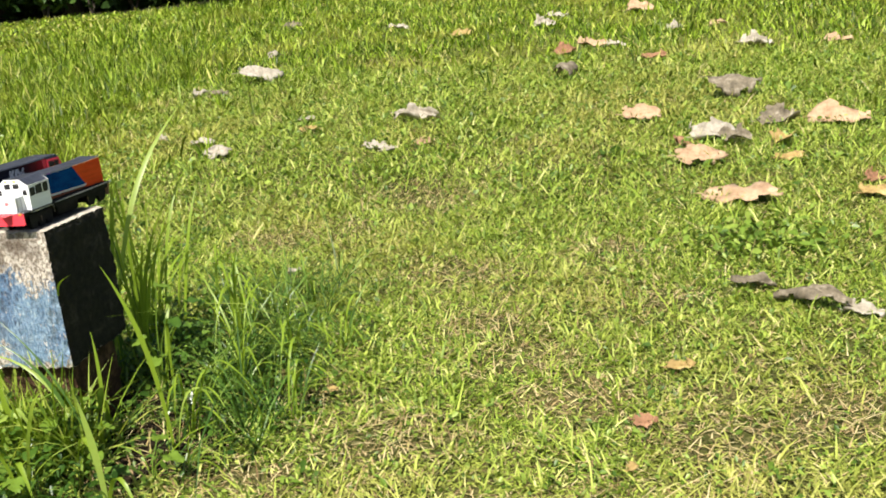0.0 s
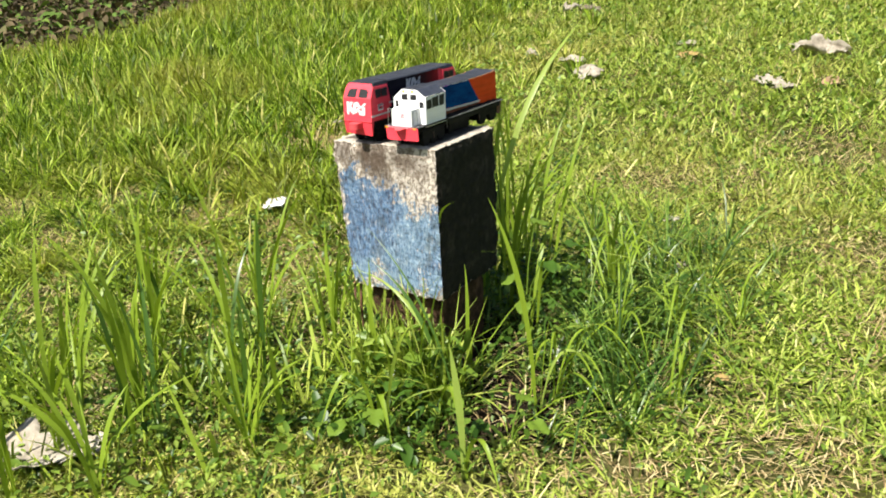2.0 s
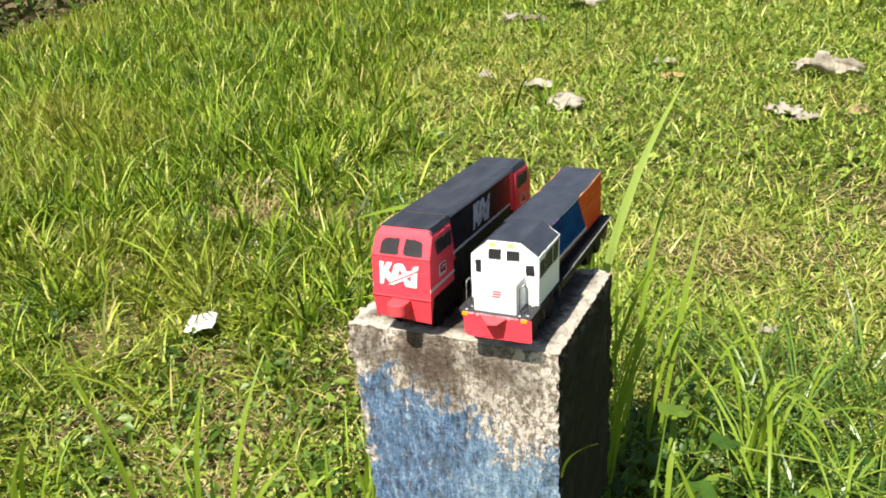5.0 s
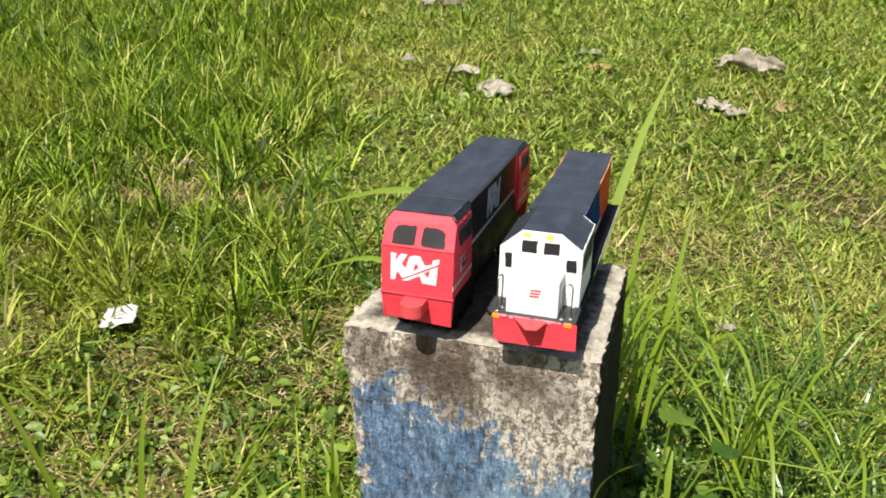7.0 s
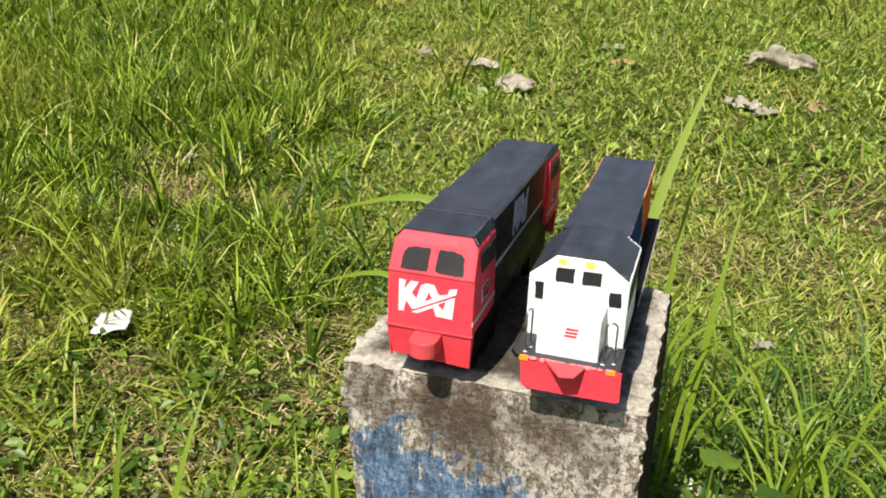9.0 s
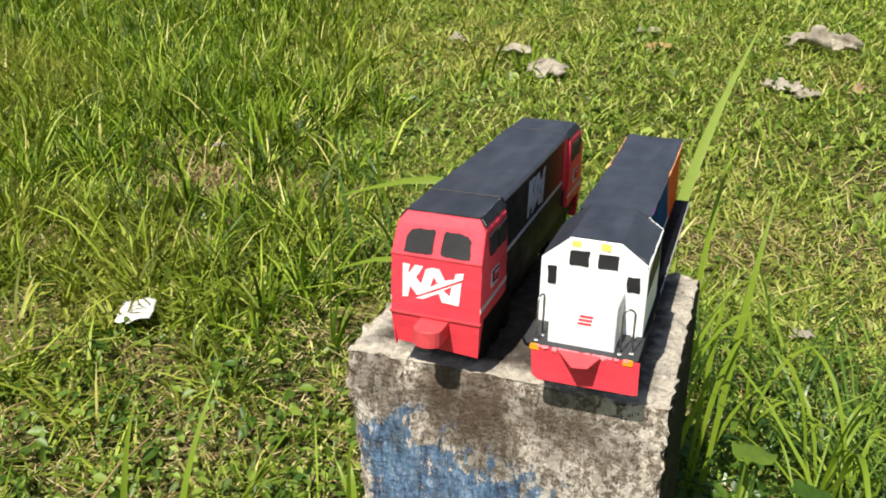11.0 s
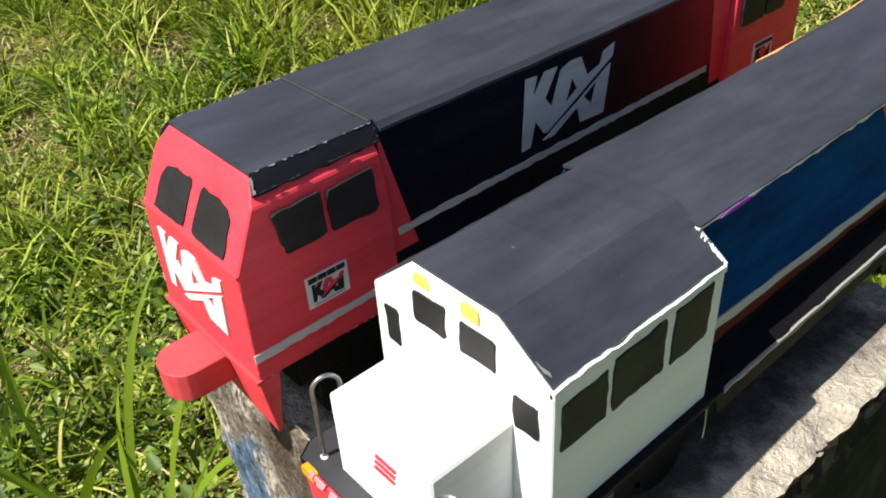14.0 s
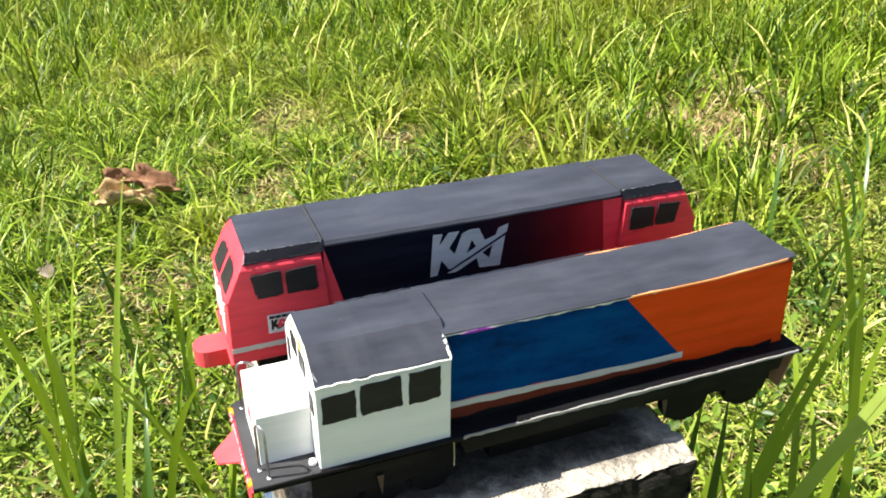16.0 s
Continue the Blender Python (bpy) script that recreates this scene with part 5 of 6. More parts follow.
def outskirts(x, y):
    """1 on the lawn round about, 0 where the nearer grass stands."""
    core = ((x > -1.6) & (x < 2.4) & (y > -0.9) & (y < 5.0)) | ((x > -5.6) & (x <= -1.6) & (y > -2.0) & (y < 6.0)) | ((x > -3.0) & (x < 4.2) & (y > 1.5))
    return np.where(core, 0.0, 1.0)


grass("outer_lawn_grass", "short green lawn grass round about", M_LAWN, 42000, (-6.0, 6.5, -4.5, 5.0), lambda x, y: 0.05 + 0 * x, 0.011, 0.95, 0.6, outskirts)
grass("dry_straw", "dry straw lying between the lawn blades", M_STRAW, 12000, (-2.5, 4.5, 2.4, 6.0), lambda x, y: 0.07 + 0 * x, 0.0046, 1.25, 0.35, lambda x, y: 0.15 + 0.85 * patchy(x, y, 0.45, 21), up=0.008)

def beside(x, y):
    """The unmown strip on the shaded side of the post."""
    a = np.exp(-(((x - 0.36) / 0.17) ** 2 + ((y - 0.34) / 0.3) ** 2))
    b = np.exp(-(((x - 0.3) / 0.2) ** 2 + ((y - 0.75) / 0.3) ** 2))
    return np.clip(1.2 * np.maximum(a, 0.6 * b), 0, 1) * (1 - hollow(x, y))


# long grass round the post
grass("long_grass", "long arching green grass before the post", M_TALL, 6000, (-0.95, 0.95, -0.62, 0.75), lambda x, y: 0.1 + 0.06 * patchy(x, y, 0.2, 9), 0.0055, 0.35, 1.2, lambda x, y: np.where(x < -0.16, 0.3, np.where(x < 0.05, 0.6, 0.0)) * around_post(x, y) ** 1.5 * (1 - hollow(x, y)), levels=4)
grass("long_grass", "deep green glossy grass in the strip beside the post", M_DEEP, 6000, (0.0, 0.95, -0.5, 0.8), lambda x, y: 0.085 + 0.06 * patchy(x, y, 0.2, 9), 0.0048, 0.4, 1.3, lambda x, y: around_post(x, y) ** 1.8 * (1 - 0.85 * hollow(x, y)), levels=4)
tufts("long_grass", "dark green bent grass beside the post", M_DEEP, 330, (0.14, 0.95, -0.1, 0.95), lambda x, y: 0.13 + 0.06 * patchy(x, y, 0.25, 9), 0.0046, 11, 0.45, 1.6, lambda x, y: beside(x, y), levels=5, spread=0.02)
tufts("long_grass", "long arching pale green grass beside the post", M_TALL, 60, (0.14, 0.95, -0.05, 0.95), lambda x, y: 0.2 + 0.05 * patchy(x, y, 0.25, 9), 0.005, 7, 0.4, 2.0, lambda x, y: beside(x, y), levels=6, spread=0.02, upright=0.3)
grass("long_grass", "long upright green grass in front of the post", M_TALL, 330, (-0.95, 0.0, -0.62, 0.12), lambda x, y: 0.2 + 0 * x, 0.009, 0.16, 0.5, lambda x, y: around_post(x, y) ** 2, levels=5)


def leaf_cloud(name, label, category, material, centre, normal_up, length, aspect, kind="stuff"):
    """Small pointed leaves, each of four corners folded along its rib."""
    n = len(centre)
    a = RNG.uniform(0, 2 * np.pi, n)
    tilt = RNG.normal(0, normal_up, n)
    roll = RNG.normal(0, normal_up, n)
    d = np.stack([np.cos(a) * np.cos(tilt), np.sin(a) * np.cos(tilt), np.sin(tilt)], 1)
    s = np.stack([-np.sin(a) * np.cos(roll), np.cos(a) * np.cos(roll), np.sin(roll)], 1)
    L = (length * RNG.lognormal(0, 0.3, n))[:, None]
    w = L * aspect * 0.5
    lift = np.array([0, 0, 1.0]) * L * 0.12
    v = np.stack([centre - d * L * 0.5, centre - d * L * 0.08 + s * w + lift, centre + d * L * 0.25 + s * w * 0.7 + lift, centre + d * L * 0.55, centre + d * L * 0.25 - s * w * 0.7 + lift, centre - d * L * 0.08 - s * w + lift], 1).reshape(-1, 3)
    st = (np.arange(n) * 6)[:, None]
    q = np.concatenate([st + np.array([[0, 1, 2, 3]]), st + np.array([[0, 3, 4, 5]])], 0)
    me = raw_mesh(name, v, q, np.zeros((0, 3), int), material)
    return tagged(new(name, me), label, category, kind=kind)


def weeds(n, area, keep, height, length, label, material=None):
    x, y = scatter(n, *area)
    ok = ~near_post(x, y, 0.0) & (RNG.uniform(0, 1, n) < keep(x, y))
    x, y = x[ok], y[ok]
    z = slope(x, y) + height * RNG.uniform(0.15, 1.0, len(x))
    return leaf_cloud("weed_leaves", label, "weeds", material or M_WEED, np.stack([x, y, z], 1), 0.6, length, 0.55)


weeds(4200, (-0.5, 0.75, -0.6, 0.55), lambda x, y: around_post(x, y) ** 1.3 * (1 - 0.85 * hollow(x, y)), 0.08, 0.019, "small broad-leaved green weeds crowding the foot of the post", M_DARK_SHADE_WEED)
weeds(62000, (-1.5, 2.3, -0.8, 1.9), lambda x, y: (0.3 + 0.7 * patchy(x, y, 0.25, 33) ** 2) * (1 - 0.75 * dry(x, y)), 0.03, 0.0125, "small round-leaved weeds growing in the lawn")
grass("long_grass", "green grass standing before the footing of the post", M_TALL, 420, (-0.05, 0.19, -0.1, -0.012), lambda x, y: 0.17 + 0 * x, 0.0055, 0.16, 0.6, levels=5)
weeds(260, (-0.04, 0.2, -0.1, -0.012), lambda x, y: 1.0 + 0 * x, 0.17, 0.024, "broad-leaved weeds hiding the footing of the post")
weeds(9000, (-1.1, 0.05, -0.65, 0.6), lambda x, y: 0.35 + 0.65 * patchy(x, y, 0.15, 61), 0.045, 0.017, "small broad-leaved weeds low in the lawn")
weeds(420, (-0.05, 0.34, -0.26, -0.03), lambda x, y: 1.0 - hollow(x, y), 0.09, 0.024, "broad-leaved green weeds before the footing of the post", M_DARK_SHADE_WEED)
weeds(900, (0.14, 0.7, -0.02, 0.7), lambda x, y: np.exp(-(((x - 0.38) / 0.17) ** 2 + ((y - 0.32) / 0.24) ** 2)), 0.07, 0.02, "darker broad-leaved weeds under the arching grass", M_DARK_SHADE_WEED)
weeds(700, (-0.02, 0.27, 0.26, 0.68), lambda x, y: 0.9 + 0 * x, 0.12, 0.02, "dark broad-leaved weeds in the shade behind the post", M_DARK_SHADE_WEED)
weeds(14000, (-1.7, -0.15, -0.4, 1.5), lambda x, y: np.clip((y - 0.05) * 3, 0.1, 1) * (1 - dry(x, y)) * 1.0 * np.clip(2.2 * patchy(x, y, 0.3, 71) - 0.8, 0, 1), 0.05, 0.017, "dark small-leaved weeds in the lawn", M_DARK_SHADE_WEED)
weeds(2600, (1.3, 2.3, 0.85, 1.5), lambda x, y: np.exp(-(((x - 1.83) / 0.2) ** 2 + ((y - 1.16) / 0.11) ** 2)), 0.055, 0.028, "clump of darker broad-leaved weeds in the lawn")
weeds(50000, (-3.0, 4.0, 1.8, 5.2), lambda x, y: 0.2 + 0.8 * patchy(x, y, 0.4, 35) ** 2, 0.04, 0.024, "small weeds in the lawn farther off")

# brown litter in the hollow before the wood
lx, ly = scatter(30000, -11.5, -4.6, 0.4, 8.2)
ok = inside(lx, ly, LITTER_EDGE)
lx, ly = lx[ok], ly[ok]
leaf_cloud("brown_litter", "dead brown weeds and litter in a dark hollow", "litter", M_LITTER, np.stack([lx, ly, slope(lx, ly) + RNG.uniform(0.0, 0.06, len(lx))], 1), 0.7, 0.085, 0.5)


# single long blades that stand out
def long_blade(parent, root, tip, width, sag, seed, face=None, deep=False, bow=None):
    """One grass blade from root to tip, bowed by sag, folded along its middle."""
    r = random.Random(seed)
    root, tip = Vector(root), Vector(tip)
    k = 11
    side = (tip - root).cross(Vector((0, 0, 1)))
    side = side.normalized() if side.length > 1e-4 else Vector((1, 0, 0))
    side = (Matrix.Rotation(r.uniform(-0.7, 0.7), 3, 'Z') @ side).normalized()
    if face is not None:
        side = Vector(face).normalized() if isinstance(face, tuple) else Vector((math.cos(face), math.sin(face), 0))
    over = bow is not None
    a = Vector(bow) if over else root + Vector((0.22 * (tip.x - root.x), 0.22 * (tip.y - root.y), 0.62 * (tip.z - root.z) + 2.0 * sag))
    b = a.lerp(tip, 1 / 3)
    if not over:
        a, b = root.lerp(a, 2 / 3), tip.lerp(a, 2 / 3)
    bm = bmesh.new()
    rows = []
    for i in range(k + 1):
        t = i / k
        p = root * (1 - t) ** 3 + a * (3 * t * (1 - t) ** 2) + b * (3 * t * t * (1 - t)) + tip * t ** 3 + side * 0.006 * math.sin(3 * t + seed)
        w = width * 0.5 * (0.45 + 0.9 * t if t < 0.5 else 0.9 * (1 - ((t - 0.5) / 0.5) ** 1.8)) if i < k else 0.0004
        if over and i < k:
            w = width * 0.5 * min(1.0, 0.5 + t) * min(1.0, 2.4 * (1 - t)) ** 0.8
        keel = Vector((0, 0, -0.22 * w))
        rows.append([bm.verts.new(p - side * w), bm.verts.new(p + keel), bm.verts.new(p + side * w)])
    for lo, hi in zip(rows, rows[1:]):
        bm.faces.new((lo[0], lo[1], hi[1], hi[0]))
        bm.faces.new((lo[1], lo[2], hi[2], hi[1]))
    return part("blade", bm, M_DEEP if deep else (M_BLADE if width >= 0.0135 else M_TALL), parent, smooth=True)


def tuft(x, y, blades, label, seed, deep=False):
    """A tuft of long blades: (tip dx, dy, height, width, sag) each."""
    z = float(slope(np.array(x), np.array(y)))
    t = base("grass_tuft", x, y, z, label, "grass", "tall grass tufts")
    r = random.Random(seed)
    for i, (dx, dy, h, w, sag, *face) in enumerate(blades):
        long_blade(t, (r.uniform(-1, 1) * (0.05 if deep else 0.012), r.uniform(-1, 1) * (0.05 if deep else 0.012), -0.005), (dx, dy, h), w, sag, seed * 10 + i, face[0] if face else None, deep and i % 2 == 0)
    return t


def wild(n, seed, height, spread, width, sag):
    r = random.Random(seed)
    return [(r.gauss(0, spread), r.gauss(0, spread), height * r.uniform(0.55, 1.1), width * r.uniform(0.7, 1.2), sag * r.uniform(0.2, 1.4)) for _ in range(n)]


def arching(n, seed, reach, width):
    """Blades that rise and bow over, their tips hanging."""
    r = random.Random(seed)
    out = []
    for _ in range(n):
        a, d = r.uniform(-1.5, 2.2), reach * r.uniform(0.5, 1.15)
        out.append((d * math.cos(a), d * math.sin(a), reach * r.uniform(0.05, 0.75), width * r.uniform(0.7, 1.2), reach * r.uniform(0.3, 0.7)))
    return out


rear = base("grass_tuft", 0.05, 0.34, float(slope(np.array(0.05), np.array(0.34))), "tall broad-bladed grass tuft standing behind the concrete post", "grass", "tall grass tufts")
long_blade(rear, (-0.015, -0.04, -0.005), (0.096, 0.336, 0.683), 0.0136, 0, 201, (0.75, 0.2, -0.2), bow=(0.01, 0.09, 0.5))
long_blade(rear, (0.0, -0.03, -0.005), (0.025, 0.09, 0.6), 0.0095, 0.0, 209, (0.3, 0.9, -0.2))
long_blade(rear, (-0.02, 0.2, 0.01), (-0.052, 0.095, 0.625), 0.0105, 0.01, 202, 1.4)
long_blade(rear, (0.05, 0.0, -0.005), (0.05, -0.028, 0.51), 0.009, 0.0, 203, 1.3)
long_blade(rear, (0.01, 0.17, 0.0), (-0.008, 0.095, 0.57), 0.01, 0.01, 204, 1.2)
long_blade(rear, (0.0, -0.01, -0.005), (0.012, 0.09, 0.55), 0.011, 0.0, 205, 1.1)
long_blade(rear, (-0.02, -0.035, -0.005), (-0.045, 0.0, 0.44), 0.0115, 0.0, 206, 1.2, True)
long_blade(rear, (0.02, -0.035, -0.005), (-0.01, -0.005, 0.46), 0.0115, 0.0, 207, 1.0, True)
long_blade(rear, (0.04, 0.02, -0.005), (0.02, 0.01, 0.4), 0.0105, 0.0, 208, 1.3, True)
tuft(0.085, 0.47, [(0.055, 0.25, 0.5, 0.009, 0.07), (0.116, 0.0, 0.4, 0.009, 0.08), (-0.02, 0.1, 0.45, 0.007, 0.03), (0.13, 0.05, 0.33, 0.007, 0.1), (0.09, 0.1, 0.36, 0.007, 0.07)], "tall broad-bladed grass tuft behind the concrete post", 2)
tuft(0.06, 0.45, [(-0.02, 0.05, 0.5, 0.009, 0.03, 0.75), (0.1, 0.05, 0.44, 0.009, 0.04, 0.6), (-0.15, 0.05, 0.42, 0.008, 0.06, 0.8), (0.15, 0.02, 0.3, 0.007, 0.12), (-0.11, 0.08, 0.33, 0.008, 0.06)], "tall broad-bladed grass tuft close behind the post", 21)
tuft(0.14, 0.5, [(0.055, 0.12, 0.46, 0.0105, 0.02, 0.1), (0.02, 0.1, 0.36, 0.01, 0.02), (0.06, 0.04, 0.31, 0.009, 0.04), (0.085, 0.07, 0.21, 0.009, 0.03)], "pale broad-bladed grass tuft behind the post", 22)
for i, (tx, ty, hh) in enumerate([(0.0, 0.36, 0.33), (0.09, 0.37, 0.36), (0.03, 0.5, 0.33), (-0.07, 0.42, 0.28)]):
    tuft(tx, ty, [(r.gauss(0.02, 0.05), r.gauss(0.03, 0.05), hh * r.uniform(0.7, 1.1), 0.0095 * r.uniform(0.7, 1.2), 0.03 * r.uniform(0.2, 1.3), r.uniform(0.3, 1.3)) for r in [random.Random(900 + 17 * i + k) for k in range(5)]], "dense tall green grass tuft close behind the post", 230 + i, i % 2 == 0)
tuft(0.3, 0.52, [(0.05, -0.05, 0.28, 0.009, 0.03)] + arching(9, 3, 0.24, 0.008), "arching grass tuft behind the concrete post", 3)
tuft(-0.005, 0.68, [(0.05, 0.08, 0.36, 0.009, 0.03)] + wild(4, 8, 0.28, 0.08, 0.009, 0.05), "tall grass tuft behind the concrete post", 4)
for i, (tx, ty) in enumerate([(-0.6, 0.92), (-0.5, 1.0), (-0.63, 1.2)]):
    tuft(tx, ty, wild(5, 120 + i, 0.24, 0.07, 0.009, 0.03), "thin upright grass tuft in the meadow", 120 + i, True)
tuft(-0.04, 0.345, [(-0.06, 0.05, 0.3, 0.01, 0.04), (0.02, 0.05, 0.34, 0.009, 0.03)], "arching grass tuft behind the post", 53)
bent = base("grass_tuft", -0.03, 0.33, 0.0, "two long green blades bent over behind the post", "grass", "tall grass tufts")
long_blade(bent, (0.0, 0.0, -0.01), (-0.254, -0.03, 0.513), 0.0125, 0, 541, (-0.2, 0.4, 0.9), bow=(0.0, -0.02, 0.60))
long_blade(bent, (-0.02, 0.01, -0.01), (-0.262, -0.03, 0.424), 0.0095, 0, 542, (-0.2, 0.4, 0.9), bow=(-0.09, -0.03, 0.50))
sprig = base("grass_tuft", 0.126, -0.004, 0.372, "short pale grass blade growing from a crack in the post", "grass", "tall grass tufts")
long_blade(sprig, (0.002, 0.0, -0.016), (0.042, 0.012, 0.03), 0.0075, 0.004, 543, 1.0)
tuft(0.335, 0.0, [(-0.1, 0.0, 0.435, 0.0125, 0.0, 0.5), (0.02, 0.03, 0.2, 0.01, 0.02), (0.18, 0.03, 0.0, 0.014, 0.15), (0.03, 0.05, 0.14, 0.009, 0.05)], "stiff pale-edged grass tuft beside the post", 5)
tuft(0.205, 0.26, [(-0.01, 0.19, 0.2, 0.011, 0.09), (-0.04, 0.0, 0.15, 0.011, 0.02), (0.1, 0.06, 0.16, 0.009, 0.08), (0.06, -0.05, 0.22, 0.009, 0.04)], "arching grass tuft beside the post", 51)
tuft(0.165, 0.04, [(-0.02, 0.015, 0.262, 0.009, 0.0, 0.5), (0.03, -0.02, 0.1, 0.009, 0.04)], "short stiff grass blades against the post", 52)
tuft(0.085, -0.18, [(0.095, 0.02, 0.25, 0.014, 0.05), (0.17, 0.0, 0.15, 0.017, 0.01), (-0.06, -0.1, 0.05, 0.013, 0.12), (0.08, -0.07, 0.02, 0.012, 0.1)], "arching grass tuft in front of the post", 6)
tuft(0.3, -0.22, [(-0.015, -0.01, 0.27, 0.016, 0.0, 0.3), (-0.06, 0.03, 0.12, 0.012, 0.1), (0.1, -0.06, 0.03, 0.012, 0.09)], "arching grass tuft in front of the post", 7)
tuft(0.19, -0.075, [(-0.208, 0.02, 0.3, 0.011, 0.03, 0.3), (-0.285, 0.05, 0.255, 0.0136, 0.07, 0.2), (-0.19, 0.02, 0.365, 0.006, 0.02, 0.3)], "grass blades leaning across the blue face of the post", 81, True)
tuft(0.0, -0.07, [(-0.02, 0.02, 0.3, 0.011, 0.0, 0.3), (0.09, -0.03, 0.1, 0.016, 0.10), (-0.05, -0.03, 0.33, 0.008, 0.0), (-0.02, 0.03, 0.24, 0.006, 0.0), (0.05, 0.02, 0.17, 0.011, 0.02)], "grass tuft before the blue face of the post", 8)
tuft(-0.16, 0.0, [(-0.02, 0.03, 0.34, 0.012, 0.0), (0.015, 0.02, 0.3, 0.012, 0.0), (-0.05, 0.0, 0.27, 0.01, 0.01)] + wild(4, 15, 0.27, 0.05, 0.009, 0.02), "upright grass tuft beside the post", 9)
tuft(-0.22, 0.2, [(-0.045, 0.06, 0.2, 0.008, 0.05), (0.01, -0.03, 0.2, 0.01, 0.02)] + wild(3, 16, 0.25, 0.07, 0.009, 0.04), "thin grass tuft beside the post", 10)
for i, (tx, ty, hh) in enumerate([(-0.27, -0.14, 0.4), (-0.36, -0.02, 0.34), (-0.42, -0.33, 0.37), (-0.33, -0.4, 0.3), (-0.52, -0.2, 0.33), (-0.47, -0.5, 0.36), (-0.2, -0.26, 0.28), (-0.58, -0.38, 0.3), (-0.12, -0.33, 0.2), (-0.66, -0.05, 0.26), (-0.45, -0.62, 0.3), (-0.3, -0.55, 0.24), (-0.62, -0.55, 0.3)]):
    tuft(tx, ty, wild(8 + i % 3, 40 + i, hh * 1.25, 0.09, 0.0112, 0.03), "tall upright green grass tuft in the lawn", 40 + i, i % 3 == 0)
for i, (tx, ty, hh) in enumerate([(0.42, 0.22, 0.24), (0.5, 0.38, 0.22), (0.36, 0.05, 0.2), (0.58, 0.14, 0.2), (0.34, 0.5, 0.24), (0.62, 0.5, 0.16), (0.2, 0.62, 0.22), (-0.02, 0.6, 0.2)]):
    tuft(tx, ty, arching(8, 70 + i, hh, 0.0068), "arching green grass tuft beside the post", 70 + i)


def broad_weed(x, y, leaves, label, seed):
    """A weed with large soft leaves on thin stalks: (dx, dy, height, length) each."""
    z = float(slope(np.array(x), np.array(y)))
    t = base("broad_leaved_weed", x, y, z, label, "weed", "broad-leaved weeds")
    for i, (dx, dy, h, L) in enumerate(leaves):
        bm = bmesh.new()
        tube(bm, [(0, 0, -0.01), (dx * 0.4, dy * 0.4, h * 0.65), (dx, dy, h)], [0.0022, 0.0018, 0.0012], 5)
        part("stalk", bm, M_WEED, t)
        bm = bmesh.new()
        a = math.atan2(dy, dx)
        d, s = Vector((math.cos(a), math.sin(a), -0.18)), Vector((-math.sin(a), math.cos(a), 0))
        grid = []
        for j in range(7):
            u = j / 6
            w = 0.42 * L * math.sin(math.pi * min(1, u * 0.93 + 0.05)) ** 0.75
            row = []
            for m in (-1, -0.5, 0, 0.5, 1):
                p = Vector((dx, dy, h)) + d * (L * (u - 0.08)) + s * (w * m) + Vector((0, 0, 1)) * (0.16 * w * abs(m) - 0.05 * L * u * u + 0.004 * math.sin(9 * u + 4 * m))
                row.append(bm.verts.new(p))
            grid.append(row)
        for ra, rb in zip(grid, grid[1:]):
            for m in range(4):
                bm.faces.new((ra[m], ra[m + 1], rb[m + 1], rb[m]))
        part("leaf", bm, M_DARK_SHADE_WEED if i % 2 else M_WEED, t, smooth=True)
    return t


broad_weed(0.185, 0.27, [(0.01, 0.03, 0.27, 0.058), (0.05, -0.02, 0.2, 0.05), (-0.01, -0.03, 0.16, 0.045), (0.07, 0.06, 0.22, 0.05), (0.03, -0.07, 0.12, 0.045)], "broad-leaved green weed against the shaded side of the post", 1)
broad_weed(0.36, 0.33, [(0.03, 0.05, 0.13, 0.035), (-0.05, 0.0, 0.11, 0.03), (0.05, -0.04, 0.1, 0.03)], "broad-leaved green weed in the long grass", 3)
broad_weed(0.05, -0.2, [(0.04, -0.02, 0.08, 0.05), (-0.04, 0.0, 0.07, 0.045), (0.0, -0.05, 0.06, 0.045)], "low broad-leaved weed before the post", 4)
broad_weed(0.09, -0.06, [(0.02, -0.03, 0.13, 0.045), (-0.04, -0.02, 0.11, 0.04), (0.05, 0.0, 0.12, 0.04), (0.0, -0.06, 0.08, 0.04), (-0.07, -0.01, 0.08, 0.04)], "broad-leaved weed hiding the footing of the post", 7)
broad_weed(0.17, -0.07, [(0.03, 0.01, 0.1, 0.04), (-0.03, -0.04, 0.09, 0.04), (0.05, -0.05, 0.07, 0.04), (0.0, 0.05, 0.12, 0.04)], "broad-leaved weed hiding the footing of the post", 8)
broad_weed(0.34, -0.12, [(0.04, 0.0, 0.07, 0.045), (-0.03, -0.03, 0.06, 0.04), (0.0, 0.05, 0.08, 0.045)], "low broad-leaved weed before the post", 5)

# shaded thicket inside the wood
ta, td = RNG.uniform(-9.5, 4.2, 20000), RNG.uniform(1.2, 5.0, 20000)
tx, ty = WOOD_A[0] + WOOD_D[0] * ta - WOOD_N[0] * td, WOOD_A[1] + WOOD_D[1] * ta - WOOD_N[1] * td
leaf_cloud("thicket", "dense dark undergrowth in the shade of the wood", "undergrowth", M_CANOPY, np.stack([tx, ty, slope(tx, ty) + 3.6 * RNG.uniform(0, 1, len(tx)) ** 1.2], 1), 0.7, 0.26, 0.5)

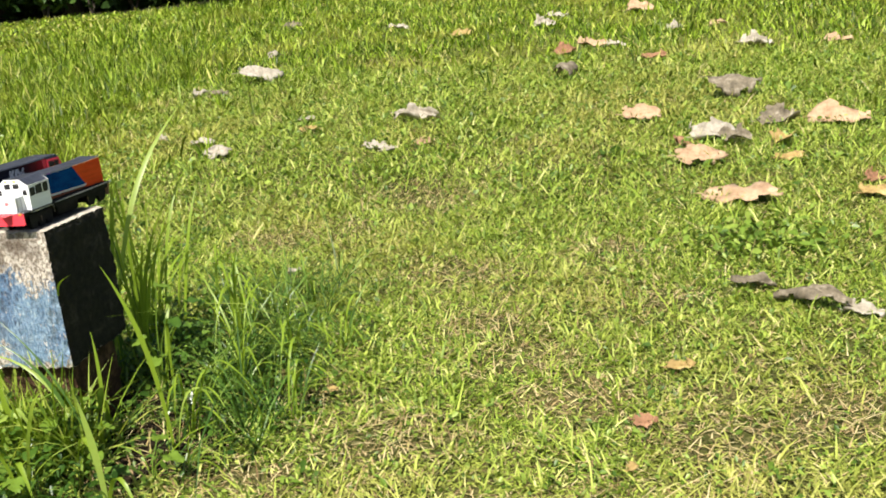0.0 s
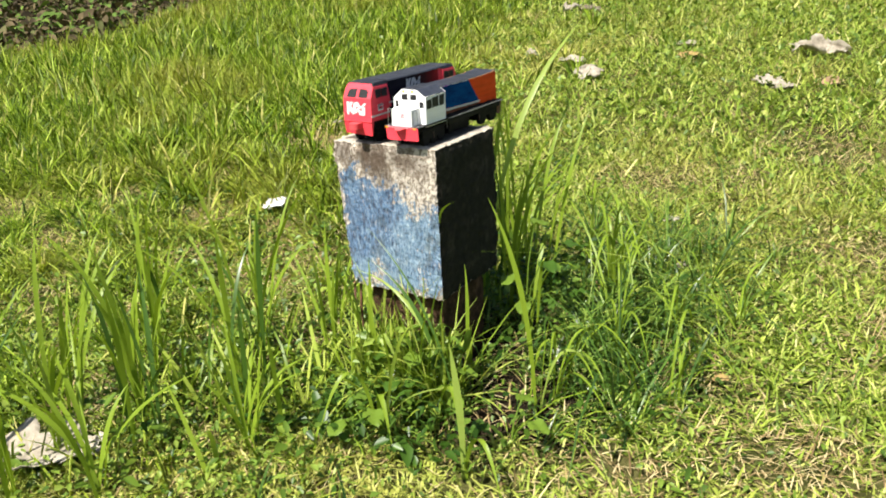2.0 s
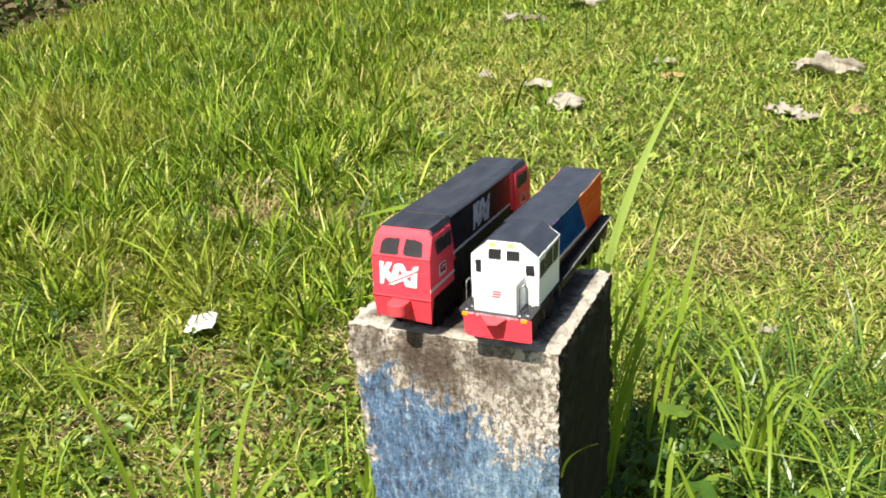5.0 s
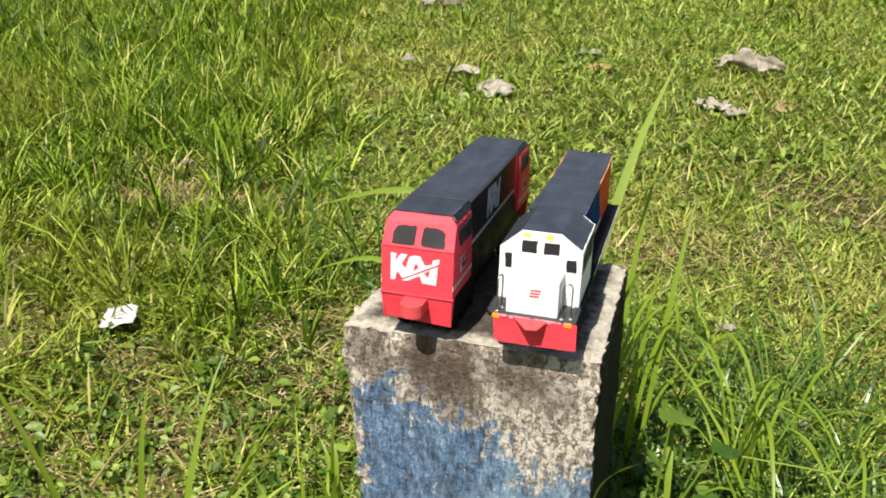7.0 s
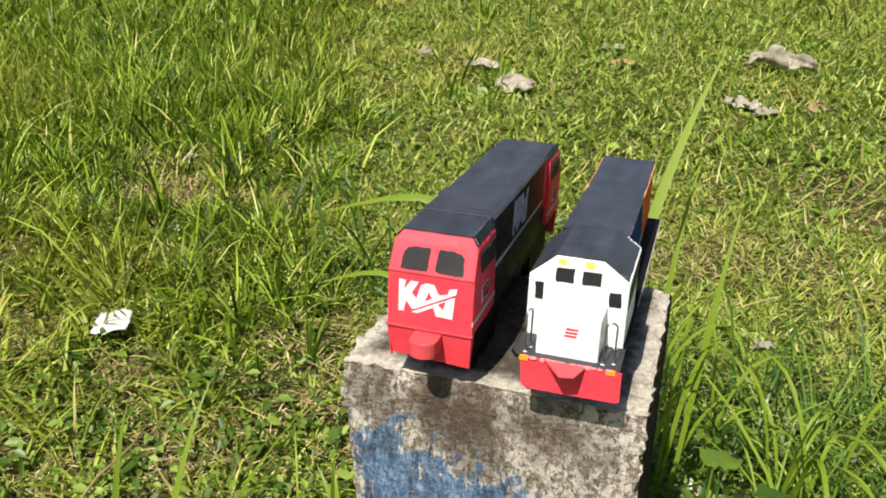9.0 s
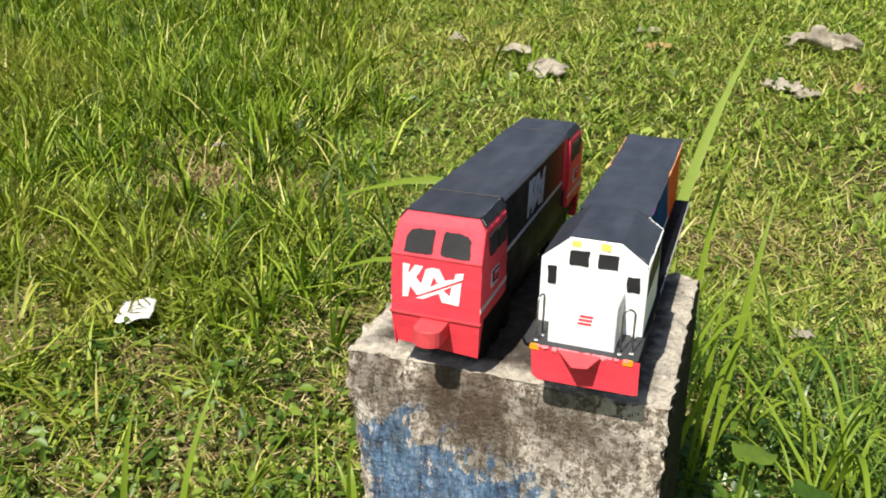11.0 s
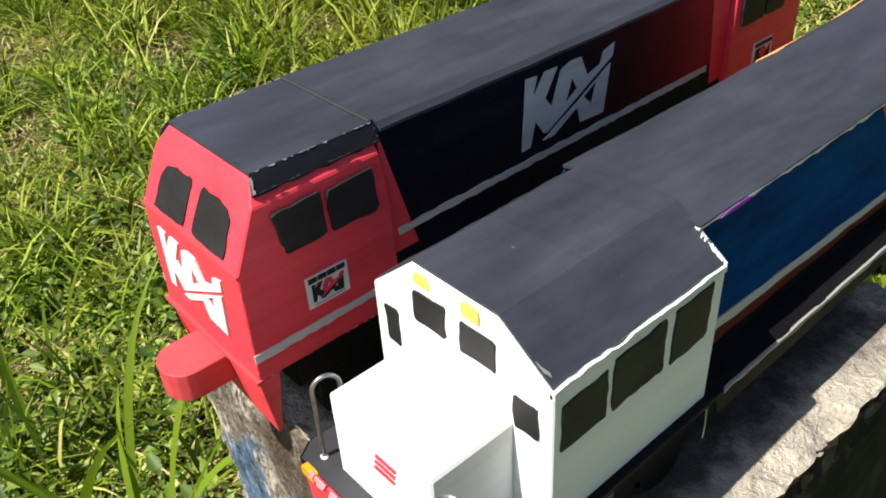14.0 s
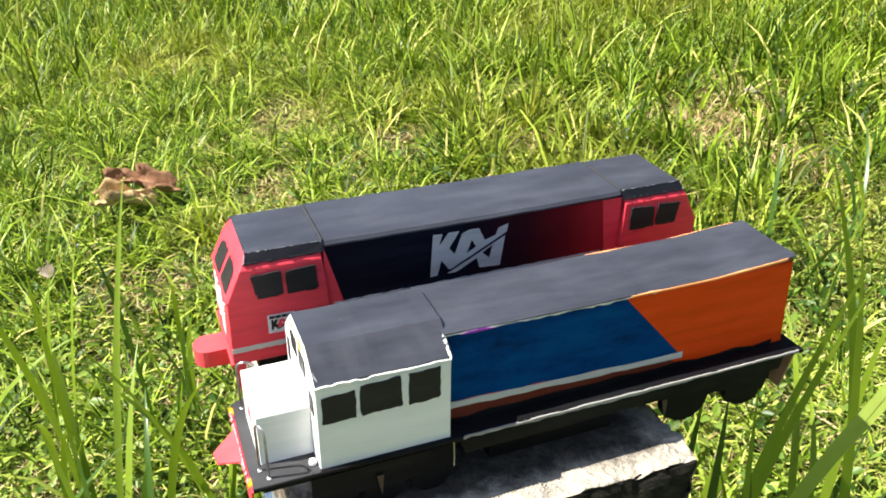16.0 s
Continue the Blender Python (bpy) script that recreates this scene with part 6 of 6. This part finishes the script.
# ---- fallen leaves ----
def fallen_leaf(x, y, heading, length, width, curl, material, label, seed, lift=0.03, twist=0.0, fold=0.0, tilt=0.0, plain=0.0):
    """A dry leaf: ragged outline, raised veins, edges curled up or under."""
    r = random.Random(seed)
    length, width = length * 0.84, width * 0.9
    z = float(slope(np.array(x), np.array(y))) + lift
    bm = bmesh.new()
    nu, nv = 14, 8
    ph = [r.uniform(0, 6.28) for _ in range(6)]
    grid = []
    for i in range(nu + 1):
        u = i / nu
        prof = math.sin(math.pi * (0.05 + 0.9 * u)) ** 0.42 * (1.0 - 0.22 * u)
        row = []
        for j in range(nv + 1):
            v = 2 * j / nv - 1
            s = Vector((seed * 1.7, seed * 0.9, seed * 2.3))
            ragged = 1 + 0.5 * noise.noise(Vector((u * 6, math.copysign(2.0, v), 0)) + s) * abs(v) ** 2 + (0.6 * (0.16 * math.sin(15 * u + ph[0]) + 0.10 * math.sin(29 * u + ph[1]) + 0.12 * math.sin(6 * u + ph[5] + v)) * abs(v) ** 2)
            ragged = 1 + (ragged - 1) * (1 - plain)
            w = width * 0.5 * (prof + (1 - prof) * plain * 0.8) * ragged * v
            a = 0.8 * curl * v * abs(v) * (0.6 + 0.6 * math.sin(3 * u + ph[2]))
            py = w * math.cos(a * 0.7)
            pz = abs(w) * math.sin(abs(a)) * (1 if curl > 0 else -1) + fold * abs(w)
            pz += length * (0.028 * math.sin(4 * u + ph[3]) + 0.02 * math.sin(9 * u + 3 * v + ph[4]) - 0.18 * abs(curl) * (u - 0.5) ** 2) - 0.006 * math.exp(-(v * 7) ** 2)
            pz += 0.1 * length * (0.3 + 0.7 * min(2.0, abs(curl))) * (noise.noise(Vector((u * 3.2, v * 1.6, 0)) + s) + 0.45 * noise.noise(Vector((u * 8, v * 3.5, 4)) + s)) + twist * (u - 0.5) * w
            row.append(bm.verts.new(((u - 0.5) * length, py, pz)))
        grid.append(row)
    for i, (a, b) in enumerate(zip(grid, grid[1:])):
        for k in range(nv):
            edge = k in (0, nv - 1) or a is grid[0] or b is grid[-1]
            if not (edge and plain == 0 and noise.noise(Vector((i * 0.42, k * 0.9, seed * 1.3))) > 0.14):
                bm.faces.new((a[k], a[k + 1], b[k + 1], b[k]))
    mid = grid[0][nv // 2].co.copy()
    bmesh.ops.delete(bm, geom=[v for v in bm.verts if not v.link_faces], context='VERTS')
    bmesh.ops.solidify(bm, geom=list(bm.faces), thickness=0.0012)
    tube(bm, [mid + Vector((-0.25 * width, 0.012, -0.004)), mid + Vector((-0.1 * width, 0.004, 0.001)), mid + Vector((0.05 * length, 0, 0.001))], [0.0016, 0.0022, 0.0025], 5)
    bmesh.ops.rotate(bm, verts=bm.verts, matrix=Matrix.Rotation(tilt, 3, 'X'))
    low = min(v.co.z for v in bm.verts)
    for v in bm.verts:
        v.co.z -= low
    ob = part("fallen_leaf", bm, material, None, smooth=True)
    ob.location = (x, y, z)
    ob.rotation_euler = (0, 0, heading)
    return tagged(ob, label, "leaf", "fallen leaves on the lawn")


TAN, PALE, DARK, BROWN, GOLD, CREAM, WHITE = M_LEAF_TAN, M_LEAF_PALE, M_LEAF_DARK, M_LEAF_BROWN, M_LEAF_GOLD, M_LEAF_CREAM, M_LEAF_WHITE
LEAVES = [
    (-0.91, 0.66, 0.4, 0.078, 0.085, 0.15, WHITE, "small bleached white leaf caught on the grass"),
    (-1.1, 3.06, -0.2, 0.12, 0.06, 0.7, PALE, "narrow curled pale dry leaf on the lawn"),
    (-0.81, 2.93, -0.1, 0.19, 0.10, 0.5, PALE, "pale grey dry leaf on the lawn"),
    (-0.59, 2.61, -0.3, 0.2, 0.13, -0.6, PALE, "crumpled pale grey dry leaf on the lawn"),
    (-1.1, 4.85, 0.5, 0.4, 0.26, -0.6, PALE, "large pale dry leaf lying hollow side down"),
    (-1.44, 6.25, 1.1, 0.22, 0.1, 1.2, PALE, "rolled pale dry leaf in the grass"),
    (-1.42, 4.45, 0.9, 0.2, 0.1, 1.0, PALE, "rolled pale dry leaf in the grass"),
    (-1.28, 4.38, -0.1, 0.2, 0.09, 1.2, DARK, "shrivelled grey leaf in the grass"),
    (0.38, 3.2, -0.3, 0.34, 0.11, 1.3, PALE, "large curled grey-white dry leaf on the lawn"),
    (0.24, 2.68, -0.3, 0.16, 0.09, 0.7, PALE, "broken pale leaf skeleton on the lawn"),
    (0.33, 2.62, 0.5, 0.11, 0.07, 0.9, PALE, "broken pale leaf skeleton on the lawn"),
    (0.5, 2.72, 0.9, 0.12, 0.07, 0.7, TAN, "small upright tan leaf on the lawn"),
    (-0.25, 3.15, 0.1, 0.13, 0.08, 0.4, GOLD, "small straw-coloured leaf on the lawn"),
    (-0.33, 3.38, -0.2, 0.14, 0.08, 0.6, PALE, "small pale leaf on the lawn"),
]
LEAVES += [
    (-2.08, 8.9, 0.2, 0.26, 0.2, 1.0, DARK, "crumpled dark and pale leaf in the long grass"),
    (-0.58, 7.95, -0.2, 0.3, 0.15, 0.6, PALE, "pale dry leaf farther up the lawn"),
    (0.23, 6.9, -0.6, 0.28, 0.18, 0.3, GOLD, "yellowed dry leaf on the lawn"),
    (1.47, 5.75, 0.1, 0.3, 0.17, 0.7, TAN, "tan dry leaf on the lawn"),
    (1.65, 5.69, 0.0, 0.2, 0.14, 0.5, PALE, "pale dry leaf on the lawn"),
    (1.24, 5.44, 0.7, 0.24, 0.16, 1.0, BROWN, "curled brown leaf on the lawn"),
    (1.25, 4.42, 0.9, 0.22, 0.2, -1.2, DARK, "dark humped leaf on the lawn"),
    (1.63, 3.07, 0.1, 0.24, 0.17, 0.35, TAN, "tan dry leaf on the lawn"),
    (2.07, 8.18, 0.1, 0.36, 0.24, 0.8, TAN, "large tan dry leaf far up the lawn"),
    (1.16, 8.05, -0.5, 0.3, 0.16, 0.8, PALE, "pale curled leaf far up the lawn"),
    (1.05, 7.37, 0.3, 0.28, 0.2, 0.7, PALE, "pale leaf far up the lawn"),
    (1.89, 4.95, -0.3, 0.24, 0.13, 0.9, BROWN, "brown shrivelled leaf on the lawn"),
    (1.87, 1.62, -0.3, 0.34, 0.19, -0.35, TAN, "large reddish tan dry leaf lying flat on the lawn"),
    (1.8, 2.13, 0.25, 0.27, 0.17, -0.4, TAN, "tan dry leaf on the lawn"),
]
LEAVES += [
    (1.78, 2.47, 1.1, 0.2, 0.13, 1.2, BROWN, "upright curled brown leaf in a heap of leaves"),
    (1.93, 2.58, 0.4, 0.3, 0.2, 0.9, PALE, "crumpled grey-white leaf in a heap of leaves"),
    (1.99, 2.5, -0.5, 0.22, 0.14, 1.1, DARK, "dark shrivelled leaf in a heap of leaves"),
    (2.2, 3.55, -0.1, 0.36, 0.26, -0.9, DARK, "humped dark leaf with a pale rim on the lawn"),
    (2.56, 2.82, -0.2, 0.34, 0.2, 0.3, TAN, "tan dry leaf on the lawn"),
    (2.28, 2.86, 0.4, 0.26, 0.18, 0.9, DARK, "grey weathered leaf on the lawn"),
    (2.21, 2.47, 1.0, 0.16, 0.13, 0.6, GOLD, "straw-coloured leaf on the lawn"),
    (2.17, 2.15, 0.3, 0.16, 0.08, 0.5, GOLD, "narrow straw-coloured leaf on the lawn"),
    (2.35, 1.64, 0.2, 0.14, 0.1, 0.5, GOLD, "yellow dry leaf on the lawn"),
    (2.4, 1.81, 0.9, 0.14, 0.1, 0.8, BROWN, "brown dry leaf on the lawn"),
    (1.75, 0.83, -0.35, 0.15, 0.055, 1.3, DARK, "grey rolled leaf on the lawn"),
    (1.88, 0.71, -0.4, 0.24, 0.07, 1.5, DARK, "long rotten curled leaf on the lawn"),
    (2, 0.66, -0.3, 0.12, 0.06, 1.2, PALE, "pale end of a rotten leaf on the lawn"),
    (1.49, 0.38, 0.15, 0.09, 0.045, 0.4, GOLD, "small straw-coloured leaf on the lawn"),
]
LEAVES += [
    (1.38, 0.12, 0.0, 0.065, 0.045, 0.4, BROWN, "small reddish brown leaf on the lawn"),
    (2.7, 5.38, 0.1, 0.3, 0.2, 0.8, PALE, "weathered pale leaf far off on the lawn"),
    (2.63, 6.7, 0.1, 0.2, 0.14, 0.5, TAN, "small tan leaf far off on the lawn"),
    (2.23, 6.57, 0.4, 0.2, 0.14, 0.5, PALE, "small pale leaf far off on the lawn"),
    (3.31, 5.4, 0.2, 0.26, 0.16, 0.4, TAN, "tan dry leaf far off on the lawn"),
    (-0.48, -0.52, 0.6, 0.26, 0.15, 0.4, PALE, "pale dry leaf under the tall grass"),
    (-1.5, -0.09, 1.2, 0.19, 0.1, 1.7, CREAM, "crumpled cream and brown leaf curled over a dark hollow"),
    (-1.56, -0.05, 1.15, 0.22, 0.07, 1.5, BROWN, "rolled brown leaf with a dark rim in the grass"),
    (-1.26, -0.26, 0.3, 0.055, 0.04, 0.8, DARK, "grey crumpled leaf in the lawn"),
    (-1.25, 1.46, 0.4, 0.045, 0.026, 0.5, PALE, "tiny bleached leaf scrap in the grass"),
    (0.64, 0.25, 0.4, 0.035, 0.028, 0.2, GOLD, "tiny yellow-green leaf on the lawn"),
    (1.34, -0.04, 0.9, 0.035, 0.025, 0.2, GOLD, "tiny yellow-green leaf on the lawn"),
    (0.3, 1.05, 0.6, 0.055, 0.03, 0.7, PALE, "small pale leaf scrap in the grass"),
    (0.42, 0.72, 0.2, 0.045, 0.03, 0.7, PALE, "small pale leaf scrap in the grass"),
]
for i, (x, y, h, L, w, c, m, label) in enumerate(LEAVES):
    fallen_leaf(x, y, h, L, w, c, m, label, 100 + i, tilt=0.18 + 0.38 * ((i * 0.618) % 1.0), plain=0.85 if m is WHITE else 0.0, lift=0.012 + (0.028 if m is WHITE else 0.045) * float(meadow(np.array(x), np.array(y))))

# dry stalks lying in the grass
for x, y, a, L in ((-0.65, 0.33, 1.5, 0.2), (-1.0, 0.5, 0.5, 0.14)):
    bm = bmesh.new()
    tube(bm, [(-L / 2, 0, 0.0), (-L / 6, 0.008, 0.018), (L / 6, 0.004, 0.03), (L / 2, 0.02, 0.035)], [0.0024, 0.002, 0.0016, 0.001], 6)
    ob = part("dry_stalk", bm, M_STRAW, None, smooth=True)
    ob.location = (x, y, float(slope(np.array(x), np.array(y))) + 0.03)
    ob.rotation_euler = (0, 0, a)
    tagged(ob, "pale dry grass stalk lying in the lawn", "stalk", "dry stalks")

# ---- the wood behind ----
def crown_points(cx, cy, cz, r, h, n, rng):
    """Leaf places in several uneven clumps of one crown."""
    out = []
    k = 9
    for i in range(k):
        a, d = rng.uniform(0, 2 * np.pi), r * rng.uniform(0.15, 0.8)
        c = np.array([cx + d * np.cos(a), cy + d * np.sin(a), cz + h * rng.uniform(-0.35, 0.45)])
        q = rng.normal(0, 1, (n // k, 3))
        q /= np.linalg.norm(q, axis=1)[:, None]
        out.append(c + q * (r * rng.uniform(0.32, 0.55)) * np.array([1, 1, 0.6]) * rng.uniform(0.55, 1.05, (len(q), 1)))
    return np.concatenate(out)


def tree(x, y, height, radius, seed):
    rng = np.random.default_rng(seed)
    z = float(slope(np.array(x), np.array(y)))
    t = base("tree", x, y, z, "tall shady broad-leaved tree at the edge of the wood", "tree", "trees of the wood")
    bm = bmesh.new()
    lean = rng.uniform(-0.4, 0.4, 2)
    path = [(lean[0] * k / 5, lean[1] * k / 5, height * 0.75 * k / 5 - 0.1) for k in range(6)]
    tube(bm, path, [0.2 * (1 - 0.12 * k) for k in range(6)], 9)
    part("trunk", bm, M_BARK, t, smooth=True)
    for k in range(5):
        a = rng.uniform(0, 2 * np.pi)
        f = 0.5 + 0.09 * k
        p = Vector((lean[0] * f, lean[1] * f, height * 0.75 * f))
        q = p + Vector((math.cos(a), math.sin(a), 0.55)) * radius * 0.7
        bm = bmesh.new()
        tube(bm, [p, p.lerp(q, 0.5) + Vector((0, 0, 0.15)), q], [0.08, 0.05, 0.02], 6)
        part("limb", bm, M_BARK, t, smooth=True)
    pts = crown_points(lean[0], lean[1], height * 0.78, radius, height * 0.3, 1800, rng)
    crown = leaf_cloud("crown", "dense dark green crown", "", M_CANOPY, pts, 0.6, 0.42, 0.55, kind="")
    crown.parent = t
    return t


wr = np.random.default_rng(4)
for i, (along, deep) in enumerate([(-9.0, 0.8), (-7.2, 1.7), (-5.4, 0.7), (-3.6, 1.8), (-1.8, 0.7), (0.0, 1.6), (1.5, 1.4), (-6.4, 4.0), (-3.0, 4.4), (0.4, 4.2)]):
    p = WOOD_A + WOOD_D * along - WOOD_N * deep
    tree(p[0], p[1], 7.0 + wr.uniform(-0.8, 1.2), 3.0 + wr.uniform(-0.3, 0.5), 300 + i)


def shrub(x, y, r, h, material, label, seed, n=900, leaf=0.16):
    rng = np.random.default_rng(seed)
    z = float(slope(np.array(x), np.array(y)))
    t = base("shrub", x, y, z, label, "shrub", "shrubs at the edge of the wood")
    for k in range(5):
        a = rng.uniform(0, 2 * np.pi)
        bm = bmesh.new()
        tube(bm, [(0, 0, -0.05), (0.3 * r * math.cos(a), 0.3 * r * math.sin(a), h * 0.5), (0.7 * r * math.cos(a), 0.7 * r * math.sin(a), h * 0.9)], [0.025, 0.016, 0.006], 5)
        part("stem", bm, M_BARK, t)
    pts = crown_points(0, 0, h * 0.5, r, h * 0.9, n, rng)
    pts[:, 2] = np.maximum(pts[:, 2], 0.03)
    leaves = leaf_cloud("foliage", "", "", material, pts, 0.6, leaf, 0.5, kind="")
    leaves.parent = t
    return t


for i in range(26):
    along = -9.0 + 0.47 * i + wr.uniform(-0.3, 0.3)
    deep = wr.uniform(0.5, 1.9)
    p = WOOD_A + WOOD_D * along - WOOD_N * deep
    shrub(p[0], p[1], wr.uniform(0.7, 1.2), wr.uniform(1.0, 2.2), M_CANOPY, "dark leafy shrub in the shade of the trees", 500 + i)
for i, (along, deep) in enumerate([(4.5, 0.0), (5.4, 0.3), (6.4, 0.8)]):
    p = WOOD_A + WOOD_D * along - WOOD_N * deep
    shrub(p[0], p[1], 0.9, 1.3, M_MEADOW, "bright green sunlit shrub at the end of the wood", 560 + i, 1800, 0.12)
